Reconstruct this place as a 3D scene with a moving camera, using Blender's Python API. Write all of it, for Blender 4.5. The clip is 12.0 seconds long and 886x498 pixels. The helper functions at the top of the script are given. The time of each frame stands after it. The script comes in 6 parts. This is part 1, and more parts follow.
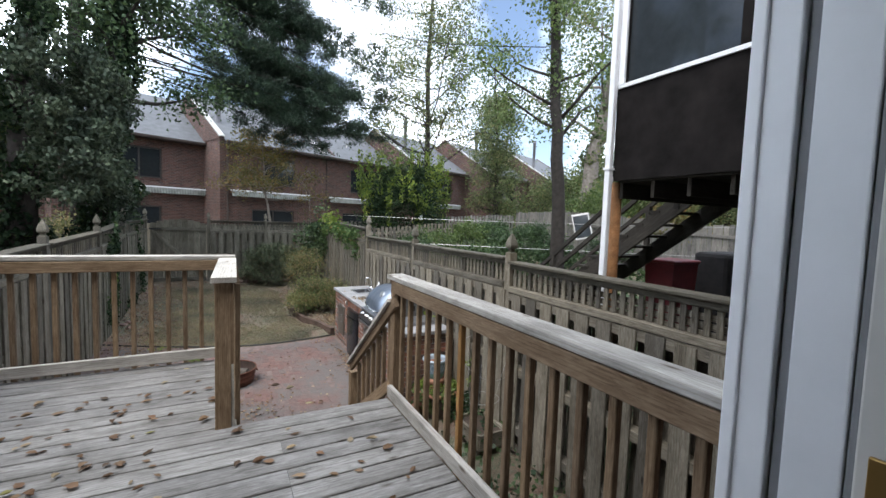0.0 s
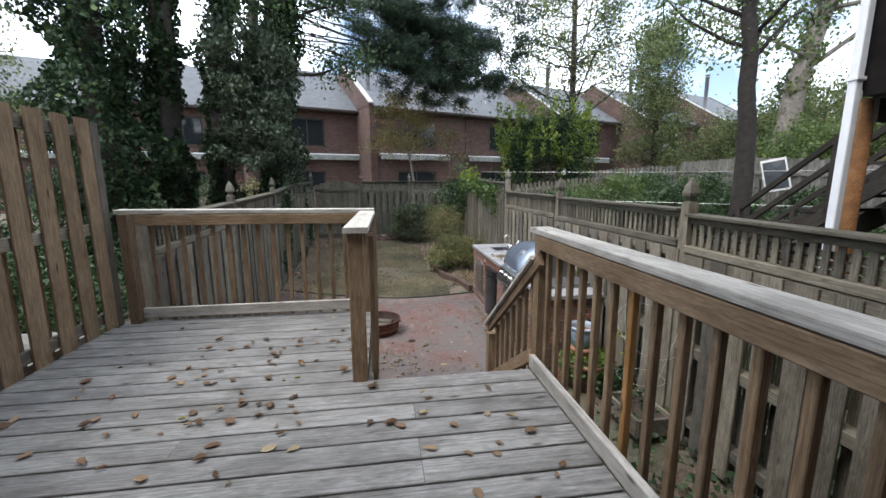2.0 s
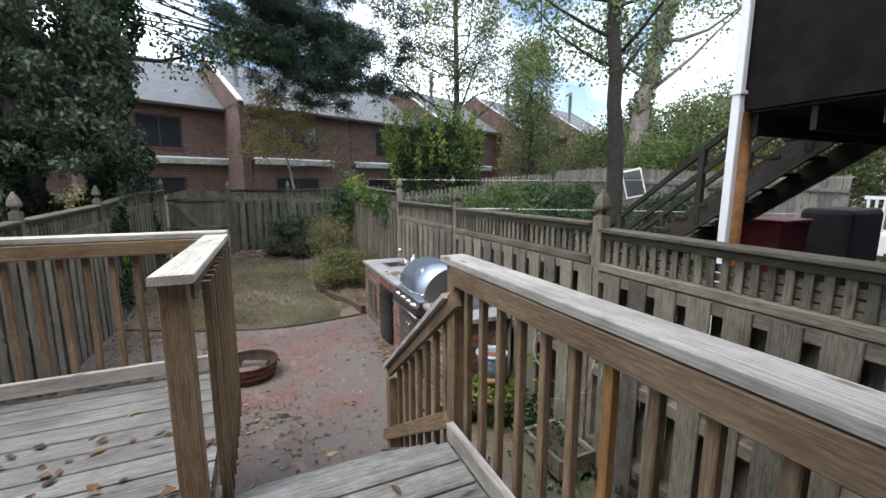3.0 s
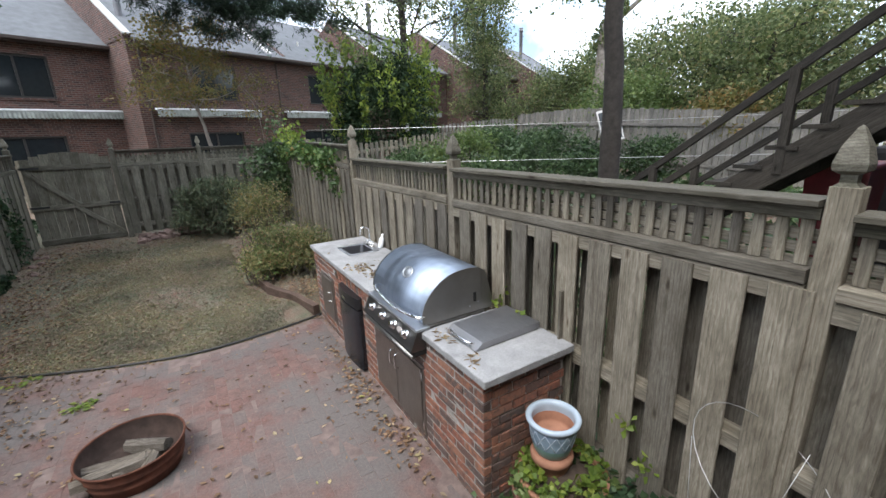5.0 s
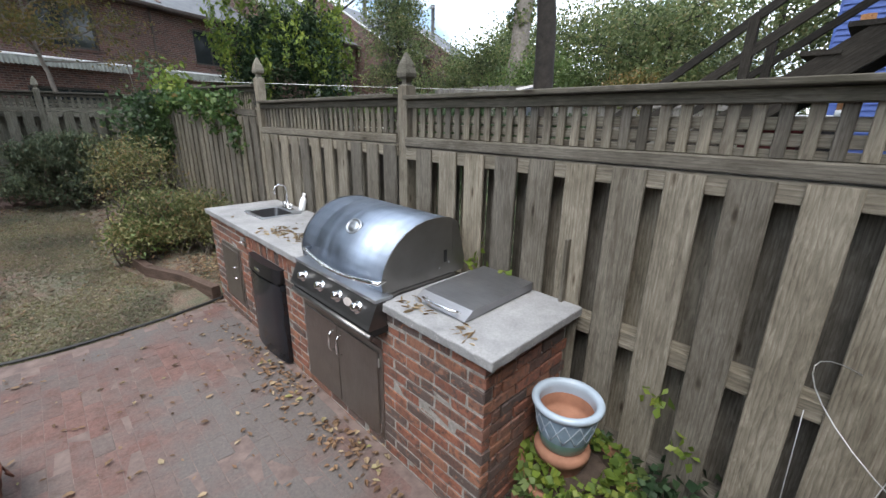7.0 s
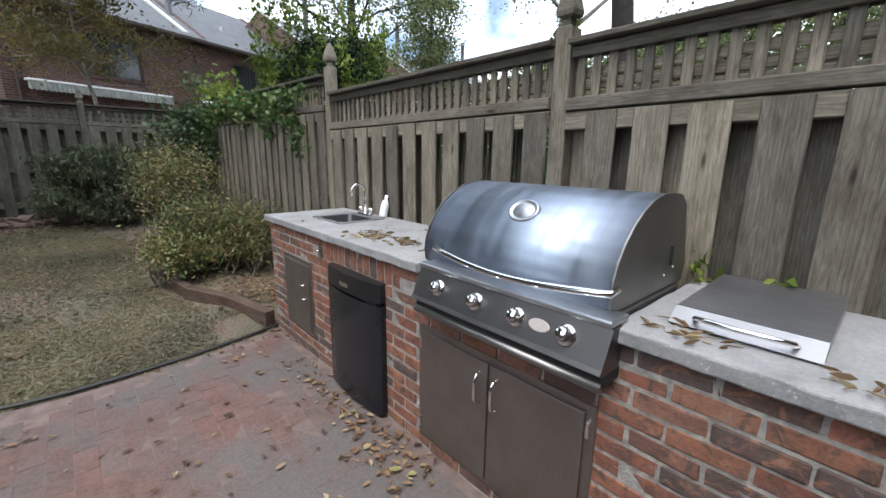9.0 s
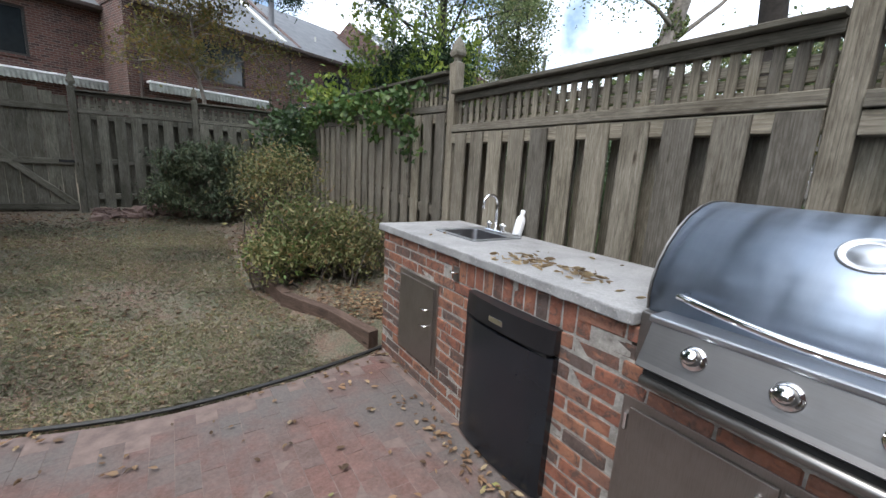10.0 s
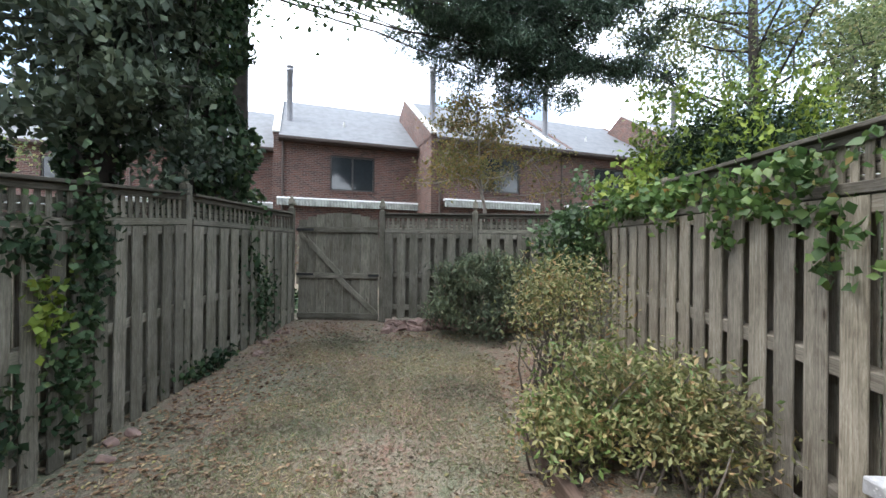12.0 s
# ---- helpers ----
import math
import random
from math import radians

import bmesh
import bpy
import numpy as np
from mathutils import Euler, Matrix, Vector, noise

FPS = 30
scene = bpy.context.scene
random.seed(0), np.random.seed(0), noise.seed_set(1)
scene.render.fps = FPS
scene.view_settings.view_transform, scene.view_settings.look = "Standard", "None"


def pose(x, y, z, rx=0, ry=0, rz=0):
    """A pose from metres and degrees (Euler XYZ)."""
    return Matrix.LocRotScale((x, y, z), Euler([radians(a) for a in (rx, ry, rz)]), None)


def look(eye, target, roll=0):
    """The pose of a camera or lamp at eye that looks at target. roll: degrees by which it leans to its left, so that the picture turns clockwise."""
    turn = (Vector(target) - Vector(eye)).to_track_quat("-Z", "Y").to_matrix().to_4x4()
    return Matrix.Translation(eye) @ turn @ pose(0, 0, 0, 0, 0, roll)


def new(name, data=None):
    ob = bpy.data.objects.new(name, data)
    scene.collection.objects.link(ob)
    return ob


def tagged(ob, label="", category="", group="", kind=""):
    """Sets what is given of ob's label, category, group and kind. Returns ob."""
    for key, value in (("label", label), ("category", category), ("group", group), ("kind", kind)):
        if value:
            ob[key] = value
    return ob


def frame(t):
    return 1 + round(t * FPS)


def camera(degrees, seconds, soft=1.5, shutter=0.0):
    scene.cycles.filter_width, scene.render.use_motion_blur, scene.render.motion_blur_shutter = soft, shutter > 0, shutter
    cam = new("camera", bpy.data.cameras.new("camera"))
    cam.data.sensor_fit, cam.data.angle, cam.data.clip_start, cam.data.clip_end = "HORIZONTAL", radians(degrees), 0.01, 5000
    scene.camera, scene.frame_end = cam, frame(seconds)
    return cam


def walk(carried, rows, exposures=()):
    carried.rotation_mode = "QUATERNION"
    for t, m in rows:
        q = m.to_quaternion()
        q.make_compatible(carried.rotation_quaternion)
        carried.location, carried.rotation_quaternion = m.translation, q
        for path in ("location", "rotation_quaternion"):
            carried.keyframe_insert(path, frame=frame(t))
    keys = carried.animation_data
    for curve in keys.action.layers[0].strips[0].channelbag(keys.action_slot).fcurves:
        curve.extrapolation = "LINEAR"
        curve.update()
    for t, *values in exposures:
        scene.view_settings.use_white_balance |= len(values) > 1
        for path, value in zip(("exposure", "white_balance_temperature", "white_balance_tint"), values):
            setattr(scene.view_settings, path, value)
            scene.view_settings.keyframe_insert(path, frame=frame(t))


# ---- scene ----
cam = camera(94.7, 12.0)

PATH = [
    (0, (-0.028, 0.197, 1.373), (0.903, 1.962, 1.235), 1.9),
    (0.5, (0.051, 0.402, 1.347), (0.958, 2.174, 1.147), 1.1),
    (1, (0.103, 0.554, 1.291), (0.636, 2.46, 1.002), 1.4),
    (1.5, (0.072, 0.555, 1.212), (0.296, 2.496, 0.788), 2.5),
    (2, (0.101, 0.633, 1.261), (0.393, 2.581, 0.918), -0.1),
    (2.5, (0.17, 0.872, 1.253), (0.605, 2.803, 0.965), 0.5),
    (3, (0.254, 1.349, 1.299), (1.058, 3.153, 0.986), 0.0),
    (3.2, (0.274, 1.523, 1.331), (1.115, 3.317, 1.052), 0.4),
    (4.8, (0.621, 3.171, 1.301), (1.68, 4.808, 0.852), -2.1),
    (5, (0.682, 3.29, 1.285), (1.686, 4.931, 0.737), -2.0),
    (5.5, (0.781, 3.448, 1.186), (1.788, 5.015, 0.457), -1.3),
    (6, (0.794, 3.616, 1.104), (1.952, 5.077, 0.381), 1.2),
    (6.5, (0.771, 3.819, 0.953), (2.074, 5.192, 0.307), 0.8),
    (6.7, (0.769, 3.897, 0.915), (2.104, 5.248, 0.289), 0.7),
    (8.3, (0.796, 4.706, 0.457), (2.107, 6.115, -0.089), 2.3),
    (8.5, (0.79, 4.81, 0.415), (2.144, 6.198, -0.078), 2.0),
    (9, (0.748, 5.115, 0.426), (2.055, 6.562, -0.019), 0.8),
    (9.5, (0.734, 5.495, 0.358), (2.015, 6.97, -0.069), 3.9),
    (10, (0.638, 5.853, 0.376), (1.725, 7.484, -0.025), 3.4),
    (10.5, (0.605, 6.262, 0.442), (1.318, 8.108, 0.15), 1.1),
    (11, (0.716, 6.634, 0.534), (0.9, 8.621, 0.406), 2.0),
    (11.5, (0.759, 6.988, 0.542), (0.789, 8.986, 0.456), 0.1),
    (12, (0.757, 7.413, 0.553), (0.677, 9.411, 0.558), 0.6),
]
walk(cam, [(t, look(eye, target, roll)) for t, eye, target, roll in PATH], [(0, 1.46), (3.2, 1.42), (5, 1.55), (6.7, 1.51), (9.5, 1.35), (11, 1.8), (12, 2.15)])

# ---- world, sun ----
world = bpy.data.worlds.new("sky")
scene.world = world
world.use_nodes = True
wn, wl = world.node_tree.nodes, world.node_tree.links
wn.clear()
sky = wn.new("ShaderNodeTexSky")
sky.sky_type = "NISHITA"
sky.sun_disc = False
sky.sun_elevation, sky.sun_rotation = radians(63), radians(242)
sky.air_density, sky.dust_density, sky.ozone_density = 1.0, 2.0, 1.0
w_coord = wn.new("ShaderNodeTexCoord")
w_noise = wn.new("ShaderNodeTexNoise")
w_noise.inputs["Scale"].default_value, w_noise.inputs["Detail"].default_value = 2.6, 7
w_ramp = wn.new("ShaderNodeValToRGB")
w_ramp.color_ramp.elements[0].position, w_ramp.color_ramp.elements[1].position = 0.40, 0.60
w_mix = wn.new("ShaderNodeMix")
w_mix.data_type = "RGBA"
w_mix.inputs["B"].default_value = (14.0, 15.3, 17.0, 1)
w_bg = wn.new("ShaderNodeBackground")
w_bg.inputs["Strength"].default_value = 0.10
w_out = wn.new("ShaderNodeOutputWorld")
wl.new(w_coord.outputs["Generated"], w_noise.inputs["Vector"])
wl.new(w_noise.outputs["Fac"], w_ramp.inputs["Fac"])
wl.new(w_ramp.outputs["Color"], w_mix.inputs["Factor"])
wl.new(sky.outputs["Color"], w_mix.inputs["A"])
wl.new(w_mix.outputs["Result"], w_bg.inputs["Color"])
wl.new(w_bg.outputs["Background"], w_out.inputs["Surface"])
sun = new("sun", bpy.data.lights.new("sun", "SUN"))
sun.data.energy, sun.data.angle, sun.data.color = 1.0, radians(32), (1.0, 0.985, 0.96)
sun.rotation_euler = (radians(27), 0, radians(-62))


# ---- materials ----
def nodes_of(name):
    m = bpy.data.materials.new(name)
    m.use_nodes = True
    n, l = m.node_tree.nodes, m.node_tree.links
    return m, n, l, n["Principled BSDF"]


def coords(n, l, scale, jitter=True, source="Object"):
    """Object coordinates, shifted at random from object to object, at a scale per axis."""
    tc = n.new("ShaderNodeTexCoord")
    mp = n.new("ShaderNodeMapping")
    mp.inputs["Scale"].default_value = scale
    l.new(tc.outputs[source], mp.inputs["Vector"])
    if jitter:
        oi = n.new("ShaderNodeObjectInfo")
        mu = n.new("ShaderNodeMath")
        mu.operation = "MULTIPLY"
        mu.inputs[1].default_value = 37.0
        l.new(oi.outputs["Random"], mu.inputs[0])
        l.new(mu.outputs[0], mp.inputs["Location"])
    return mp.outputs["Vector"]


def noise_of(n, l, vec, scale, detail=5, rough=0.6, distort=0.0):
    t = n.new("ShaderNodeTexNoise")
    t.inputs["Scale"].default_value, t.inputs["Detail"].default_value = scale, detail
    t.inputs["Roughness"].default_value, t.inputs["Distortion"].default_value = rough, distort
    l.new(vec, t.inputs["Vector"])
    return t.outputs["Fac"]


def ramp_of(n, l, fac, stops):
    r = n.new("ShaderNodeValToRGB")
    e = r.color_ramp.elements
    while len(e) < len(stops):
        e.new(0.5)
    for k, (p, c) in zip(e, stops):
        k.position, k.color = p, (*c, 1)
    l.new(fac, r.inputs["Fac"])
    return r.outputs["Color"]


def mix_of(n, l, fac, a, b, mode="MIX"):
    m = n.new("ShaderNodeMix")
    m.data_type, m.blend_type = "RGBA", mode
    if isinstance(fac, float):
        m.inputs["Factor"].default_value = fac
    else:
        l.new(fac, m.inputs["Factor"])
    for key, v in (("A", a), ("B", b)):
        if isinstance(v, tuple):
            m.inputs[key].default_value = (*v, 1)
        else:
            l.new(v, m.inputs[key])
    return m.outputs["Result"]


def bump_of(n, l, height, strength, dist, bsdf):
    b = n.new("ShaderNodeBump")
    b.inputs["Strength"].default_value, b.inputs["Distance"].default_value = strength, dist
    l.new(height, b.inputs["Height"])
    l.new(b.outputs["Normal"], bsdf.inputs["Normal"])


def random_tint(n, l, col, low, high, island=False):
    """Makes pieces lighter and darker at random."""
    src = n.new("ShaderNodeNewGeometry").outputs["Random Per Island"] if island else n.new("ShaderNodeObjectInfo").outputs["Random"]
    tint = ramp_of(n, l, src, [(0, low), (1, high)])
    return mix_of(n, l, 1.0, col, tint, "MULTIPLY")


def wood(name, dark, mid, light, stain=(0.5, 0.5, 0.5), low=(0.75, 0.75, 0.75), high=(1.15, 1.12, 1.08)):
    """Weathered sawn softwood: arched year rings along the piece's own x, fine checks, knots and damp stains."""
    m, n, l, b = nodes_of(name)
    tc = n.new("ShaderNodeTexCoord")
    oi = n.new("ShaderNodeObjectInfo")
    shift = n.new("ShaderNodeVectorMath")
    shift.operation = "MULTIPLY_ADD"
    l.new(oi.outputs["Random"], shift.inputs[0])
    shift.inputs[1].default_value, shift.inputs[2].default_value = (41.0, 0.16, 0.05), (0.0, -0.08, 0.02)
    add = n.new("ShaderNodeVectorMath")
    l.new(tc.outputs["Object"], add.inputs[0])
    l.new(shift.outputs[0], add.inputs[1])
    flat = n.new("ShaderNodeVectorMath")
    flat.operation = "MULTIPLY"
    flat.inputs[1].default_value = (0.09, 1, 1)
    l.new(add.outputs[0], flat.inputs[0])
    wave = n.new("ShaderNodeTexWave")
    wave.wave_type, wave.rings_direction, wave.wave_profile = "RINGS", "X", "SAW"
    for key, value in (("Scale", 26.0), ("Distortion", 14.0), ("Detail", 2.5), ("Detail Scale", 0.16), ("Detail Roughness", 0.55)):
        wave.inputs[key].default_value = value
    l.new(flat.outputs[0], wave.inputs["Vector"])
    grain = noise_of(n, l, coords(n, l, (2.6, 20, 20)), 3.0, 6, 0.65, 1.4)
    check = noise_of(n, l, coords(n, l, (2.2, 150, 150)), 2.0, 4, 0.65)
    col = mix_of(n, l, 0.6, mid, ramp_of(n, l, grain, [(0.28, dark), (0.5, mid), (0.72, light)]))
    col = mix_of(n, l, 0.55, col, ramp_of(n, l, wave.outputs["Fac"], [(0.05, (1.12, 1.12, 1.11)), (0.6, (0.96, 0.95, 0.94)), (0.9, (0.62, 0.59, 0.56)), (1.0, (0.8, 0.79, 0.78))]), "MULTIPLY")
    col = mix_of(n, l, 0.8, col, ramp_of(n, l, check, [(0.30, (0.42, 0.40, 0.38)), (0.40, (1, 1, 1)), (0.62, (1, 1, 1)), (0.74, (1.14, 1.14, 1.13))]), "MULTIPLY")
    knot = n.new("ShaderNodeTexVoronoi")
    knot.inputs["Scale"].default_value = 1.0
    l.new(coords(n, l, (2.6, 9, 9)), knot.inputs["Vector"])
    col = mix_of(n, l, 1.0, col, ramp_of(n, l, knot.outputs["Distance"], [(0.04, (0.30, 0.26, 0.23)), (0.09, (0.75, 0.72, 0.69)), (0.13, (1, 1, 1))]), "MULTIPLY")
    blot = ramp_of(n, l, noise_of(n, l, coords(n, l, (1.6, 4, 4)), 1.9, 6, 0.65), [(0.33, stain), (0.60, (1, 1, 1))])
    col = mix_of(n, l, 0.75, col, blot, "MULTIPLY")
    col = random_tint(n, l, col, low, high)
    l.new(col, b.inputs["Base Color"])
    b.inputs["Roughness"].default_value = 0.88
    b.inputs["Specular IOR Level"].default_value = 0.3
    bump_of(n, l, mix_of(n, l, 0.5, wave.outputs["Fac"], check), 0.5, 0.003, b)
    return m


def plain(name, colour, rough=0.6, metal=0.0, var=0.12, scale=8.0, bump=0.0, jitter=True):
    m, n, l, b = nodes_of(name)
    f = noise_of(n, l, coords(n, l, (1, 1, 1), jitter), scale, 6)
    lo, hi = tuple(c * (1 - var) for c in colour), tuple(min(1, c * (1 + var)) for c in colour)
    l.new(ramp_of(n, l, f, [(0.3, lo), (0.7, hi)]), b.inputs["Base Color"])
    b.inputs["Roughness"].default_value, b.inputs["Metallic"].default_value = rough, metal
    if bump:
        bump_of(n, l, f, bump, 0.01, b)
    return m


def leafy(name, stops, trans=0.3, rough=0.55, gloss=0.42):
    m, n, l, b = nodes_of(name)
    col = ramp_of(n, l, n.new("ShaderNodeNewGeometry").outputs["Random Per Island"], stops)
    patch = ramp_of(n, l, noise_of(n, l, coords(n, l, (1, 1, 1), False), 1.1, 3, 0.6), [(0.33, (0.5, 0.55, 0.55)), (0.66, (1.3, 1.25, 1.1))])
    col = mix_of(n, l, 0.85, col, patch, "MULTIPLY")
    l.new(col, b.inputs["Base Color"])
    b.inputs["Roughness"].default_value, b.inputs["Specular IOR Level"].default_value = rough, gloss
    tr = n.new("ShaderNodeBsdfTranslucent")
    l.new(col, tr.inputs["Color"])
    mx = n.new("ShaderNodeMixShader")
    mx.inputs[0].default_value = trans
    l.new(b.outputs[0], mx.inputs[1])
    l.new(tr.outputs[0], mx.inputs[2])
    l.new(mx.outputs[0], n["Material Output"].inputs["Surface"])
    return m


WOOD_FENCE = wood("fence_wood", (0.082, 0.071, 0.056), (0.21, 0.192, 0.16), (0.36, 0.335, 0.287), (0.46, 0.44, 0.40), (0.6, 0.6, 0.61), (1.28, 1.25, 1.17))
# Darker copy of the fence wood: far left bays, gate, back fence, finials.
WOOD_DARKER = wood("darker_fence_wood", (0.06, 0.055, 0.044), (0.168, 0.157, 0.13), (0.29, 0.275, 0.232), (0.46, 0.47, 0.40), (0.62, 0.62, 0.60), (1.25, 1.24, 1.22))
# Mossy cap wood; on the trim it paints the shade below the cap.
WOOD_SHADY = wood("mossy_shaded_wood", (0.035, 0.033, 0.026), (0.10, 0.093, 0.077), (0.19, 0.178, 0.15), (0.45, 0.46, 0.38))
WOOD_BED = wood("red_brown_timber", (0.05, 0.034, 0.027), (0.12, 0.082, 0.066), (0.2, 0.145, 0.118))
WOOD_DECK = wood("deck_wood", (0.09, 0.087, 0.083), (0.255, 0.25, 0.24), (0.42, 0.415, 0.405), (0.42, 0.41, 0.39), (0.85, 0.85, 0.86), (1.1, 1.1, 1.1))
WOOD_RAIL = wood("rail_wood", (0.09, 0.059, 0.038), (0.235, 0.172, 0.117), (0.385, 0.305, 0.225), (0.6, 0.55, 0.5), (0.8, 0.78, 0.75), (1.15, 1.1, 1.0))
WOOD_CAP = wood("cap_wood", (0.29, 0.272, 0.245), (0.54, 0.522, 0.487), (0.71, 0.695, 0.66))
WOOD_FRESH = wood("fresh_wood", (0.26, 0.13, 0.045), (0.40, 0.22, 0.085), (0.5, 0.32, 0.14))
# Near-black wood, its even colour tuned down until porch and stairs matched.
WOOD_NEAR_BLACK = wood("near_black_wood", (0.016, 0.014, 0.012), (0.042, 0.037, 0.031), (0.085, 0.077, 0.067))
WOOD_GREY = wood("far_grey_wood", (0.13, 0.125, 0.115), (0.24, 0.23, 0.215), (0.34, 0.33, 0.31))
BARK = plain("bark", (0.034, 0.028, 0.024), 0.95, 0, 0.45, 9, 0.9)
BARK_PALE = plain("pale_bark", (0.22, 0.19, 0.165), 0.95, 0, 0.35, 9, 0.8)
BARK_STEM = plain("twig_bark", (0.095, 0.08, 0.066), 0.95, 0, 0.35, 9, 0.5)
WHITE_PAINT = plain("white_paint", (0.78, 0.79, 0.81), 0.45, 0, 0.05, 5)
IVY = leafy("ivy_leaves", [(0, (0.014, 0.031, 0.015)), (0.5, (0.03, 0.058, 0.028)), (0.9, (0.055, 0.092, 0.045)), (1, (0.095, 0.125, 0.045))], 0.15, 0.6, 0.2)
LEAF_DARK = leafy("dark_leaves", [(0, (0.03, 0.058, 0.025)), (0.6, (0.055, 0.10, 0.04)), (1, (0.095, 0.145, 0.06))], 0.3, 0.45)
LEAF_MID = leafy("green_leaves", [(0, (0.075, 0.12, 0.04)), (0.6, (0.12, 0.18, 0.06)), (1, (0.19, 0.24, 0.085))], 0.42, 0.45)
LEAF_LIME = leafy("yellow_green_leaves", [(0, (0.10, 0.16, 0.03)), (0.6, (0.17, 0.24, 0.04)), (1, (0.26, 0.30, 0.06))], 0.4)
LEAF_PINE = leafy("pine_needles", [(0, (0.018, 0.04, 0.025)), (0.6, (0.035, 0.07, 0.042)), (1, (0.06, 0.10, 0.06))], 0.15)
LEAF_SHRUB = leafy("olive_leaves", [(0, (0.085, 0.105, 0.043)), (0.5, (0.165, 0.175, 0.076)), (0.85, (0.285, 0.26, 0.13)), (1, (0.30, 0.185, 0.115))], 0.3)
LEAF_MAPLE = leafy("grey_green_leaves", [(0, (0.032, 0.05, 0.032)), (0.6, (0.066, 0.09, 0.06)), (1, (0.12, 0.15, 0.10))], 0.25, 0.5, 0.28)
LEAF_DWARF = leafy("dwarf_maple_leaves", [(0, (0.05, 0.068, 0.04)), (0.55, (0.1, 0.13, 0.076)), (0.85, (0.16, 0.19, 0.11)), (1, (0.12, 0.075, 0.05))], 0.2, 0.5, 0.4)
LEAF_VINE = leafy("vine_leaves", [(0, (0.04, 0.085, 0.025)), (0.6, (0.08, 0.145, 0.042)), (0.93, (0.14, 0.205, 0.06)), (1, (0.24, 0.14, 0.05))], 0.4, 0.5)
LEAF_FAR = leafy("woodland_leaves", [(0, (0.06, 0.09, 0.035)), (0.5, (0.13, 0.17, 0.07)), (0.85, (0.21, 0.24, 0.11)), (1, (0.27, 0.24, 0.12))], 0.5, 0.5)
LEAF_AUTUMN = leafy("autumn_leaves", [(0, (0.10, 0.105, 0.035)), (0.5, (0.17, 0.155, 0.05)), (1, (0.24, 0.145, 0.055))], 0.4)
TASSEL = leafy("dry_tassels", [(0, (0.14, 0.09, 0.05)), (0.4, (0.27, 0.19, 0.115)), (1, (0.42, 0.33, 0.21))], 0.1, 0.8)
LITTER = leafy("dry_leaves", [(0, (0.07, 0.045, 0.03)), (0.4, (0.17, 0.10, 0.062)), (0.8, (0.25, 0.165, 0.105)), (0.93, (0.35, 0.28, 0.19)), (1, (0.22, 0.22, 0.08))], 0.1, 0.8)


# ---- mesh tools ----
class Build:
    """Gathers vertices and faces of one mesh."""

    def __init__(self):
        self.v, self.f = [], []

    def add(self, verts, faces):
        k = len(self.v)
        self.v.extend(verts)
        self.f.extend(tuple(i + k for i in f) for f in faces)
        return self

    def box(self, x0, x1, y0, y1, z0, z1, ch=0.0):
        if ch <= 0:
            return self.add([(x, y, z) for x in (x0, x1) for y in (y0, y1) for z in (z0, z1)],
                            [(0, 1, 3, 2), (4, 6, 7, 5), (0, 4, 5, 1), (2, 3, 7, 6), (0, 2, 6, 4), (1, 5, 7, 3)])
        b = bmesh.new()
        bmesh.ops.create_cube(b, size=1)
        for w in b.verts:
            w.co = Vector(((x0 + x1) / 2 + w.co.x * (x1 - x0), (y0 + y1) / 2 + w.co.y * (y1 - y0), (z0 + z1) / 2 + w.co.z * (z1 - z0)))
        bmesh.ops.bevel(b, geom=b.edges[:], offset=ch, segments=2, affect="EDGES", profile=0.5)
        b.verts.index_update()
        self.add([tuple(w.co) for w in b.verts], [tuple(w.index for w in f.verts) for f in b.faces])
        b.free()
        return self

    def tube(self, pts, radii, seg=8, cap=True):
        pts = [Vector(p) for p in pts]
        verts, faces = [], []
        for i, p in enumerate(pts):
            d = (pts[min(i + 1, len(pts) - 1)] - pts[max(i - 1, 0)]).normalized()
            a = d.orthogonal().normalized() if i == 0 else (a - d * a.dot(d)).normalized()
            c = d.cross(a)
            for k in range(seg):
                t = 2 * math.pi * k / seg
                verts.append(tuple(p + (math.cos(t) * a + math.sin(t) * c) * float(radii[i])))
        for i in range(len(pts) - 1):
            for k in range(seg):
                faces.append((i * seg + k, i * seg + (k + 1) % seg, (i + 1) * seg + (k + 1) % seg, (i + 1) * seg + k))
        if cap:
            faces.append(tuple(range(seg))[::-1])
            faces.append(tuple(range((len(pts) - 1) * seg, len(pts) * seg)))
        return self.add(verts, faces)

    def lathe(self, prof, seg=32, centre=(0, 0, 0)):
        """Turns a profile of (radius, height) about z."""
        verts, faces = [], []
        for r, z in prof:
            for k in range(seg):
                t = 2 * math.pi * k / seg
                verts.append((centre[0] + r * math.cos(t), centre[1] + r * math.sin(t), centre[2] + z))
        for i in range(len(prof) - 1):
            for k in range(seg):
                faces.append((i * seg + k, i * seg + (k + 1) % seg, (i + 1) * seg + (k + 1) % seg, (i + 1) * seg + k))
        return self.add(verts, faces)

    def extrude(self, outline, y0, y1):
        """An outline in x, z drawn out along y."""
        n = len(outline)
        verts = [(x, y0, z) for x, z in outline] + [(x, y1, z) for x, z in outline]
        return self.add(verts, [tuple(range(n)), tuple(range(2 * n - 1, n - 1, -1))] + [(i, i + n, (i + 1) % n + n, (i + 1) % n) for i in range(n)])

    def mesh(self, name, smooth=False):
        me = bpy.data.meshes.new(name)
        me.from_pydata(self.v, [], self.f)
        b = bmesh.new()
        b.from_mesh(me)
        bmesh.ops.recalc_face_normals(b, faces=b.faces)
        b.to_mesh(me)
        b.free()
        if smooth:
            me.shade_smooth()
        return me


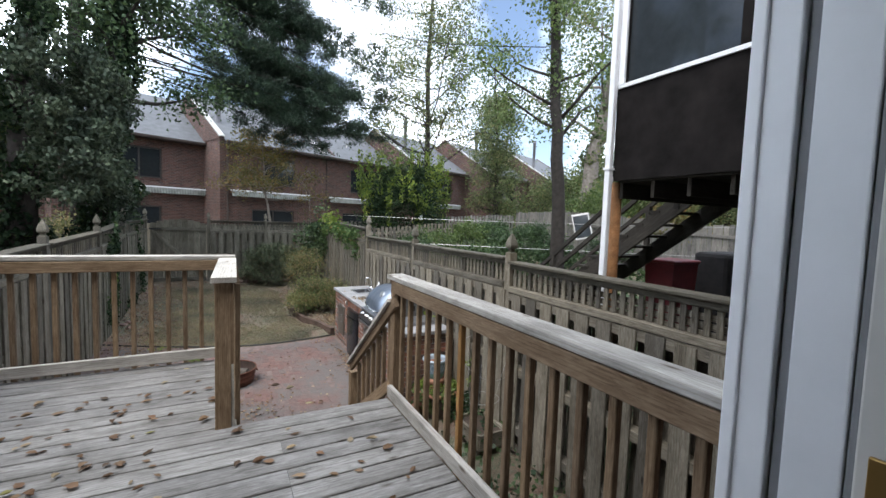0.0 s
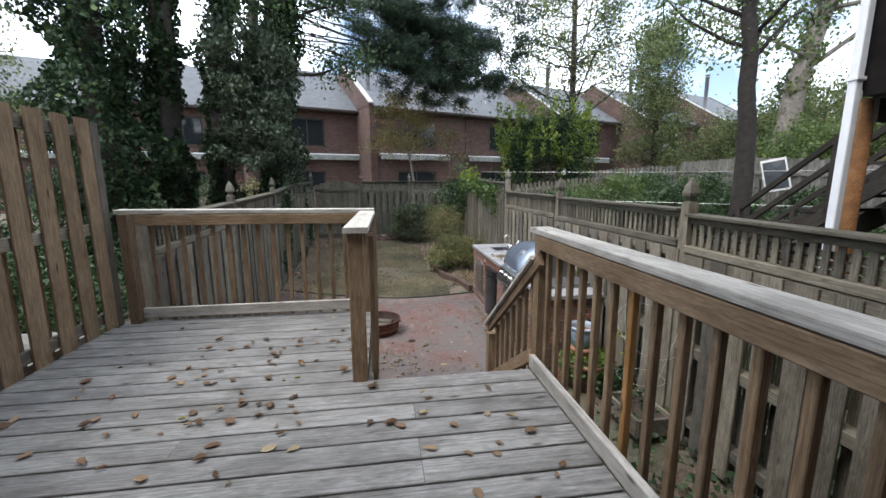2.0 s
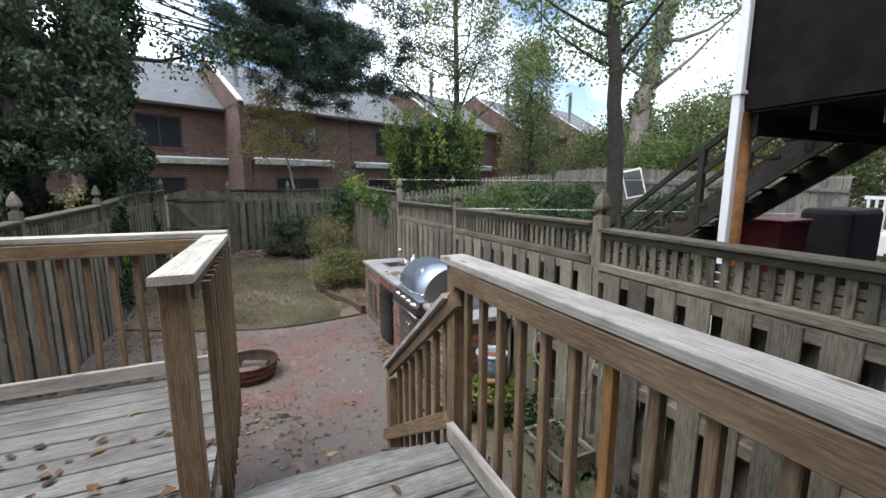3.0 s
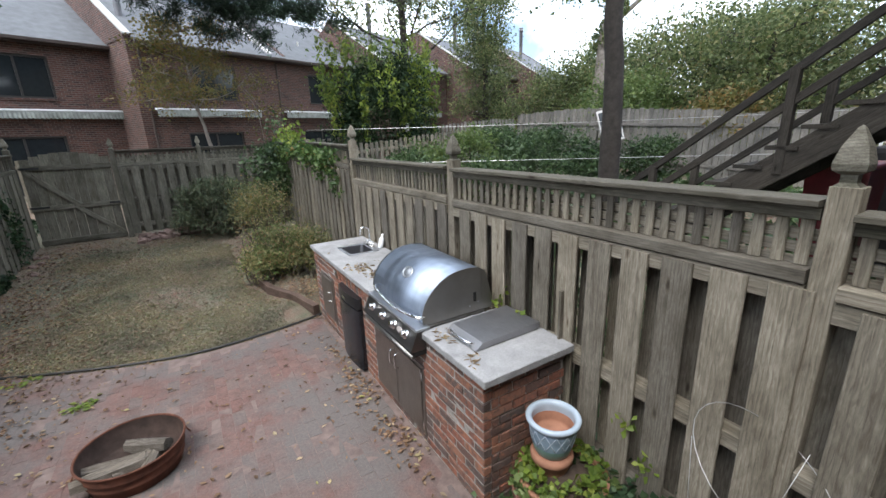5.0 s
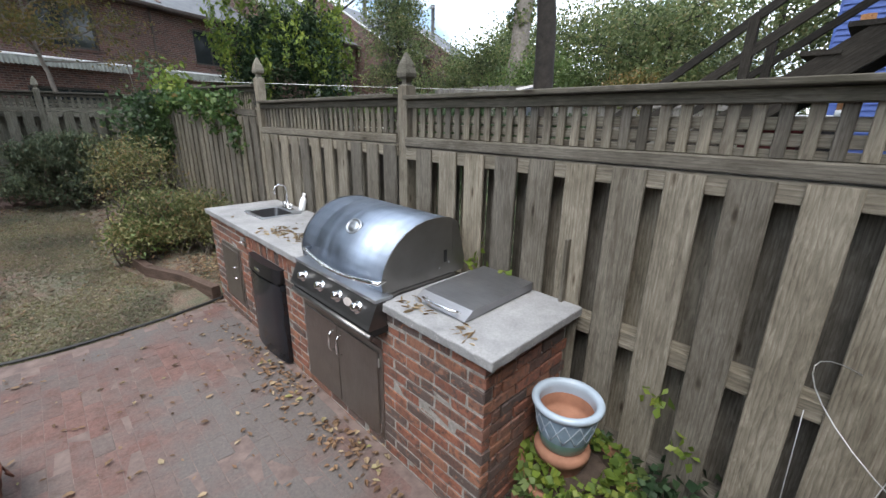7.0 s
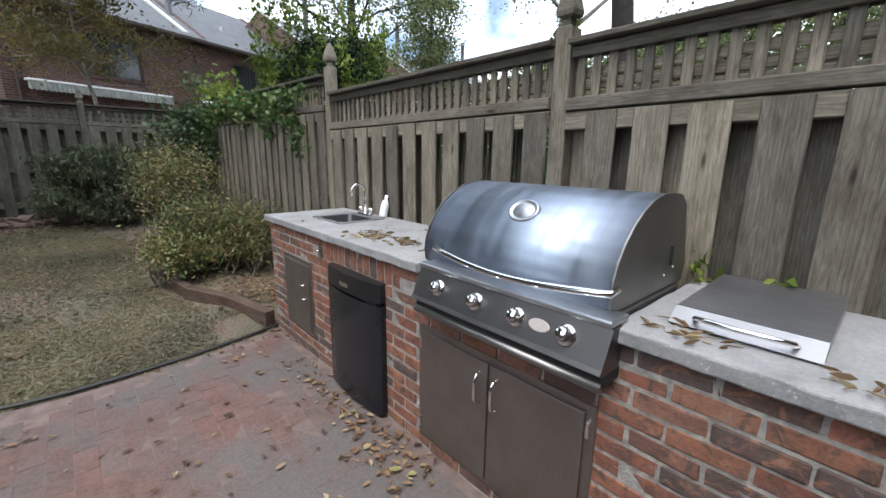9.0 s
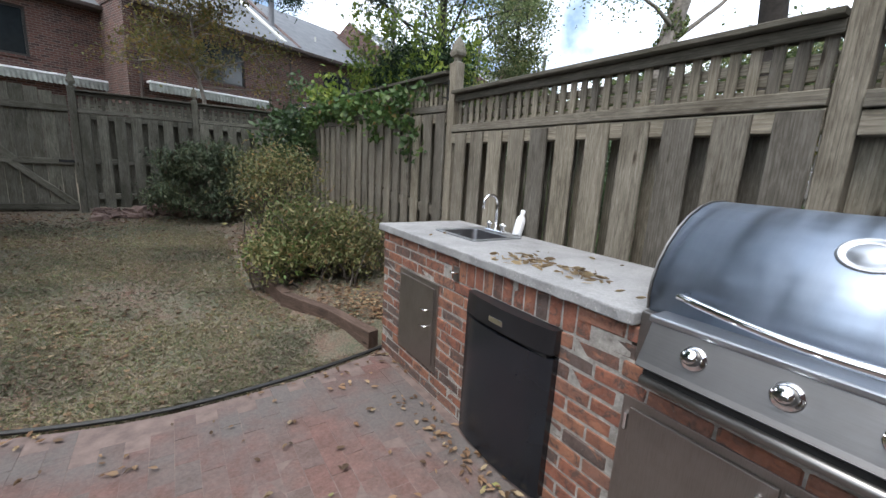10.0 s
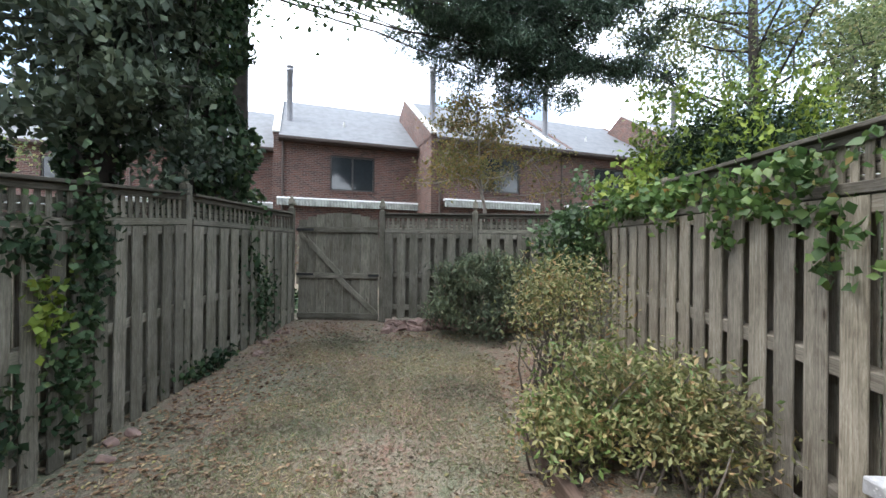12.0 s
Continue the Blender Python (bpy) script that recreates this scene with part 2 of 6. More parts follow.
def thing(name, at, label, category, group="", kind=""):
    ob = new(name)
    ob.empty_display_size = 0.1
    ob.location = at
    return tagged(ob, label, category, group, kind)


def place_of(ob):
    m = Matrix()
    while ob:
        m = ob.matrix_basis @ m
        ob = ob.parent
    return m


def hang(ob, parent, world_matrix):
    """Sets ob under parent, at its place in the world."""
    ob.parent = parent
    ob.matrix_basis = place_of(parent).inverted() @ world_matrix
    return ob


def part(name, build, material, parent, label="", smooth=False, m=None):
    me = build.mesh(name, smooth) if isinstance(build, Build) else build
    if not me.materials:
        me.materials.append(material)
    ob = hang(new(name, me), parent, m or Matrix())
    if label:
        ob["label"] = label
    return ob


def solo(name, build, material, label, category, group="", kind="", smooth=False, m=None):
    """A thing that is one mesh."""
    me = build.mesh(name, smooth) if isinstance(build, Build) else build
    if not me.materials:
        me.materials.append(material)
    ob = new(name, me)
    if m:
        ob.matrix_basis = m
    return tagged(ob, label, category, group, kind)


STOCK = {}


def stick(length, w, h, material, ch=0.004):
    """A piece of timber along x with eased edges; alike pieces share it."""
    key = (round(length, 2), round(w, 3), round(h, 3), material.name)
    if key not in STOCK:
        c = min(ch, w / 3, h / 3)
        ring = [(-w / 2 + c, -h / 2), (w / 2 - c, -h / 2), (w / 2, -h / 2 + c), (w / 2, h / 2 - c), (w / 2 - c, h / 2), (-w / 2 + c, h / 2), (-w / 2, h / 2 - c), (-w / 2, -h / 2 + c)]
        q = key[0] / 2
        me = bpy.data.meshes.new("timber")
        me.from_pydata([(s, y, z) for s in (-q, q) for y, z in ring], [], [tuple(range(7, -1, -1)), tuple(range(8, 16))] + [(i, (i + 1) % 8, (i + 1) % 8 + 8, i + 8) for i in range(8)])
        me.materials.append(material)
        STOCK[key] = me
    return STOCK[key]


def beam(name, p, q, w, h, material, parent, across=(0, 0, 1), label="", jitter=0.0):
    """Timber from p to q; h is its size along 'across', w its other size."""
    p, q = Vector(p), Vector(q)
    d = (q - p).normalized()
    z = Vector(across) - d * Vector(across).dot(d)
    z.normalize()
    y = z.cross(d)
    r = Matrix((d, y, z)).transposed().to_4x4()
    if jitter:
        r = r @ Euler((random.uniform(-jitter, jitter) * 2, random.uniform(-jitter, jitter), random.uniform(-jitter, jitter))).to_matrix().to_4x4()
    return part(name, stick((q - p).length, w, h, material), material, parent, label, m=Matrix.Translation((p + q) / 2) @ r)


# ---- ground ----
def smooth_step(a, b, x):
    t = max(0.0, min(1.0, (x - a) / (b - a)))
    return t * t * (3 - 2 * t)


def ground_z(x, y):
    z = -1.09 + 0.42 * smooth_step(8.4, 14.6, y) + 0.1 * smooth_step(14, 22, y)
    z += 0.75 * smooth_step(3.2, 13, x) * (1 - 0.4 * smooth_step(8, 24, y))
    z += 0.12 * smooth_step(-2.6, -5, x) + 0.13 * smooth_step(1.4, 2.0, x) * smooth_step(8.6, 9.2, y)
    return z


def ground_material():
    m, n, l, b = nodes_of("lawn_ground")
    v = coords(n, l, (1, 1, 1), False)
    big = noise_of(n, l, v, 0.9, 5, 0.6)
    mid = noise_of(n, l, v, 9, 6, 0.7)
    fine = noise_of(n, l, v, 70, 4, 0.7)
    straw = ramp_of(n, l, fine, [(0.3, (0.08, 0.063, 0.047)), (0.5, (0.17, 0.14, 0.105)), (0.7, (0.29, 0.25, 0.195))])
    green = ramp_of(n, l, fine, [(0.3, (0.045, 0.05, 0.03)), (0.5, (0.10, 0.108, 0.066)), (0.7, (0.18, 0.182, 0.115))])
    soil = ramp_of(n, l, fine, [(0.3, (0.06, 0.033, 0.023)), (0.5, (0.15, 0.083, 0.058)), (0.7, (0.26, 0.16, 0.115))])
    f1 = ramp_of(n, l, mid, [(0.38, (0, 0, 0)), (0.58, (1, 1, 1))])
    f2 = ramp_of(n, l, big, [(0.44, (0, 0, 0)), (0.60, (1, 1, 1))])
    col = mix_of(n, l, f2, mix_of(n, l, f1, straw, green), mix_of(n, l, f1, soil, straw))
    l.new(col, b.inputs["Base Color"])
    b.inputs["Roughness"].default_value = 0.95
    bump_of(n, l, fine, 0.8, 0.02, b)
    return m


GROUND = ground_material()
xs = [-900, -300, -100, -50, -30, -20, -12] + [-9 + 0.4 * i for i in range(56)] + [14, 16, 19, 24, 30, 50, 100, 300, 900]
ys = [-900, -300, -100, -40, -20, -8, -2] + [0.5 * i for i in range(54)] + [28, 32, 40, 60, 100, 300, 900]
g = Build()
g.v = [(x, y, ground_z(x, y) + 0.02 * noise.noise((x * 1.3, y * 1.3, 0))) for y in ys for x in xs]
g.f = [(j * len(xs) + i, j * len(xs) + i + 1, (j + 1) * len(xs) + i + 1, (j + 1) * len(xs) + i) for j in range(len(ys) - 1) for i in range(len(xs) - 1)]
ground = solo("ground", g, GROUND, "worn autumn lawn with straw, soil and leaf litter", "ground", kind="structure", smooth=True)

# ---- deck ----
deck = thing("deck", (-0.5, 2.5, -1.05), "weathered grey wooden deck floor with fallen leaves", "deck", kind="structure")
pitch, y = 0.158, 3.09
rows_y = []
while y > 0.42:
    rows_y.append(y)
    y -= pitch
for k, y in enumerate(rows_y):
    cut = random.choice((-0.9, -0.35, 0.25, None)) if k > 1 else None
    spans = [(-2.2, 1.05)] if cut is None else [(-2.2, cut - 0.002), (cut + 0.002, 1.05)]
    for a, b in spans:
        beam("deck_board", (a, y - pitch / 2, -0.018), (b, y - pitch / 2, -0.018), 0.145, 0.036, WOOD_DECK, deck, jitter=0.0012)
for k in range(9):
    y = 3.09 + pitch * (k + 0.5)
    beam("deck_board", (-2.2, y, -0.018), (-0.02, y, -0.018), 0.145, 0.036, WOOD_DECK, deck, jitter=0.0012)
for p, q in (((-2.2, 4.5, -0.16), (0, 4.5, -0.16)), ((0, 3.09, -0.16), (0, 4.5, -0.16)), ((0, 3.07, -0.16), (1.07, 3.07, -0.16)), ((1.07, 0.5, -0.16), (1.07, 3.07, -0.16))):
    beam("rim_joist", p, q, 0.038, 0.24, WOOD_FENCE, deck)
for x, y in ((-2.1, 4.4), (-0.1, 4.4), (-0.1, 3.2), (1.0, 2.9), (1.0, 0.9)):
    beam("deck_post", (x, y, -1.12), (x, y, -0.04), 0.09, 0.09, WOOD_FENCE, deck, (0, 1, 0))

# ---- deck railings ----
def baluster_row(parent, p, q, z0, z1, n, odd=None):
    for i in range(n):
        t = (i + 0.5) / n
        x, y = p[0] + (q[0] - p[0]) * t, p[1] + (q[1] - p[1]) * t
        beam("baluster", (x, y, z0), (x, y, z1), 0.034, 0.034, WOOD_FRESH if odd == i else WOOD_RAIL, parent, (0, 1, 0), "orange-brown newer baluster" if odd == i else "", 0.003)


rail_r = thing("deck_railing", (1.12, 1.8, 0), "weathered wooden deck railing with square balusters and flat cap", "railing")
beam("cap", (1.165, 0.56, 0.925), (1.165, 3.27, 0.915), 0.14, 0.036, WOOD_CAP, rail_r)
beam("top_rail", (1.115, 0.56, 0.855), (1.115, 3.15, 0.848), 0.036, 0.09, WOOD_RAIL, rail_r)
beam("curb", (1.075, 0.56, 0.047), (1.075, 3.1, 0.047), 0.04, 0.09, WOOD_CAP, rail_r)
beam("post", (1.165, 3.2, -0.6), (1.165, 3.2, 0.895), 0.088, 0.088, WOOD_RAIL, rail_r, (0, 1, 0))
beam("post", (1.165, 0.62, -1.1), (1.165, 0.62, 0.895), 0.088, 0.088, WOOD_RAIL, rail_r, (0, 1, 0))
baluster_row(rail_r, (1.152, 0.75), (1.152, 3.13), -0.22, 0.895, 16, 9)

rail_s = thing("stair_railing", (1.12, 3.8, -1.05), "sloping weathered wooden stair handrail with balusters", "railing")
beam("handrail", (1.12, 3.12, 0.74), (1.12, 4.36, -0.19), 0.036, 0.09, WOOD_RAIL, rail_s)
beam("cap", (1.12, 3.2, 0.735), (1.12, 4.38, -0.155), 0.09, 0.03, WOOD_CAP, rail_s)
beam("lower_rail", (1.12, 3.22, 0.03), (1.12, 4.5, -0.83), 0.036, 0.09, WOOD_RAIL, rail_s)
beam("post", (1.165, 4.42, -1.09), (1.165, 4.42, -0.27), 0.088, 0.088, WOOD_RAIL, rail_s, (0, 1, 0))
for i in range(7):
    y = 3.32 + 0.145 * i
    z = 0.68 - 0.745 * (y - 3.15)
    beam("baluster", (1.155, y, z - 0.78), (1.155, y, z), 0.034, 0.034, WOOD_RAIL, rail_s, (0, 1, 0), jitter=0.003)

rail_f = thing("deck_railing", (-1.05, 4.5, 0), "weathered wooden deck railing with flat cap at the far edge", "railing")
beam("cap", (-2.16, 4.55, 0.978), (0.03, 4.59, 0.958), 0.14, 0.036, WOOD_CAP, rail_f)
beam("top_rail", (-2.1, 4.5, 0.905), (-0.03, 4.53, 0.89), 0.036, 0.09, WOOD_RAIL, rail_f)
beam("lower_rail", (-2.0, 4.46, 0.085), (-0.08, 4.46, 0.085), 0.036, 0.09, WOOD_CAP, rail_f)
beam("post", (-2.06, 4.46, -0.05), (-2.06, 4.46, 0.96), 0.088, 0.088, WOOD_RAIL, rail_f, (0, 1, 0))
baluster_row(rail_f, (-1.98, 4.545), (-0.06, 4.56), -0.2, 0.93, 15)

rail_c = thing("deck_railing", (-0.06, 3.8, 0), "short weathered wooden deck railing with a thick corner post", "railing")
beam("corner_post", (-0.06, 3.11, -0.3), (-0.06, 3.11, 0.945), 0.092, 0.092, WOOD_RAIL, rail_c, (0, 1, 0))
beam("corner_post", (-0.03, 4.48, -0.3), (-0.03, 4.48, 0.935), 0.088, 0.088, WOOD_RAIL, rail_c, (0, 1, 0))
beam("cap", (-0.055, 3.03, 0.962), (-0.035, 4.51, 0.942), 0.145, 0.034, WOOD_CAP, rail_c)
beam("top_rail", (-0.02, 3.16, 0.9), (-0.01, 4.44, 0.885), 0.036, 0.09, WOOD_RAIL, rail_c)
baluster_row(rail_c, (0.025, 3.22), (0.03, 4.42), -0.25, 0.9, 10)

# ---- deck stairs ----
stairs = thing("deck_stairs", (0.55, 3.8, -1.05), "weathered wooden deck stairs leading down to the brick patio", "stairs")
for k in range(1, 6):
    y0, z = 3.09 + 0.25 * (k - 1), -0.175 * k
    for j in (0, 1):
        beam("tread", (0.06, y0 + 0.065 + 0.13 * j, z - 0.018), (1.09, y0 + 0.065 + 0.13 * j, z - 0.018), 0.125, 0.036, WOOD_DECK, stairs)
    beam("riser", (0.06, y0 + 0.012, z + 0.068), (1.09, y0 + 0.012, z + 0.068), 0.02, 0.132, WOOD_FENCE, stairs)
for x in (0.07, 1.08):
    b = Build()
    b.extrude([(3.09, -0.04), (3.09, -0.34), (4.2, -1.08), (4.46, -1.08), (4.46, -0.93)], x - 0.018, x + 0.018)
    b.v = [(vy, vx, vz) for vx, vy, vz in b.v]
    part("stringer", b, WOOD_FENCE, stairs)

# ---- privacy screen at the deck's side ----
screen = thing("privacy_screen", (-2.15, 2.5, 0), "tall weathered wooden privacy screen of alternating boards", "fence")
for z in (0.12, 0.86, 1.62):
    beam("rail", (-2.2, 0.5, z), (-2.2, 4.42, z), 0.04, 0.085, WOOD_FENCE, screen)
for y in (4.4, 2.2):
    beam("post", (-2.2, y, -0.2), (-2.2, y, 1.7), 0.08, 0.08, WOOD_FENCE, screen, (0, 1, 0))
for i in range(16):
    y = 4.27 - 0.235 * i
    beam("board", (-2.165, y, 0.02), (-2.165, y, 1.72), 0.14, 0.02, WOOD_RAIL, screen, (1, 0, 0), jitter=0.006)
    beam("board", (-2.235, y - 0.117, 0.02), (-2.235, y - 0.117, 1.7), 0.14, 0.02, WOOD_RAIL, screen, (1, 0, 0), jitter=0.006)


# ---- yard fences ----
def finial(parent, x, y, z, material):
    b = Build()
    s = 0.048
    prof = [(s, 0), (s, 0.0), (0.03, 0.015), (0.03, 0.045), (0.058, 0.06), (0.062, 0.085), (0.045, 0.15), (0.012, 0.215), (0.0, 0.225)]
    b.lathe([(r * 1.12, h * 0.95) for r, h in prof], 4)
    part("finial", b, material, parent, "pointed post cap", m=Matrix.Translation((x, y, z)) @ Euler((0, 0, radians(45))).to_matrix().to_4x4())


def fence_bay(parent, p, q, top, foot, face, n_boards, n_slats, material=WOOD_FENCE, first=0.34):
    """A bay from p to q: cap, lattice of slats, rail, then boards on both sides of the rails. top and foot give its two ends' heights; face points into the yard."""
    p, q, face = Vector((*p, 0)), Vector((*q, 0)), Vector((*face, 0))
    up = Vector((0, 0, 1))

    def at(t, dz, off):
        return p.lerp(q, t) + face * off + up * (top[0] + (top[1] - top[0]) * t + dz)

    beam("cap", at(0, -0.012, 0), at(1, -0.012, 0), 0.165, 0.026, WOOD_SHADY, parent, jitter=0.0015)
    # trim coloured dark for the shade below the cap
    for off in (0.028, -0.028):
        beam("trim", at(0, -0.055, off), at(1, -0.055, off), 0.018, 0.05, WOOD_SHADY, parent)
    beam("rail", at(0, -0.30, 0.02), at(1, -0.30, 0.02), 0.085, 0.058, material, parent)
    for dz in (-0.148, -0.205, -0.255):
        beam("lattice_strip", at(0, dz, -0.024), at(1, dz, -0.024), 0.012, 0.047 if dz > -0.25 else 0.034, material, parent)
    for i in range(n_slats):
        t = (i + 0.5) / n_slats
        beam("slat", at(t, -0.268, 0.002), at(t, -0.075, 0.002), 0.045, 0.014, material, parent, tuple(face), jitter=0.006)
    ln = (q - p).length
    for frac in (0.012, 0.48, 0.86):
        a = at(0, -0.36 - frac * (top[0] - 0.36 - foot[0]), 0)
        b = at(1, -0.36 - frac * (top[1] - 0.36 - foot[1]), 0)
        beam("rail", a, b, 0.104, 0.085, material, parent)
    for i in range(n_boards):
        for side in (0, 1):
            t = (i + first + 0.5 * side) / n_boards
            if t > 0.99:
                continue
            lo = foot[0] + (foot[1] - foot[0]) * t + random.uniform(0.0, 0.03)
            hi = at(t, -0.34, 0).z - random.uniform(0, 0.008)
            w = p.lerp(q, t) + face * (0.062 if side == 0 else -0.062)
            beam("board", (w.x, w.y, lo), (w.x, w.y, hi), ln / n_boards * (0.66 if side == 0 else 0.93), 0.018, material, parent, tuple(face), jitter=0.006)


def fence_post(parent, x, y, z0, z1, material=WOOD_FENCE, tip=True):
    beam("post", (x, y, z0), (x, y, z1), 0.092, 0.092, material, parent, (0, 1, 0), jitter=0.004)
    if tip:
        finial(parent, x, y, z1, WOOD_DARKER)


fence_r = thing("yard_fence", (2.7, 7.5, -1.05), "weathered grey-brown shadowbox fence with lattice top and pointed posts", "fence")
posts_r = [(-1.2, 0.98), (1.2, 0.98), (3.77, 1.0), (6.36, 1.0), (8.89, 1.16), (11.3, 1.2), (14.1, 1.24)]
for i, (y, top) in enumerate(posts_r):
    fence_post(fence_r, 2.70, y, ground_z(2.7, y) - 0.05, top + (0.05 if i != 4 else 0.06), tip=i < 5)
    if i + 1 < len(posts_r):
        y1, t1 = posts_r[i + 1]
        ends = (1.0, 0.985) if i < 4 else (1.16, 1.21)
        if i < 2:
            ends = (0.95, 0.96)
        fence_bay(fence_r, (2.70, y + 0.05), (2.70, y1 - 0.05), ends, (ground_z(2.7, y) + 0.04, ground_z(2.7, y1) + 0.04), (-1, 0), 11, 31, first=0.12 if i == 2 else 0.34)

fence_l = thing("yard_fence", (-2.1, 9.5, -1.0), "weathered grey shadowbox fence with lattice top and ivy on it", "fence")
posts_l = [(4.75, 0.86), (7.1, 0.92), (9.5, 0.98), (11.55, 1.12), (14.25, 1.15)]
for i, (y, top) in enumerate(posts_l):
    fence_post(fence_l, -2.1, y, ground_z(-2.1, y) - 0.05, top + 0.09, WOOD_FENCE if i < 2 else WOOD_DARKER, tip=i > 0)
    if i + 1 < len(posts_l):
        y1, t1 = posts_l[i + 1]
        fence_bay(fence_l, (-2.1, y + 0.05), (-2.1, y1 - 0.05), (top, t1), (ground_z(-2.1, y) - 0.02, ground_z(-2.1, y1) - 0.02), (1, 0), 11, 25, WOOD_FENCE if i < 2 else WOOD_DARKER)

fence_b = thing("back_fence", (1.0, 14.3, -0.7), "weathered shadowbox fence with lattice top along the back of the yard", "fence")
for i, (x, x1) in enumerate(((-0.55, 1.02), (1.02, 2.62))):
    fence_post(fence_b, x, 14.3, -0.75, 1.2, WOOD_DARKER)
    fence_bay(fence_b, (x + 0.05, 14.3), (x1 - 0.05, 14.3), (1.165, 1.165), (-0.62, -0.62), (0, -1), 7, 17, WOOD_DARKER)

IRON = plain("black_iron", (0.02, 0.02, 0.02), 0.6, 0.3, 0.3)
hanger = thing("plant_hanger", (2.65, 8.89, 1.05), "black iron plant hanger arm screwed to the fence post", "bracket")
hx, hy = 0.2, 0.98
part("arm", Build().tube([(2.66 + hx * u, 8.93 + hy * u, 1.06 + w) for u, w in ((0.0, 0.0), (0.2, 0.03), (0.4, 0.06), (0.5, 0.065), (0.54, 0.04), (0.53, 0.0), (0.5, 0.01))], [0.008] * 7, 8), IRON, hanger, "", True)
part("brace", Build().tube([(2.66, 8.93, 0.94), (2.66 + hx * 0.2, 8.93 + hy * 0.2, 0.98), (2.66 + hx * 0.34, 8.93 + hy * 0.34, 1.11)], [0.006] * 3, 8), IRON, hanger, "", True)
part("plate", Build().box(2.645, 2.675, 8.925, 8.94, 0.92, 1.09, 0.003), IRON, hanger)

gate = thing("garden_gate", (-1.35, 14.3, -0.7), "weathered wooden garden gate with diagonal braces, closed", "gate")
for i in range(9):
    x = -1.99 + 0.153 * i + 0.07
    arch = 1.02 + 0.15 * (1 - ((x + 1.3) / 0.7) ** 2)
    beam("board", (x, 14.31, -0.66), (x, 14.31, arch), 0.147, 0.02, WOOD_DARKER, gate, (0, 1, 0), jitter=0.003)
for z in (0.88, 0.1, -0.58):
    beam("cross_rail", (-2.0, 14.28, z), (-0.61, 14.28, z), 0.036, 0.09, WOOD_DARKER, gate)
beam("brace", (-1.96, 14.277, 0.83), (-1.28, 14.277, 0.13), 0.034, 0.085, WOOD_DARKER, gate)
beam("brace", (-1.3, 14.277, 0.07), (-0.65, 14.277, -0.54), 0.034, 0.085, WOOD_DARKER, gate)
for z in (0.12, 0.88):
    part("hinge", Build().box(-2.02, -1.72, 14.255, 14.262, z - 0.02, z + 0.02), IRON, gate, "black iron strap hinge")
part("latch", Build().box(-0.78, -0.6, 14.25, 14.262, 0.09, 0.13), IRON, gate, "black iron latch")

# ---- brick patio ----
def moss_on(n, l, col):
    """Grey-green worn patches that run across the pieces."""
    pos = n.new("ShaderNodeNewGeometry").outputs["Position"]
    f = ramp_of(n, l, noise_of(n, l, pos, 1.3, 6, 0.62), [(0.40, (0, 0, 0)), (0.56, (0.92, 0.92, 0.92))])
    return mix_of(n, l, f, col, (0.098, 0.093, 0.091))


def brick_material(name, stops, mortar_dirt=0.3, moss=False, burnt=False):
    m, n, l, b = nodes_of(name)
    v = coords(n, l, (1, 1, 1))
    col = ramp_of(n, l, n.new("ShaderNodeObjectInfo").outputs["Random"], stops)
    dirt = ramp_of(n, l, noise_of(n, l, v, 9, 6, 0.7), [(0.35, (0.45, 0.42, 0.4)), (0.65, (1.1, 1.08, 1.05))])
    col = mix_of(n, l, 0.75, col, dirt, "MULTIPLY")
    if moss:
        col = moss_on(n, l, col)
    f = noise_of(n, l, v, 60, 5, 0.7)
    if burnt:
        # kiln-burnt patches, orange flares and old mortar left on the faces
        k = ramp_of(n, l, noise_of(n, l, v, 11, 5, 0.7, 1.5), [(0.50, (0, 0, 0)), (0.62, (0.85, 0.85, 0.85))])
        col = mix_of(n, l, k, col, (0.055, 0.038, 0.034))
        o = ramp_of(n, l, noise_of(n, l, coords(n, l, (1, 1, 1.7)), 8, 4, 0.6, 2.0), [(0.56, (0, 0, 0)), (0.68, (0.6, 0.6, 0.6))])
        col = mix_of(n, l, o, col, (0.42, 0.165, 0.085))
        s = ramp_of(n, l, noise_of(n, l, v, 23, 7, 0.75), [(0.60, (0, 0, 0)), (0.70, (0.75, 0.75, 0.75))])
        col = mix_of(n, l, s, col, (0.27, 0.245, 0.225))
    col = mix_of(n, l, mortar_dirt, col, ramp_of(n, l, f, [(0.35, (0.12, 0.09, 0.075)), (0.65, (0.34, 0.27, 0.23))]))
    l.new(col, b.inputs["Base Color"])
    b.inputs["Roughness"].default_value = 0.88
    bump_of(n, l, noise_of(n, l, v, 34, 7, 0.75), 0.9, 0.006, b)
    return m


PAVER = brick_material("patio_brick", [(0, (0.138, 0.064, 0.055)), (0.5, (0.15, 0.077, 0.067)), (0.85, (0.138, 0.082, 0.073)), (1, (0.118, 0.09, 0.084))], 0.18, True)
FACE = brick_material("counter_brick", [(0, (0.31, 0.11, 0.064)), (0.25, (0.25, 0.087, 0.053)), (0.45, (0.345, 0.15, 0.086)), (0.6, (0.28, 0.128, 0.087)), (0.68, (0.16, 0.075, 0.055)), (0.85, (0.085, 0.06, 0.055)), (1, (0.13, 0.09, 0.08))], 0.14, burnt=True)
MORTAR = plain("mortar", (0.31, 0.295, 0.272), 0.95, 0, 0.4, 26, 1.0)
SAND = plain("joint_sand", (0.155, 0.115, 0.103), 0.95, 0, 0.3, 12, 0.5)


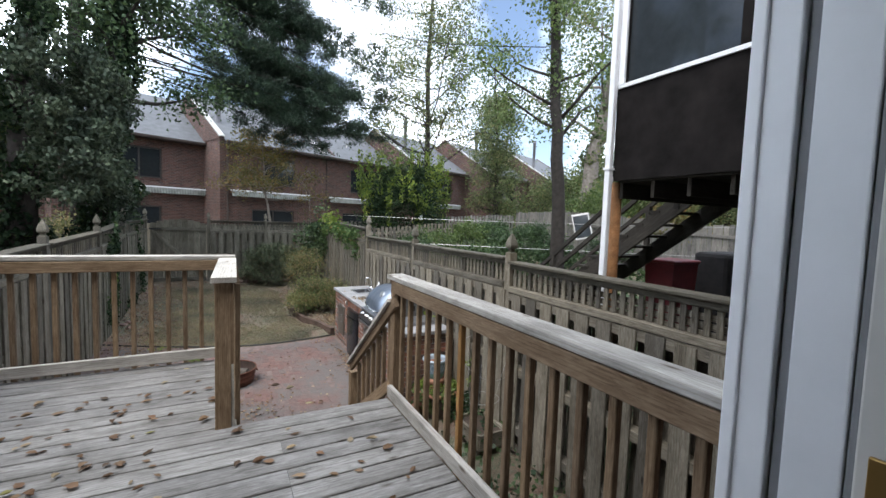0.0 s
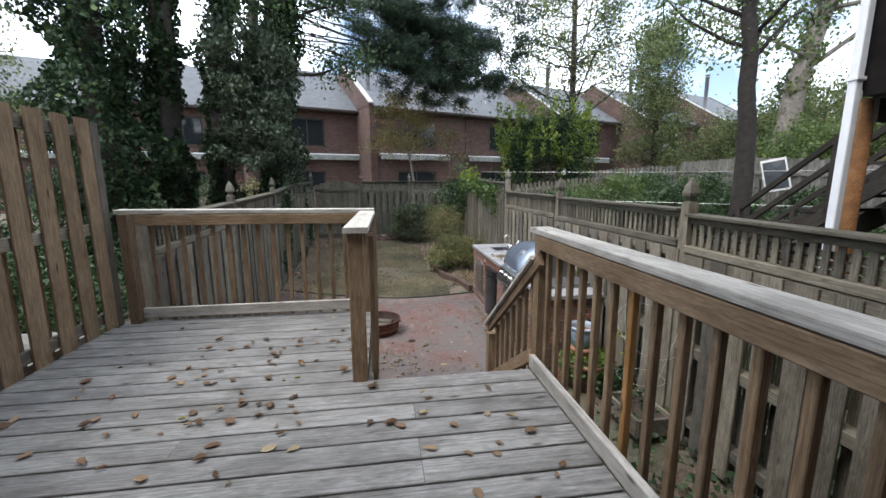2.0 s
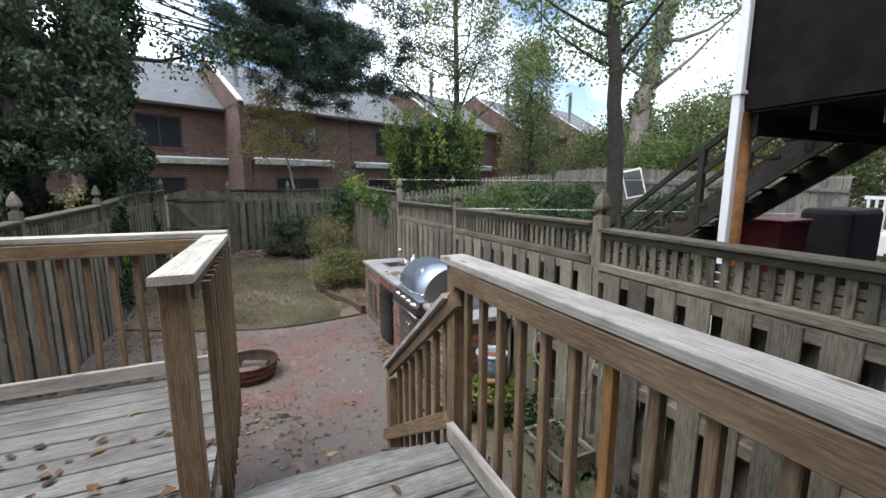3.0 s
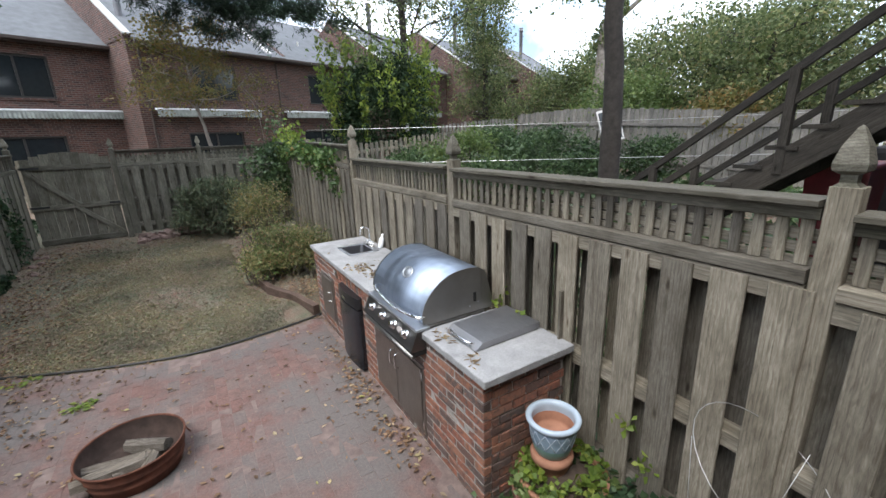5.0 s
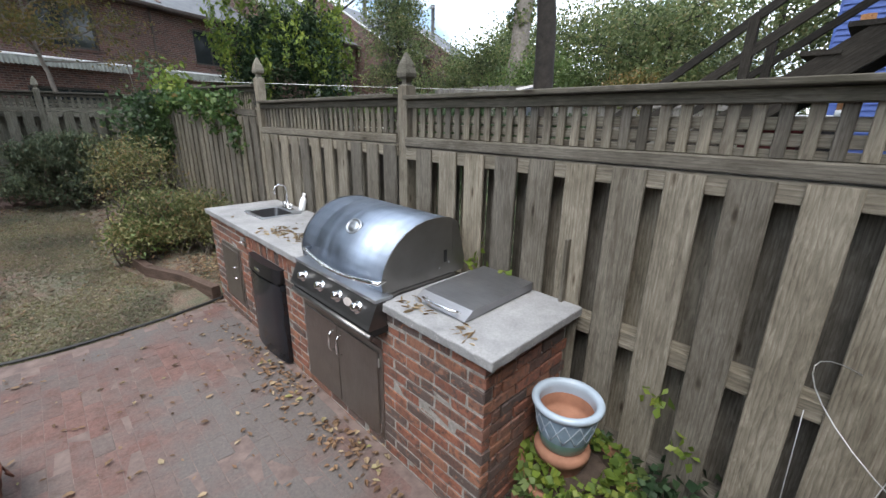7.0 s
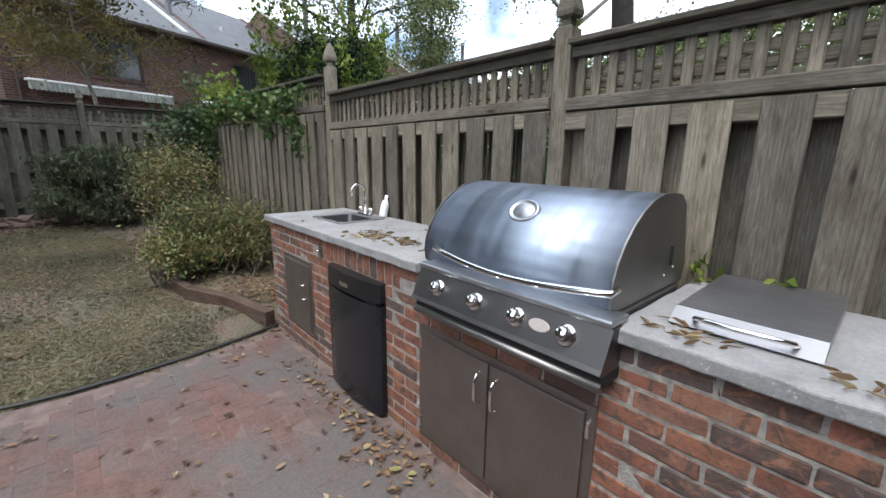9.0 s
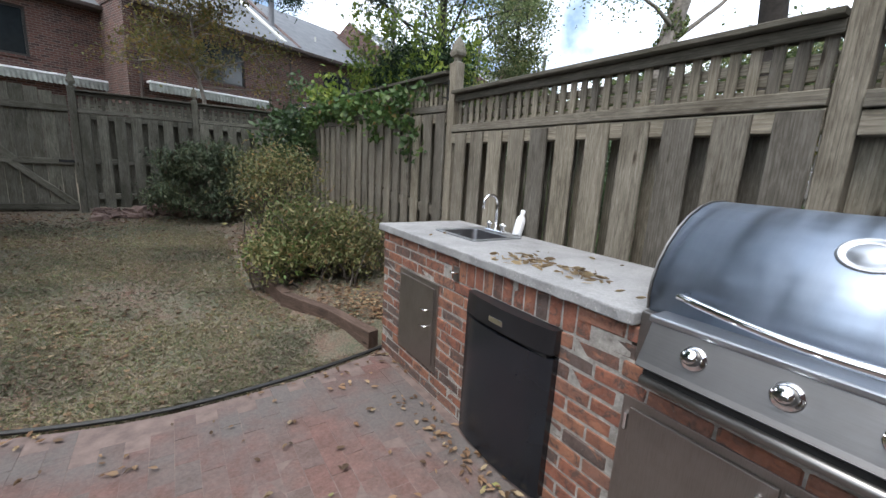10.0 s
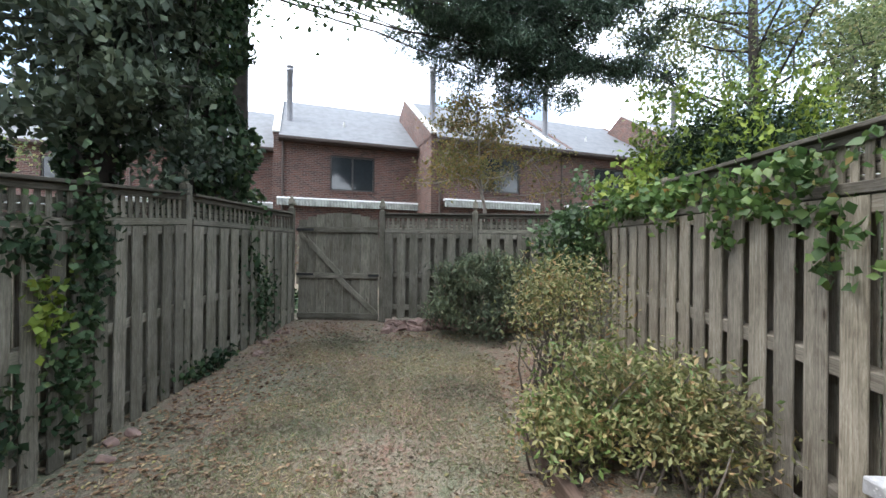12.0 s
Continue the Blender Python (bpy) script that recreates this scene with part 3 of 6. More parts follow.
def lawn_edge(x):
    """The curved line where patio meets lawn."""
    if x > 0.5:
        return 8.33 + 0.13 * max(0, (x - 0.5) / 1.1) ** 2
    return 8.33 + 0.27 * ((0.5 - x) / 1.0) ** 1.45 * 0.95


patio = thing("patio", (0, 6.4, -1.06), "old red brick patio with moss-grey patches and fallen leaves", "patio", kind="structure")
b = Build()
edge_x = [-2.05 + 0.2 * i for i in range(21)] + [1.97]
b.v = [(x, 2.6, -1.0588) for x in edge_x] + [(x, lawn_edge(x), -1.0588) for x in edge_x]
b.f = [(i, i + 1, i + 1 + len(edge_x), i + len(edge_x)) for i in range(len(edge_x) - 1)]
part("sand_bed", b, SAND, patio)
me_b = Build().box(-0.0492, 0.0492, -0.1, 0.1, -0.03, 0.0, 0.0022).mesh("brick")
me_b.materials.append(PAVER)
near, far = [], []
i = 0
x = -2.0
while x < 1.9:
    y = 2.7 + (0.1015 if i % 2 else 0)
    while y + 0.1 < lawn_edge(x):
        (near if (4.4 < y < 7.6 and 0.55 < x) or (5.2 < y < 7.4 and -0.1 < x) else far).append((x, y))
        y += 0.2025
    x += 0.1005
    i += 1
far += near[300:]
for x, y in near[:300]:
    part("brick", me_b, PAVER, patio, m=Matrix.Translation((x, y, -1.0575 + random.uniform(-0.0015, 0.0015))) @ Euler((random.uniform(-0.005, 0.005), random.uniform(-0.008, 0.008), random.uniform(-0.005, 0.005))).to_matrix().to_4x4())
b = Build()
for x, y in far:
    z = -1.0575 + random.uniform(-0.0015, 0.0015)
    b.box(x - 0.0492, x + 0.0492, y - 0.1, y + 0.1, z - 0.03, z)


def island_brick(name, stops):
    m, n, l, bs = nodes_of(name)
    v = coords(n, l, (1, 1, 1), False)
    col = ramp_of(n, l, n.new("ShaderNodeNewGeometry").outputs["Random Per Island"], stops)
    dirt = ramp_of(n, l, noise_of(n, l, v, 9, 6, 0.7), [(0.35, (0.45, 0.42, 0.4)), (0.65, (1.1, 1.08, 1.05))])
    col = mix_of(n, l, 0.75, col, dirt, "MULTIPLY")
    col = moss_on(n, l, col)
    f = noise_of(n, l, v, 60, 5, 0.7)
    col = mix_of(n, l, 0.22, col, ramp_of(n, l, f, [(0.35, (0.08, 0.06, 0.052)), (0.65, (0.25, 0.2, 0.175))]))
    l.new(col, bs.inputs["Base Color"])
    bs.inputs["Roughness"].default_value = 0.9
    bump_of(n, l, f, 0.6, 0.004, bs)
    return m


PAVER_FAR = island_brick("patio_brick_joined", [(0, (0.138, 0.064, 0.055)), (0.5, (0.15, 0.077, 0.067)), (0.85, (0.138, 0.082, 0.073)), (1, (0.118, 0.09, 0.084))])
tagged(part("bricks", b, PAVER_FAR, patio), kind="stuff")
# black plastic edging along the lawn
b = Build()
pts = [(x, lawn_edge(x) + 0.03, -1.045) for x in edge_x]
b.tube(pts, [0.014] * len(pts), 6)
solo("lawn_edging", b, plain("black_plastic", (0.015, 0.015, 0.015), 0.6), "thin black plastic edging between patio and lawn", "edging")

# ---- outdoor kitchen counter ----
def aggregate():
    """Cast concrete with pale pebbles in it, blotched and pitted."""
    m, n, l, b = nodes_of("concrete_top")
    v = coords(n, l, (1, 1, 1))
    col = ramp_of(n, l, noise_of(n, l, v, 5, 7, 0.65), [(0.3, (0.205, 0.205, 0.208)), (0.5, (0.275, 0.275, 0.277)), (0.7, (0.335, 0.335, 0.335))])
    col = mix_of(n, l, 0.5, col, ramp_of(n, l, noise_of(n, l, v, 90, 4, 0.7), [(0.35, (0.7, 0.7, 0.7)), (0.6, (1.1, 1.1, 1.1))]), "MULTIPLY")
    peb = n.new("ShaderNodeTexVoronoi")
    peb.inputs["Scale"].default_value = 95
    l.new(v, peb.inputs["Vector"])
    spots = ramp_of(n, l, peb.outputs["Distance"], [(0.22, (1, 1, 1)), (0.34, (0, 0, 0))])
    sparse = ramp_of(n, l, noise_of(n, l, v, 30, 3, 0.6), [(0.52, (0, 0, 0)), (0.64, (0.8, 0.8, 0.8))])
    both = mix_of(n, l, 1.0, spots, sparse, "MULTIPLY")
    side = n.new("ShaderNodeSeparateXYZ")
    l.new(n.new("ShaderNodeNewGeometry").outputs["True Normal"], side.inputs[0])
    rub = ramp_of(n, l, side.outputs[2], [(0.75, (1, 1, 1)), (0.97, (0.12, 0.12, 0.12))])
    col = mix_of(n, l, mix_of(n, l, 1.0, both, rub, "MULTIPLY"), col, (0.5, 0.49, 0.47))
    l.new(col, b.inputs["Base Color"])
    b.inputs["Roughness"].default_value = 0.8
    bump_of(n, l, noise_of(n, l, v, 55, 7, 0.7), 0.45, 0.006, b)
    return m


CONCRETE = aggregate()
counter = thing("brick_counter", (2.3, 6.7, -1.08), "red brick outdoor kitchen counter with openings for appliances", "counter")
for x0, x1, y0, y1, z1 in ((1.9285, 2.595, 4.945, 5.62, -0.115), (1.9285, 2.595, 5.62, 6.58, -0.24), (1.9285, 2.595, 6.58, 7.75, -0.115), (1.9285, 2.12, 7.75, 8.22, -0.115),
                           (2.12, 2.49, 7.75, 8.22, -0.235), (2.49, 2.595, 7.75, 8.22, -0.115), (1.9285, 2.595, 8.22, 8.565, -0.115)):
    core = Build().box(x0, x1, y0 if y0 > 4.95 else 4.9365, y1 if y1 < 8.5 else 8.5635, -1.12, z1)
    part("mortar_core", core, MORTAR, counter)
BRICK_STOCK = {}


def lay(p, ln, h, axis):
    key = (round(ln, 2), round(h, 3), axis, random.randrange(4))
    if key not in BRICK_STOCK:
        q = (0.03, ln / 2) if axis == "y" else (ln / 2, 0.03)
        b = Build().box(-q[0], q[0], -q[1], q[1], -h / 2, h / 2, 0.0055)
        b.v = [tuple(c + random.uniform(-0.0022, 0.0022) for c in w) for w in b.v]
        me = b.mesh("brick")
        me.materials.append(FACE)
        BRICK_STOCK[key] = me
    o = random.uniform(-0.003, 0.003)
    w = Matrix.Translation(p + (Vector((o, 0, 0)) if axis == "y" else Vector((0, o, 0))))
    part("brick", BRICK_STOCK[key], FACE, counter, m=w @ Euler([random.uniform(-0.014, 0.014) for _ in range(3)]).to_matrix().to_4x4())


COURSE = 0.0668
holes = [(5.66, 6.57, -1.0, -0.37), (6.9, 7.49, -1.2, -0.25), (7.815, 8.27, -0.88, -0.335)]
for c in range(15):
    z = -0.118 - COURSE * (c + 0.5)
    y = 4.93 - (0.105 if c % 2 else 0.0)
    while y < 8.57:
        a, e = max(y, 4.927), min(y + 0.2, 8.573)
        y += 0.21
        pieces = [(a, e)]
        if c < 2 and 6.75 < (a + e) / 2 < 7.7:
            continue
        for h0, h1, z0, z1 in holes:
            if z0 < z < z1:
                pieces = [s for u, w in pieces for s in ((u, min(w, h0)), (max(u, h1), w)) if s[1] - s[0] > 0.03]
        for u, w in pieces:
            lay(Vector((1.955, (u + w) / 2, z)), w - u, COURSE - 0.010, "y")
    for yy in (4.955, 8.545):
        x = 1.945 - (0.105 if c % 2 == 0 else 0)
        while x < 2.6:
            a, e = max(x, 1.99 if c % 2 else 1.99), min(x + 0.2, 2.6)
            x += 0.21
            if e - a > 0.04:
                lay(Vector(((a + e) / 2, yy, z)), e - a, COURSE - 0.010, "x")
for i in range(13):
    lay(Vector((1.955, 6.78 + 0.0725 * i, -0.118 - COURSE)), 0.064, 2 * COURSE - 0.01, "y")


def cells(x0, x1, z0, z1, y0, y1, cut):
    """A slab in x, z from y0 to y1 with openings cut through, as one closed shell."""
    xs = sorted({x0, x1, *[v for c in cut for v in c[:2]]})
    zs = sorted({z0, z1, *[v for c in cut for v in c[2:]]})
    full = {(i, j) for i in range(len(xs) - 1) for j in range(len(zs) - 1)
            if not any(c[0] <= (xs[i] + xs[i + 1]) / 2 <= c[1] and c[2] <= (zs[j] + zs[j + 1]) / 2 <= c[3] for c in cut)}
    b, index = Build(), {}

    def vert(i, j, k):
        if (i, j, k) not in index:
            index[(i, j, k)] = len(b.v)
            b.v.append((xs[i], (y0, y1)[k], zs[j]))
        return index[(i, j, k)]

    for i, j in full:
        for k in (0, 1):
            b.f.append((vert(i, j, k), vert(i + 1, j, k), vert(i + 1, j + 1, k), vert(i, j + 1, k)))
        for di, dj, e in ((-1, 0, ((i, j), (i, j + 1))), (1, 0, ((i + 1, j), (i + 1, j + 1))), (0, -1, ((i, j), (i + 1, j))), (0, 1, ((i, j + 1), (i + 1, j + 1)))):
            if (i + di, j + dj) not in full:
                (p, q), (r, s) = e
                b.f.append((vert(p, q, 0), vert(r, s, 0), vert(r, s, 1), vert(p, q, 1)))
    return b


def slab(y0, y1, hole=None):
    """A cast slab with rounded, slightly chipped edges."""
    b = cells(1.895, 2.63, y0, y1, -0.115, -0.065, [hole] if hole else [])
    b.v = [(x, z, y) for x, y, z in b.v]
    bm = bmesh.new()
    bm.from_mesh(b.mesh("slab"))
    bmesh.ops.dissolve_limit(bm, angle_limit=0.02, verts=bm.verts, edges=bm.edges)
    bmesh.ops.triangulate(bm, faces=[f for f in bm.faces if len(f.verts) > 4])
    for axis, at in [(1, y0 + (y1 - y0) * k / int((y1 - y0) / 0.025)) for k in range(1, int((y1 - y0) / 0.025))] + [(0, 1.895 + 0.735 * k / 24) for k in range(1, 24)]:
        co, no = [0, 0, 0], [0, 0, 0]
        co[axis], no[axis] = at, 1
        bmesh.ops.bisect_plane(bm, geom=bm.verts[:] + bm.edges[:] + bm.faces[:], plane_co=co, plane_no=no)
    rim = [e for e in bm.edges if len(e.link_faces) == 2 and e.calc_face_angle(0) > 1.0]
    bmesh.ops.bevel(bm, geom=rim, offset=0.007, segments=2, affect="EDGES", profile=0.5)
    for w in bm.verts:
        d = min(w.co.x - 1.895, w.co.y - y0, y1 - w.co.y)
        if d < 0.012:
            k = 0.0045 * noise.noise(w.co * 23) + 0.003 * noise.noise(w.co * 70)
            w.co += Vector((k, k * 0.6, -abs(k) * 0.8))
    me = bpy.data.meshes.new("countertop")
    bm.to_mesh(me)
    bm.free()
    return me


solo("countertop", slab(4.875, 5.63), CONCRETE, "grey concrete countertop slab with a burner lid", "countertop")
solo("countertop", slab(6.57, 8.61, (2.16, 2.46, 7.79, 8.18)), CONCRETE, "long grey concrete countertop slab with a sink set in", "countertop")
solo("board_offcut", stick(0.55, 0.06, 0.02, WOOD_FENCE), WOOD_FENCE, "grey board offcut standing behind the countertop", "board", m=pose(2.625, 4.99, 0.0, 0, 90, 0) @ pose(0, 0, 0, 90, 0, 0))

# ---- grill and appliances ----
def brushed(name, colour, rough, along=(60, 1.5, 60)):
    m, n, l, b = nodes_of(name)
    f = noise_of(n, l, coords(n, l, along), 6, 4, 0.6)
    s = noise_of(n, l, coords(n, l, (1, 1, 1)), 5, 5, 0.6)
    l.new(ramp_of(n, l, s, [(0.3, tuple(c * 0.8 for c in colour)), (0.7, colour)]), b.inputs["Base Color"])
    b.inputs["Metallic"].default_value = 1.0
    l.new(ramp_of(n, l, f, [(0.3, (rough * 0.75,) * 3), (0.7, (rough * 1.35,) * 3)]), b.inputs["Roughness"])
    bump_of(n, l, f, 0.02, 0.0005, b)
    return m


STEEL = brushed("brushed_steel", (0.50, 0.52, 0.55), 0.42)
STEEL_DULL = brushed("dull_steel", (0.32, 0.31, 0.30), 0.42)
STEEL_BASIN = brushed("basin_steel", (0.22, 0.22, 0.23), 0.38)
STEEL_LID = brushed("burner_lid_steel", (0.38, 0.38, 0.39), 0.45)
STEEL_PANEL = brushed("panel_steel", (0.165, 0.16, 0.156), 0.42)
STEEL_DOOR = brushed("dark_steel_door", (0.35, 0.315, 0.29), 0.48, (60, 60, 2))
CHROME = plain("chrome", (0.85, 0.85, 0.86), 0.08, 1.0, 0.03)
BLACK_PLASTIC = plain("black_appliance", (0.014, 0.014, 0.016), 0.32, 0, 0.3, 4)
BLACK = plain("black_gap", (0.01, 0.01, 0.01), 0.8)

grill = thing("gas_grill", (2.1, 6.1, -0.24), "stainless steel built-in gas grill with closed domed lid", "grill")
prof = [(1.945, -0.055), (1.938, 0.0), (1.945, 0.05), (1.965, 0.105), (2.0, 0.16), (2.05, 0.212), (2.11, 0.255), (2.18, 0.286), (2.26, 0.303), (2.34, 0.305), (2.42, 0.296), (2.455, 0.285), (2.46, -0.055)]
fine_prof = []
for (xa, za), (xb, zb) in zip(prof, prof[1:]):
    fine_prof += [(xa + (xb - xa) * k / 3, za + (zb - za) * k / 3) for k in range(3)]
fine_prof.append(prof[-1])
lid_me = Build().extrude(fine_prof, 5.66, 6.55)
LID_STEEL = brushed("lid_steel", (0.315, 0.37, 0.455), 0.46, (0.1, 2.2, 0.1))
lid = part("lid", lid_me, LID_STEEL, grill, "domed brushed steel lid")
for p in lid.data.polygons:
    p.use_smooth = len(p.vertices) == 4
for y in (5.652, 6.552):
    part("lid_side", Build().extrude([(x - 0.004 if x < 2.4 else x, z + 0.004) for x, z in prof], y, y + 0.007), STEEL_DULL, lid, "steel end plate of the lid")
part("rear_hood", Build().extrude([(2.462, -0.055), (2.56, -0.055), (2.57, 0.02), (2.50, 0.26), (2.462, 0.282)], 5.655, 6.552), STEEL_DULL, grill, "steel hood behind the lid")
part("lid_slot", Build().box(2.385, 2.41, 5.6495, 5.6515, 0.03, 0.105), BLACK, lid, "dark slot in the end plate")
for x, z in ((2.43, 0.02), (2.35, 0.0)):
    part("rivet", Build().lathe([(0, 0.004), (0.005, 0.003), (0.006, 0)], 10), STEEL, lid, m=Matrix.Translation((x, 5.652, z)) @ Matrix.Rotation(radians(90), 4, "X"))
badge = Build()
badge.lathe([(0.0, 0.012), (0.03, 0.012), (0.034, 0.006), (0.04, 0.006), (0.044, 0.012), (0.05, 0.012), (0.053, 0.0)], 32)
badge.v = [(x, y * 1.35, z) for x, y, z in badge.v]
part("thermometer", badge, STEEL, lid, "oval chrome thermometer", True, m=Matrix.Translation((2.058, 6.09, 0.217)) @ Euler((0, radians(-51), 0)).to_matrix().to_4x4())
h = Build()
n = 15
hp = [(1.90 - 0.028 * math.sin(math.pi * i / (n - 1)), 5.64 + 0.80 * i / (n - 1), 0.028 - 0.03 * math.sin(math.pi * i / (n - 1))) for i in range(n)]
h.tube([(1.945, 5.64, 0.03)] + hp + [(1.945, 6.44, 0.03)], [0.012] + [0.013] * n + [0.012], 10)
part("handle", h, CHROME, lid, "curved chrome lid handle", True)
part("firebox", Build().box(1.92, 2.48, 5.64, 6.56, -0.235, -0.058, 0.004), STEEL_DULL, grill)
part("ledge", Build().box(1.855, 1.97, 5.605, 6.50, -0.062, -0.04, 0.006), STEEL, grill, "polished steel front ledge")
panel_b = Build().extrude([(1.862, -0.062), (1.81, -0.175), (1.80, -0.19), (1.815, -0.2), (1.92, -0.2), (1.92, -0.062)], 5.60, 6.49)
panel = part("control_panel", panel_b, STEEL_PANEL, grill, "sloping brushed steel control panel")
tilt = Matrix.Rotation(radians(-65), 4, "Y")
for y in (5.738, 5.935, 6.13, 6.345):
    k = part("knob", Build().lathe([(0.0, 0.04), (0.018, 0.04), (0.022, 0.035), (0.024, 0.012), (0.026, 0.008), (0.034, 0.007), (0.036, 0.0)], 24), CHROME, panel, "round chrome knob", True, m=Matrix.Translation((1.835, y, -0.117)) @ tilt)
plate = Build().lathe([(0.0, 0.003), (0.02, 0.003), (0.022, 0.0)], 24)
plate.v = [(x, y * 1.9, z) for x, y, z in plate.v]
part("name_plate", plate, plain("worn_plate", (0.5, 0.45, 0.42), 0.5, 0.4), panel, "oval worn metal plate", m=Matrix.Translation((1.834, 5.838, -0.118)) @ tilt)
part("drip_lip", Build().tube([(1.815, 5.60, -0.235), (1.815, 6.47, -0.235)], [0.017, 0.017], 12), STEEL_DULL, grill, "rounded steel lip", True)
part("lip_plate", Build().box(1.815, 1.93, 5.60, 6.47, -0.238, -0.2, 0.002), BLACK, grill)

cab = thing("grill_cabinet", (1.93, 6.11, -1.0), "dark steel double access doors below the grill", "cabinet")
part("frame", Build().box(1.918, 1.95, 5.65, 6.575, -0.985, -0.37, 0.002), STEEL_DOOR, cab)
for y0, y1, hy in ((5.685, 6.105, 6.065), (6.115, 6.54, 6.155)):
    d = part("door", Build().box(1.906, 1.917, y0, y1, -0.955, -0.40, 0.003), STEEL_DOOR, cab)
    part("handle", Build().tube([(1.908, hy, -0.45), (1.885, hy, -0.455), (1.872, hy, -0.475), (1.87, hy, -0.52), (1.872, hy, -0.565), (1.885, hy, -0.585), (1.908, hy, -0.59)], [0.008] * 7, 8), CHROME, d, "curved chrome handle", True)
    for z in (-0.46, -0.9):
        hinge_y = y0 - 0.012 if y0 < 6 else y1 + 0.012
        part("hinge", Build().tube([(1.912, hinge_y, z - 0.03), (1.912, hinge_y, z + 0.03)], [0.007, 0.007], 8), CHROME, d)

fridge = thing("mini_fridge", (1.9, 7.18, -1.06), "small black refrigerator built into the brick counter", "refrigerator")
part("body", Build().box(1.927, 2.35, 6.905, 7.475, -1.04, -0.255, 0.006), BLACK_PLASTIC, fridge)
door_prof = [(1.925, 6.875), (1.89, 6.875), (1.876, 6.89), (1.858, 6.99), (1.846, 7.17), (1.858, 7.35), (1.876, 7.45), (1.89, 7.465), (1.925, 7.465)]
b = Build()
nn = len(door_prof)
b.add([(x, y, -1.035) for x, y in door_prof] + [(x, y, -0.375) for x, y in door_prof], [tuple(range(nn)), tuple(range(2 * nn - 1, nn - 1, -1))] + [(i, i + nn, (i + 1) % nn + nn, (i + 1) % nn) for i in range(nn)])
fd = part("door", b, plain("black_door", (0.012, 0.014, 0.018), 0.24, 0, 0.3, 3), fridge, "curved black door", True)
fd.data.set_sharp_from_angle(angle=radians(35))
b = Build()
b.add([(x - 0.004, y, -0.355) for x, y in door_prof] + [(x + 0.004, y, -0.25) for x, y in door_prof], [tuple(range(nn)), tuple(range(2 * nn - 1, nn - 1, -1))] + [(i, i + nn, (i + 1) % nn + nn, (i + 1) % nn) for i in range(nn)])
grip = part("grip", b, BLACK_PLASTIC, fridge, "glossy black grip along the door top", True)
grip.data.set_sharp_from_angle(angle=radians(35))
part("name_plate", Build().box(1.838, 1.843, 7.14, 7.235, -0.325, -0.298, 0.002), CHROME, grip, "small chrome badge")
part("grip_shadow", Build().box(1.875, 1.926, 6.9, 7.45, -0.375, -0.355), BLACK, fridge)

access = thing("access_door", (1.93, 8.04, -0.6), "grey steel access door set in the brick counter", "door")
part("frame", Build().box(1.916, 1.95, 7.8, 8.285, -0.89, -0.325, 0.002), STEEL_DOOR, access)
ad = part("leaf", Build().box(1.905, 1.915, 7.83, 8.255, -0.86, -0.355, 0.003), STEEL_DOOR, access)
for z in (-0.50, -0.605):
    part("handle", Build().tube([(1.906, 7.87, z), (1.882, 7.87, z), (1.876, 7.885, z), (1.876, 7.93, z - 0.006)], [0.007, 0.007, 0.007, 0.006], 8), CHROME, ad, "small chrome lever", True)
for z in (-0.42, -0.79):
    part("hinge", Build().tube([(1.91, 8.262, z - 0.025), (1.91, 8.262, z + 0.025)], [0.006, 0.006], 8), CHROME, ad)

burner = thing("side_burner", (2.25, 5.34, -0.065), "stainless steel side burner under a flat closed lid", "burner")
part("frame", Build().box(2.06, 2.60, 5.175, 5.51, -0.07, -0.055, 0.004), STEEL_DULL, burner)
b = Build().extrude([(2.045, -0.056), (2.105, -0.018), (2.60, -0.010), (2.60, -0.052), (2.05, -0.060)], 5.165, 5.52)
bl = part("lid", b, STEEL_LID, burner, "flat brushed steel lid with a sloping front")
part("handle", Build().tube([(2.075, 5.455, -0.04), (2.045, 5.45, -0.026), (2.032, 5.41, -0.022), (2.026, 5.34, -0.021), (2.032, 5.27, -0.022), (2.045, 5.225, -0.026), (2.075, 5.22, -0.04)], [0.008] * 7, 8), CHROME, bl, "curved chrome handle", True)

sink = thing("sink", (2.3, 7.98, -0.07), "small stainless steel sink set in the concrete countertop", "sink")


def rounded(x0, x1, y0, y1, r, z, n=6):
    """The corner-rounded rectangle as a ring of points."""
    ring = []
    for cx, cy, a0 in ((x1 - r, y1 - r, 0), (x0 + r, y1 - r, 90), (x0 + r, y0 + r, 180), (x1 - r, y0 + r, 270)):
        for k in range(n + 1):
            a = math.radians(a0 + 90 * k / n)
            ring.append((cx + r * math.cos(a), cy + r * math.sin(a), z))
    return ring


def lofted(rings, closed=False):
    n = len(rings[0])
    faces = [(k * n + i, k * n + (i + 1) % n, (k + 1) * n + (i + 1) % n, (k + 1) * n + i) for k in range(len(rings) - 1) for i in range(n)]
    if closed:
        faces.append(tuple((len(rings) - 1) * n + i for i in range(n)))
    return [p for ring in rings for p in ring], faces


b = Build()
b.add(*lofted([rounded(2.13, 2.53, 7.76, 8.21, 0.02, -0.0645), rounded(2.13, 2.53, 7.76, 8.21, 0.02, -0.058), rounded(2.134, 2.526, 7.764, 8.206, 0.02, -0.0555), rounded(2.165, 2.455, 7.795, 8.175, 0.045, -0.057), rounded(2.17, 2.45, 7.8, 8.17, 0.045, -0.0605)]))
part("rim", b, STEEL, sink)
b = Build()
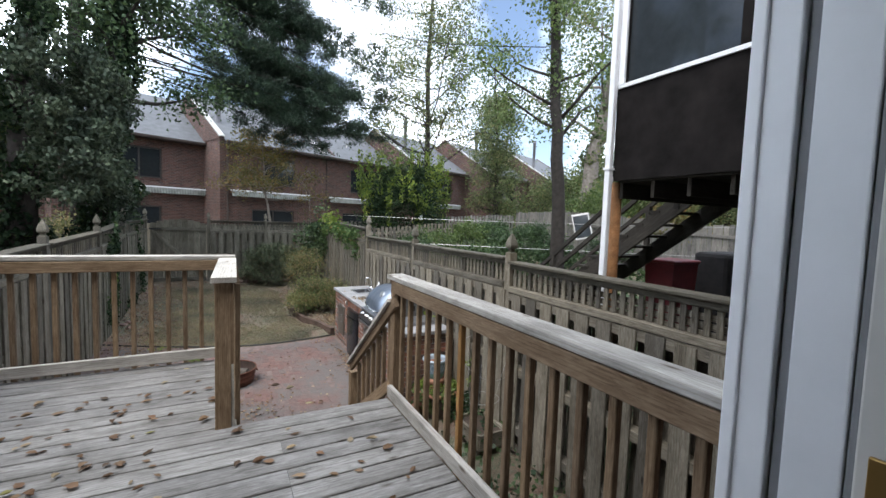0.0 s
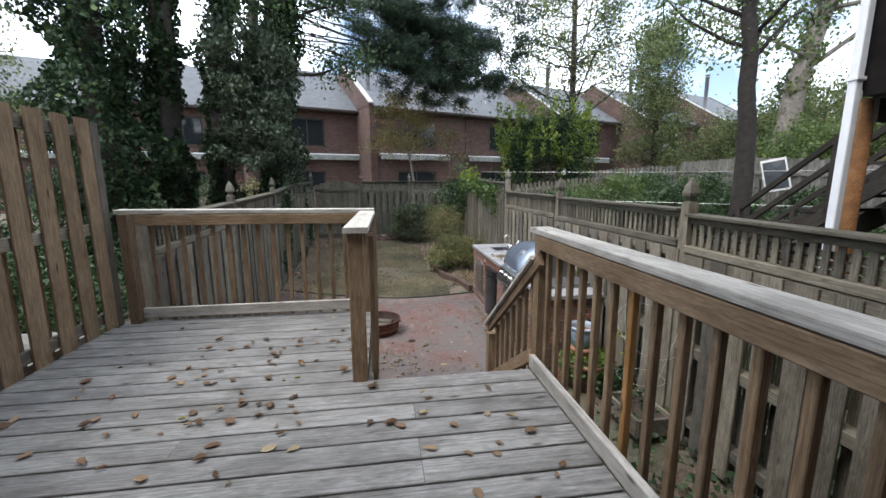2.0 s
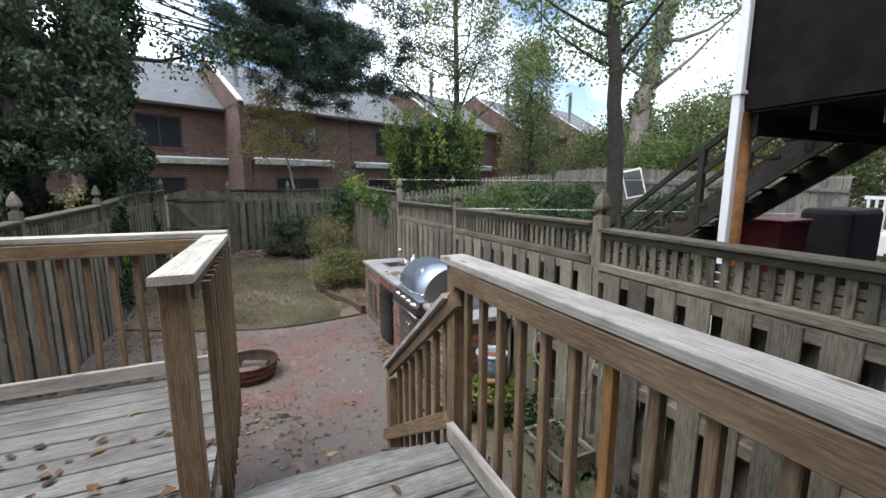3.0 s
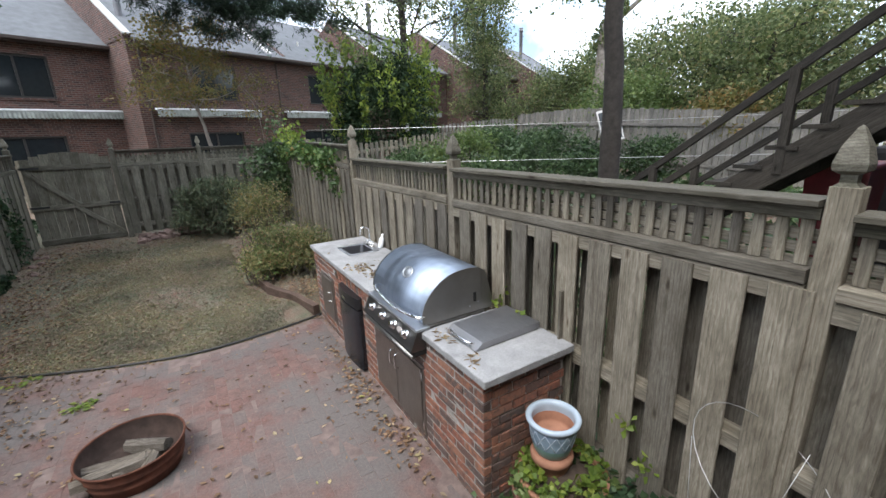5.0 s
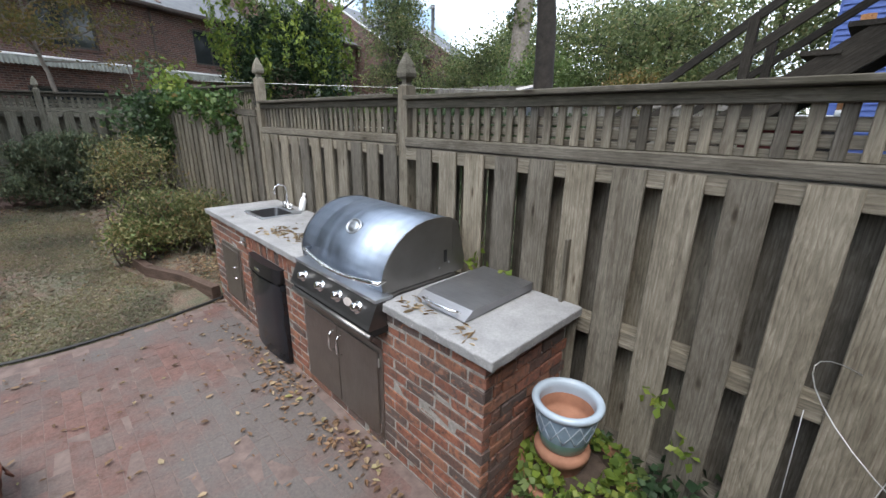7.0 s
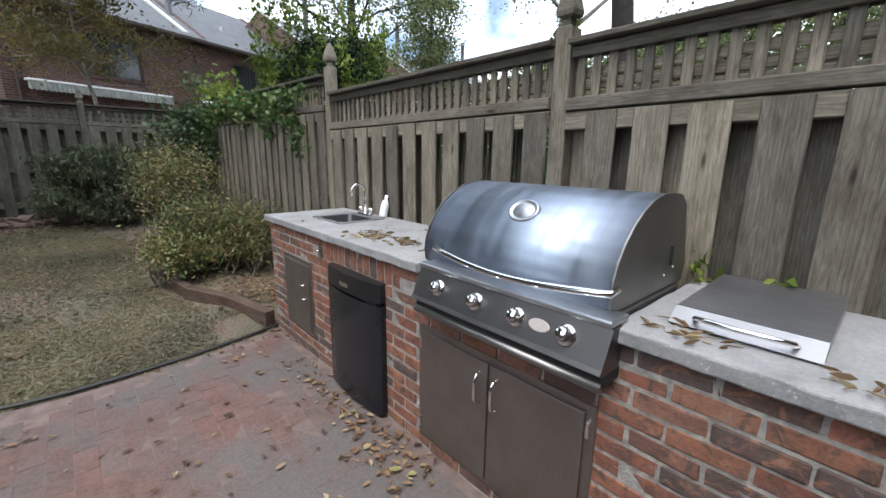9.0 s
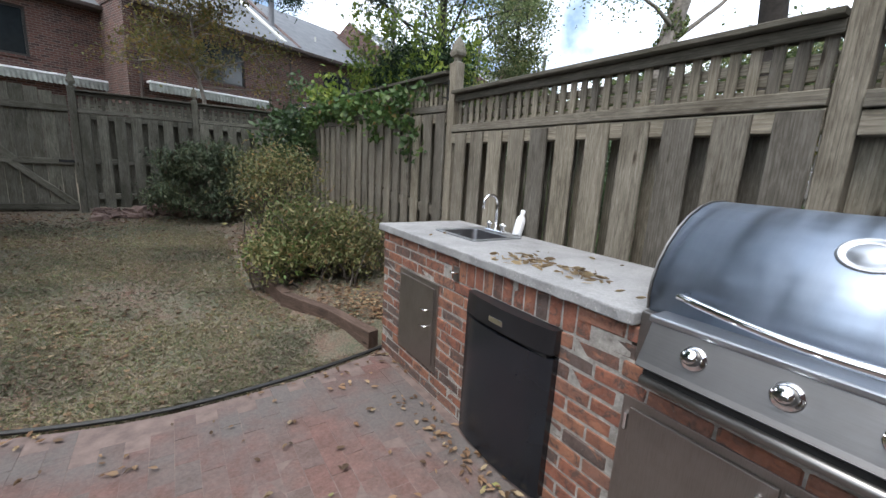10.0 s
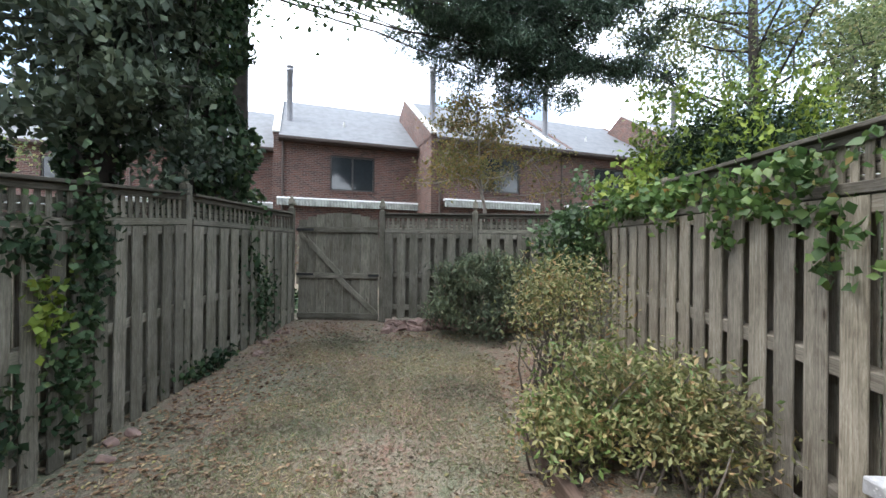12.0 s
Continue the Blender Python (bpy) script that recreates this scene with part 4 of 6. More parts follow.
b.add(*lofted([rounded(2.17, 2.45, 7.8, 8.17, 0.045, -0.0605), rounded(2.172, 2.448, 7.802, 8.168, 0.045, -0.07), rounded(2.182, 2.438, 7.812, 8.158, 0.045, -0.2), rounded(2.189, 2.431, 7.819, 8.151, 0.04, -0.214), rounded(2.205, 2.415, 7.835, 8.135, 0.035, -0.22)], True))
part("basin", b, STEEL_BASIN, sink, "", True)
b = Build()
b.add(*lofted([[(2.31 + r * math.cos(k * math.tau / 20), 7.985 + r * math.sin(k * math.tau / 20), z) for k in range(20)] for r, z in ((0.045, -0.2195), (0.043, -0.216), (0.034, -0.2155), (0.03, -0.2185))], True))
part("drain", b, CHROME, sink, "round chrome drain")
faucet = thing("faucet", (2.49, 7.99, -0.056), "chrome gooseneck faucet with two cross handles", "faucet")
arc = [(2.49, 7.99, -0.056), (2.49, 7.99, 0.12)] + [(2.43 + 0.06 * math.cos(a), 7.99, 0.14 + 0.06 * math.sin(a)) for a in [math.pi * k / 8 for k in range(9)]] + [(2.37, 7.99, 0.11)]
part("spout", Build().tube(arc, [0.012] + [0.010] * (len(arc) - 1), 10), CHROME, faucet, "", True)
part("base", Build().box(2.465, 2.515, 7.9, 8.08, -0.056, -0.035, 0.008), CHROME, faucet)
for y in (7.92, 8.06):
    part("handle", Build().lathe([(0.016, 0), (0.013, 0.02), (0.02, 0.03), (0.022, 0.045), (0.0, 0.052)], 12, (2.49, y, -0.036)).tube([(2.49, y - 0.028, 0.0), (2.49, y + 0.028, 0.0)], [0.006, 0.006], 6), CHROME, faucet, "", True)
bottle = thing("spray_bottle", (2.56, 7.86, -0.062), "white plastic bottle leaning on the fence behind the sink", "bottle")
tilt_b = Matrix.Translation((2.57, 7.86, -0.06)) @ Euler((0, radians(14), 0)).to_matrix().to_4x4()
part("body", Build().lathe([(0.0, 0), (0.03, 0), (0.033, 0.01), (0.033, 0.1), (0.026, 0.125), (0.014, 0.14), (0.014, 0.15), (0, 0.15)], 20), WHITE_PAINT, bottle, "", True, m=tilt_b)
part("cap", Build().lathe([(0.016, 0.148), (0.015, 0.175), (0.0, 0.178)], 16), WHITE_PAINT, bottle, "", True, m=tilt_b)
opener = thing("bottle_opener", (1.92, 7.625, -0.2), "small steel bottle opener screwed to the bricks", "opener")
part("plate", Build().box(1.912, 1.925, 7.6, 7.65, -0.245, -0.165, 0.004), STEEL_DULL, opener)
part("lip", Build().tube([(1.912, 7.605, -0.2), (1.885, 7.61, -0.195), (1.88, 7.625, -0.193), (1.885, 7.64, -0.195), (1.912, 7.645, -0.2)], [0.006] * 5, 8), CHROME, opener, "", True)

# ---- pots, fire pit, cage, planter ----
GLAZE = plain("blue_glaze", (0.22, 0.30, 0.37), 0.22, 0, 0.18, 14)
GLAZE_RIM = plain("pale_blue_glaze", (0.36, 0.43, 0.50), 0.2, 0, 0.1, 10)
GLAZE_GREEN = plain("green_glaze", (0.12, 0.22, 0.19), 0.3, 0, 0.2, 10)
CLAY = plain("terracotta", (0.30, 0.145, 0.09), 0.85, 0, 0.2, 12, 0.2)
POT_DARK = plain("dark_pot", (0.07, 0.05, 0.042), 0.7, 0, 0.3, 8)
SOIL = plain("potting_soil", (0.055, 0.038, 0.028), 0.95, 0, 0.35, 30, 0.8)
big_pot = thing("flower_pot", (2.33, 4.62, -1.06), "large brown clay pot overgrown with ivy", "pot")
c = (2.33, 4.67, -1.08)
part("body", Build().lathe([(0, 0), (0.17, 0), (0.2, 0.1), (0.245, 0.3), (0.235, 0.3), (0.2, 0.28), (0, 0.27)], 32, c), POT_DARK, big_pot, "", True)
part("rim", Build().lathe([(0.245, 0.29), (0.27, 0.295), (0.275, 0.335), (0.255, 0.342), (0.236, 0.335), (0.235, 0.29)], 32, c), CLAY, big_pot, "terracotta rim", True)
part("soil", Build().lathe([(0.236, 0.30), (0.15, 0.335), (0, 0.34)], 24, c), SOIL, big_pot)
part("inner_pot", Build().lathe([(0.10, 0.33), (0.112, 0.40), (0.128, 0.405), (0.132, 0.438), (0.12, 0.455), (0, 0.455)], 28, (2.31, 4.742, c[2])), CLAY, big_pot, "smaller terracotta pot set inside", True)
blue_pot = thing("glazed_pot", (2.31, 4.742, -0.625), "blue glazed pot with lattice relief, empty but for soil", "pot")
c = (2.31, 4.742, -0.625)
part("foot", Build().lathe([(0.0, 0.0), (0.0945, 0.0), (0.108, 0.0168), (0.1215, 0.063), (0.1233, 0.0756)], 36, c), GLAZE_GREEN, blue_pot, "green glazed foot band", True)
part("body", Build().lathe([(0.1224, 0.0739), (0.135, 0.1344), (0.1458, 0.1974), (0.1422, 0.2184)], 36, c), GLAZE, blue_pot, "", True)
part("rim", Build().lathe([(0.1422, 0.2142), (0.1602, 0.2201), (0.1656, 0.2394), (0.1584, 0.2503), (0.1395, 0.2503), (0.1278, 0.2394), (0.126, 0.2184), (0.126, 0.168)], 40, c), GLAZE_RIM, blue_pot, "pale blue rolled rim", True)
part("inside", Build().lathe([(0.126, 0.1848), (0.117, 0.1344), (0.1152, 0.1092), (0.0, 0.105)], 32, c), CLAY, blue_pot, "bare orange clay inside", True)
b = Build()
for k in range(14):
    for s in (1, -1):
        pts = []
        for i in range(5):
            t = i / 4
            a = 2 * math.pi * (k + s * t) / 14
            r = 0.1255 + 0.021 * t
            pts.append((c[0] + r * math.cos(a), c[1] + r * math.sin(a), c[2] + 0.084 + 0.118 * t))
        b.tube(pts, [0.0035] * 5, 5)
part("relief", b, GLAZE_RIM, blue_pot, "raised diamond lattice", True)
for k in range(3):
    solo("loose_brick", Build().box(-0.1, 0.1, -0.047, 0.047, -0.03, 0.03, 0.005), FACE, "old red brick lying beside the pot", "brick", "bricks by the pot", m=pose(2.06 + 0.02 * k, 4.76, -1.028 + 0.06 * k, 0, 0, 25 + 20 * k))

RUST = plain("rusty_steel", (0.12, 0.047, 0.029), 0.8, 0.35, 0.5, 10, 0.4)
# Much darker rust colour for the tub's inside.
RUST_IN = plain("rust_inside", (0.045, 0.028, 0.022), 0.9, 0.2, 0.5, 10, 0.4)
pit = thing("fire_pit", (0.0, 6.66, -1.05), "rusty round steel tub used as a fire pit, with split logs", "fire pit")
c = (0.0, 6.66, -1.052)
part("wall", Build().lathe([(0, 0.0), (0.29, 0), (0.305, 0.06), (0.311, 0.064), (0.311, 0.08), (0.308, 0.084), (0.318, 0.125), (0.324, 0.129), (0.324, 0.141), (0.321, 0.145), (0.335, 0.205)], 48, c), RUST, pit, "", True)
part("rim", Build().lathe([(0.334, 0.2), (0.342, 0.205), (0.342, 0.214), (0.334, 0.218), (0.327, 0.212), (0.327, 0.204)], 48, c), RUST, pit, "", True)
part("inside", Build().lathe([(0.328, 0.208), (0.30, 0.05), (0.28, 0.045), (0, 0.05)], 48, c), RUST_IN, pit, "darker rusty inside", True)
for a in (200, 20):
    ca, sa = math.cos(radians(a)), math.sin(radians(a))
    mid = Vector((c[0] + 0.338 * ca, c[1] + 0.338 * sa, c[2] + 0.15))
    t = Vector((-sa, ca, 0))
    o = Vector((ca, sa, 0))
    part("handle", Build().tube([mid - t * 0.06, mid - t * 0.06 + o * 0.02 - Vector((0, 0, 0.04)), mid + t * 0.06 + o * 0.02 - Vector((0, 0, 0.04)), mid + t * 0.06], [0.006] * 4, 6), RUST, pit, "", True)
WOOD_LOG = wood("split_log", (0.05, 0.043, 0.036), (0.16, 0.14, 0.118), (0.29, 0.265, 0.235))
for x, y, rz, ln, zz, ry in ((-0.14, 6.55, 12, 0.42, -0.93, 4), (-0.12, 6.66, -8, 0.4, -0.96, 0), (0.08, 6.72, -40, 0.36, -0.92, -8), (0.0, 6.6, 30, 0.3, -0.96, 0), (0.1, 6.56, 75, 0.3, -0.96, 0)):
    b = Build()
    secs = [(-ln / 2, 0.9), (-ln / 4, 1.05), (0.0, 0.95), (ln / 4, 1.05), (ln / 2, 0.92)]
    ring = [(-0.055, -0.03), (0.0, -0.045), (0.05, -0.03), (0.045, 0.01), (0.0, 0.042), (-0.04, 0.02)]
    vv = [(s, u * k + random.uniform(-0.004, 0.004), w * k + random.uniform(-0.004, 0.004)) for s, k in secs for u, w in ring]
    ff = [(i * 6 + j, i * 6 + (j + 1) % 6, (i + 1) * 6 + (j + 1) % 6, (i + 1) * 6 + j) for i in range(4) for j in range(6)] + [tuple(range(6))[::-1], tuple(range(24, 30))]
    b.add(vv, ff)
    solo("firewood_log", b, WOOD_LOG, "grey split firewood log lying in the rusty tub", "log", "logs in the fire pit", m=pose(x, y, zz, 0, ry, rz))

WIRE = plain("galvanised_wire", (0.45, 0.45, 0.44), 0.4, 0.7, 0.1)
cage = thing("tomato_cage", (2.42, 3.8, -1.0), "leaning galvanised wire tomato cage beside the fence", "plant cage")
axis_p, axis_q = Vector((2.40, 3.86, -0.95)), Vector((2.40, 3.74, -0.03))
ax = (axis_q - axis_p).normalized()
e1 = Vector((0.1, 1, 0.35)).normalized()
e1 = (e1 - ax * e1.dot(ax)).normalized()
e2 = ax.cross(e1)
for t, r in ((0.0, 0.13), (0.45, 0.2), (0.97, 0.27)):
    cc = axis_p.lerp(axis_q, t)
    lean = 0.5 if t > 0.9 else -0.2
    ring = [cc + r * (math.cos(a) * (e1 + ax * lean) + math.sin(a) * e2) for a in [2 * math.pi * k / 28 for k in range(29)]]
    part("ring", Build().tube(ring, [0.0019] * 29, 5), WIRE, cage, "", True)
for k in range(3):
    a = 2 * math.pi * k / 3 + 0.4
    part("leg", Build().tube([axis_p - ax * 0.1 + 0.07 * (math.cos(a) * e1 + math.sin(a) * e2), axis_q + 0.26 * (math.cos(a) * e1 + math.sin(a) * e2)], [0.0017] * 2, 5), WIRE, cage, "", True)

planter = thing("raised_planter", (2.5, 3.95, -1.0), "low weathered wooden planter box with bare soil", "planter")
for p, q in (((2.28, 3.62, -0.93), (2.28, 4.1, -0.93)), ((2.28, 4.1, -0.93), (2.62, 4.1, -0.93)), ((2.62, 3.62, -0.93), (2.62, 4.1, -0.93)), ((2.28, 3.62, -0.93), (2.62, 3.62, -0.93))):
    beam("side_board", p, q, 0.03, 0.17, WOOD_FENCE, planter)
part("soil", Build().box(2.29, 2.61, 3.63, 4.09, -1.05, -0.88), SOIL, planter)

# ---- garden bed edging ----
STONE = plain("edging_stone", (0.20, 0.135, 0.115), 0.9, 0, 0.45, 10, 0.8)
bed = thing("bed_edging", (1.6, 9.5, -1.05), "red-brown timber edging along the planting bed", "edging")
beam("timber", (1.88, 8.63, -1.0), (1.74, 9.2, -0.99), 0.09, 0.15, WOOD_BED, bed)
beam("timber", (1.75, 9.18, -0.985), (1.47, 9.80, -0.975), 0.09, 0.14, WOOD_BED, bed)
beam("timber", (1.48, 9.78, -0.97), (1.3, 10.9, -0.92), 0.09, 0.14, WOOD_BED, bed)
stones = thing("stone_edging", (0.7, 13.6, -0.75), "row of broken brown stones edging the back bed", "stones")
for i in range(40):
    t = (i % 20) / 19
    x = -0.35 + 2.2 * t + random.uniform(-0.05, 0.05)
    y = 13.6 + 0.30 * math.sin(math.pi * t) - 0.12 * t + random.uniform(-0.07, 0.07) + (0.14 if i >= 20 else 0)
    u0, v0, w0 = random.uniform(0.07, 0.14), random.uniform(0.05, 0.1), random.uniform(0.025, 0.045)
    b = Build().box(-u0, u0, -v0, v0, -w0, w0, 0.014)
    b.v = [(u + random.uniform(-0.016, 0.016), v + random.uniform(-0.016, 0.016), w + random.uniform(-0.01, 0.01)) for u, v, w in b.v]
    part("stone", b, STONE, stones, m=pose(x, y, ground_z(x, y) + (0.035 if i < 20 else 0.09), random.uniform(-25, 25), random.uniform(-22, 22), random.uniform(0, 180)))
for i in range(9):
    x, y = -1.85 + random.uniform(-0.12, 0.12), 9.8 + 3.6 * random.random()
    b = Build().box(-0.06, 0.06, -0.04, 0.04, -0.03, 0.03, 0.014)
    part("stone", b, STONE, stones, m=pose(x, y, ground_z(x, y) + 0.005, random.uniform(-25, 25), random.uniform(-25, 25), random.uniform(0, 180)))


# ---- own house and its door ----
def house_brick(name):
    m, n, l, bs = nodes_of(name)
    tc = n.new("ShaderNodeTexCoord")
    sp = n.new("ShaderNodeSeparateXYZ")
    l.new(tc.outputs["Object"], sp.inputs[0])
    add = n.new("ShaderNodeMath")
    l.new(sp.outputs[0], add.inputs[0])
    l.new(sp.outputs[1], add.inputs[1])
    cb = n.new("ShaderNodeCombineXYZ")
    l.new(add.outputs[0], cb.inputs[0])
    l.new(sp.outputs[2], cb.inputs[1])
    br = n.new("ShaderNodeTexBrick")
    br.inputs["Scale"].default_value = 1.0
    for k, v in (("Brick Width", 0.215), ("Row Height", 0.075), ("Mortar Size", 0.009), ("Bias", -0.1)):
        br.inputs[k].default_value = v
    br.inputs["Color1"].default_value, br.inputs["Color2"].default_value, br.inputs["Mortar"].default_value = (0.105, 0.047, 0.036, 1), (0.038, 0.023, 0.021, 1), (0.15, 0.122, 0.108, 1)
    l.new(cb.outputs[0], br.inputs["Vector"])
    st = ramp_of(n, l, noise_of(n, l, tc.outputs["Object"], 0.8, 6, 0.65), [(0.35, (0.7, 0.68, 0.68)), (0.65, (1.15, 1.12, 1.1))])
    l.new(mix_of(n, l, 0.8, br.outputs["Color"], st, "MULTIPLY"), bs.inputs["Base Color"])
    bs.inputs["Roughness"].default_value = 0.9
    bump_of(n, l, br.outputs["Fac"], -0.6, 0.006, bs)
    return m


HOUSE_BRICK = house_brick("house_brick")
PLASTER = plain("plaster", (0.62, 0.6, 0.56), 0.8, 0, 0.05, 4)
b = cells(-12, 16, -1.2, 6.2, 0.3, 0.5, [(-0.26, 0.735, 0.0, 2.06)])
solo("wall_house", b, HOUSE_BRICK, "brick back wall of the house with the deck door", "wall", kind="structure")
b = Build().box(-3.2, 3.2, -3.2, -3.0, -0.2, 2.7).box(-3.2, -3.0, -3.0, 0.298, -0.2, 2.7).box(3.0, 3.2, -3.0, 0.298, -0.2, 2.7)
solo("wall_interior", b, PLASTER, "plain off-white plastered room walls", "wall", kind="structure")
solo("floor_interior", Build().box(-3.0, 3.0, -3.0, 0.298, -0.2, 0.0), wood("floor_wood", (0.12, 0.07, 0.04), (0.2, 0.12, 0.07), (0.28, 0.18, 0.1)), "brown wooden room floor", "floor", kind="structure")
solo("ceiling_interior", Build().box(-3.0, 3.0, -3.0, 0.298, 2.5, 2.7), PLASTER, "plain white ceiling", "ceiling", kind="structure")
door = thing("door_1", (0.25, 0.4, 0), "white painted door frame of the open deck door", "door", kind="structure")
WEATHER = plain("grey_weatherstrip", (0.22, 0.22, 0.23), 0.7)
for s, x in ((1, 0.735), (-1, -0.26)):
    def bx(a, c, y0, y1):
        u, v = sorted((x - s * a, x - s * c))
        return Build().box(u, v, y0, y1, 0.0, 2.06, 0.003)
    part("outer_casing", bx(-0.06, 0.022, 0.502, 0.552), WHITE_PAINT, door)
    part("bead", bx(0.0, 0.03, 0.545, 0.566), WHITE_PAINT, door)
    part("jamb", bx(0.0, 0.015, 0.415, 0.485), WHITE_PAINT, door)
    part("weatherstrip", bx(0.0, 0.008, 0.486, 0.5), WEATHER, door)
    part("weatherstrip", bx(0.0, 0.012, 0.402, 0.413), WEATHER, door)
    part("inner_stop", bx(0.0, 0.03, 0.30, 0.40), PLASTER, door, "beige inner door stop")
part("head_casing", Build().box(-0.33, 0.80, 0.502, 0.552, 2.05, 2.14, 0.003), WHITE_PAINT, door)
part("sill", Build().box(-0.255, 0.73, 0.3, 0.53, 0.001, 0.02, 0.004), STEEL_DULL, door)
part("strike_plate", Build().box(0.696, 0.704, 0.335, 0.385, 0.98, 1.09, 0.002), plain("old_brass", (0.35, 0.22, 0.08), 0.35, 1.0), door, "brass latch plate")


# ---- row of brick houses behind ----
ROOF = plain("slate_shingle", (0.098, 0.104, 0.113), 0.75, 0, 0.22, 3, 0.3)
FASCIA = plain("brown_fascia", (0.045, 0.03, 0.025), 0.6)
FRAME_DARK = plain("dark_window_frame", (0.03, 0.027, 0.025), 0.5)
AWNING = plain("awning_fabric", (0.27, 0.285, 0.27), 0.8, 0, 0.35, 4)
GLASS = plain("dark_window_glass", (0.02, 0.024, 0.028), 0.06)
PIPE = plain("flue_pipe", (0.2, 0.2, 0.215), 0.5, 0.4)
SHED = plain("pale_door_panel", (0.42, 0.42, 0.4), 0.7)


def row_house(x0, y0, lift=0.0):
    hs = thing("row_house", (x0, y0, -0.6), "two-storey brown brick row house with grey shingle roof", "house", "row of brick houses")
    m = Matrix.Translation((x0, y0, lift)) @ Matrix.Rotation(radians(21.8), 4, "Z")
    w, dpt = 6.72, 9.0
    up, low = (2.2, 4.05, 3.0, 4.48), (1.6, 4.0, -0.5, 1.65)
    b = cells(0, w, -1.2, 5.1, 0, 0.25, [up, low])
    for s in ((0, 0.25, 0.25, dpt), (w - 0.25, w, 0.25, dpt), (0.25, w - 0.25, dpt - 0.25, dpt)):
        part("wall", Build().box(*s, -1.2, 5.1), HOUSE_BRICK, hs, m=m)
    wall = part("wall", b, HOUSE_BRICK, hs, m=m)
    for x in (-0.03, w - 0.22):
        g = Build()
        v = [(x, 0.0, 5.1), (x, dpt, 5.1), (x, dpt / 2, 8.06), (x, -0.0, 5.22), (x + 0.24, 0, 5.1), (x + 0.24, dpt, 5.1), (x + 0.24, dpt / 2, 8.06), (x + 0.24, 0, 5.22)]
        g.add(v, [(0, 1, 2, 3), (4, 7, 6, 5), (0, 3, 7, 4), (3, 2, 6, 7), (2, 1, 5, 6)])
        part("gable_wall", g, HOUSE_BRICK, hs, m=m)
    r = Build()
    sl = 2.9 / (dpt / 2)
    r.add([(0.2, -0.35, 5.1 - 0.1), (w - 0.2, -0.35, 5.0), (w - 0.2, dpt / 2, 8.0), (0.2, dpt / 2, 8.0), (0.2, dpt + 0.35, 5.0), (w - 0.2, dpt + 0.35, 5.0),
           (0.2, -0.35, 4.93), (w - 0.2, -0.35, 4.93), (w - 0.2, dpt / 2, 7.9), (0.2, dpt / 2, 7.9)], [(0, 1, 2, 3), (3, 2, 5, 4), (0, 6, 7, 1), (6, 9, 8, 7)])
    roof = part("roof", r, ROOF, hs, "grey shingle roof", m=m)
    cop = Build()
    for x in (-0.05,):
        cop.add([(x, -0.05, 5.2), (x + 0.28, -0.05, 5.2), (x + 0.28, dpt / 2, 8.06), (x, dpt / 2, 8.06), (x, -0.05, 5.27), (x + 0.28, -0.05, 5.27), (x + 0.28, dpt / 2, 8.13), (x, dpt / 2, 8.13)],
                [(0, 1, 2, 3), (4, 7, 6, 5), (0, 4, 5, 1), (1, 5, 6, 2), (3, 2, 6, 7), (0, 3, 7, 4)])
    part("coping", cop, SHED, hs, "pale coping on the party wall", m=m)
    part("gutter", Build().box(0.2, w - 0.2, -0.42, -0.35, 4.9, 5.02, 0.01), FASCIA, hs, "dark brown gutter", m=m)
    part("soffit", Build().box(0.2, w - 0.2, -0.35, 0.0, 4.86, 4.93), FASCIA, hs, m=m)
    part("downpipe", Build().tube([(0.35, -0.06, -1.0), (0.35, -0.06, 4.9)], [0.045] * 2, 8), FASCIA, hs, m=m)
    for name, (a, e, p, q) in (("window", up), ("patio_door", low)):
        fr = Build()
        t = 0.07
        for s in ((a, e, p, p + t), (a, e, q - t, q), (a, a + t, p + t, q - t), (e - t, e, p + t, q - t), ((a + e) / 2 - t / 2, (a + e) / 2 + t / 2, p + t, q - t)):
            fr.box(s[0], s[1], 0.06, 0.14, s[2], s[3])
        win = part(name, fr, FRAME_DARK, hs, "dark framed glazing", m=m)
        for u, v in ((a + t, (a + e) / 2 - t / 2), ((a + e) / 2 + t / 2, e - t)):
            part("pane", Build().box(u, v, 0.09, 0.1, p + t, q - t), GLASS, win, "dark glass", m=m)
        part("sill", Build().box(a - 0.06, e + 0.06, -0.05, 0.07, p - 0.07, p - 0.005), HOUSE_BRICK, win, m=m)
    a0, a1 = (0.15, 6.3) if x0 < -1 else (0.5, 4.9)
    aw = part("awning", Build().box(a0, a1, -0.28, -0.02, 2.54, 2.61, 0.02), WHITE_PAINT, hs, "retracted white awning", m=m)
    k = int((a1 - a0) / 0.12)
    v = Build()
    u = [a0 + (a1 - a0) * i / (2 * k) for i in range(2 * k + 1)]
    v.add([(x, -0.27, 2.55) for x in u] + [(x, -0.25 - 0.04 * (i % 2), 2.30 - 0.04 * (i % 2)) for i, x in enumerate(u)], [(i, i + 1, i + 2 + 2 * k, i + 1 + 2 * k) for i in range(2 * k)])
    part("valance", v, AWNING, aw, "grey striped fabric valance", m=m)
    fl = part("flue", Build().lathe([(0.13, 6.0), (0.13, 8.35), (0.16, 8.36), (0.16, 8.44), (0.11, 8.45), (0.11, 8.52), (0.17, 8.53), (0.17, 8.58), (0, 8.6)], 16, (0.55, 1.6, 0)), PIPE, hs, "metal flue pipe", True, m=m)
    part("vent", Build().tube([(2.9, 1.5, 5.9), (2.9, 1.5, 6.35)], [0.05] * 2, 8), SHED, hs, m=m)
    return hs


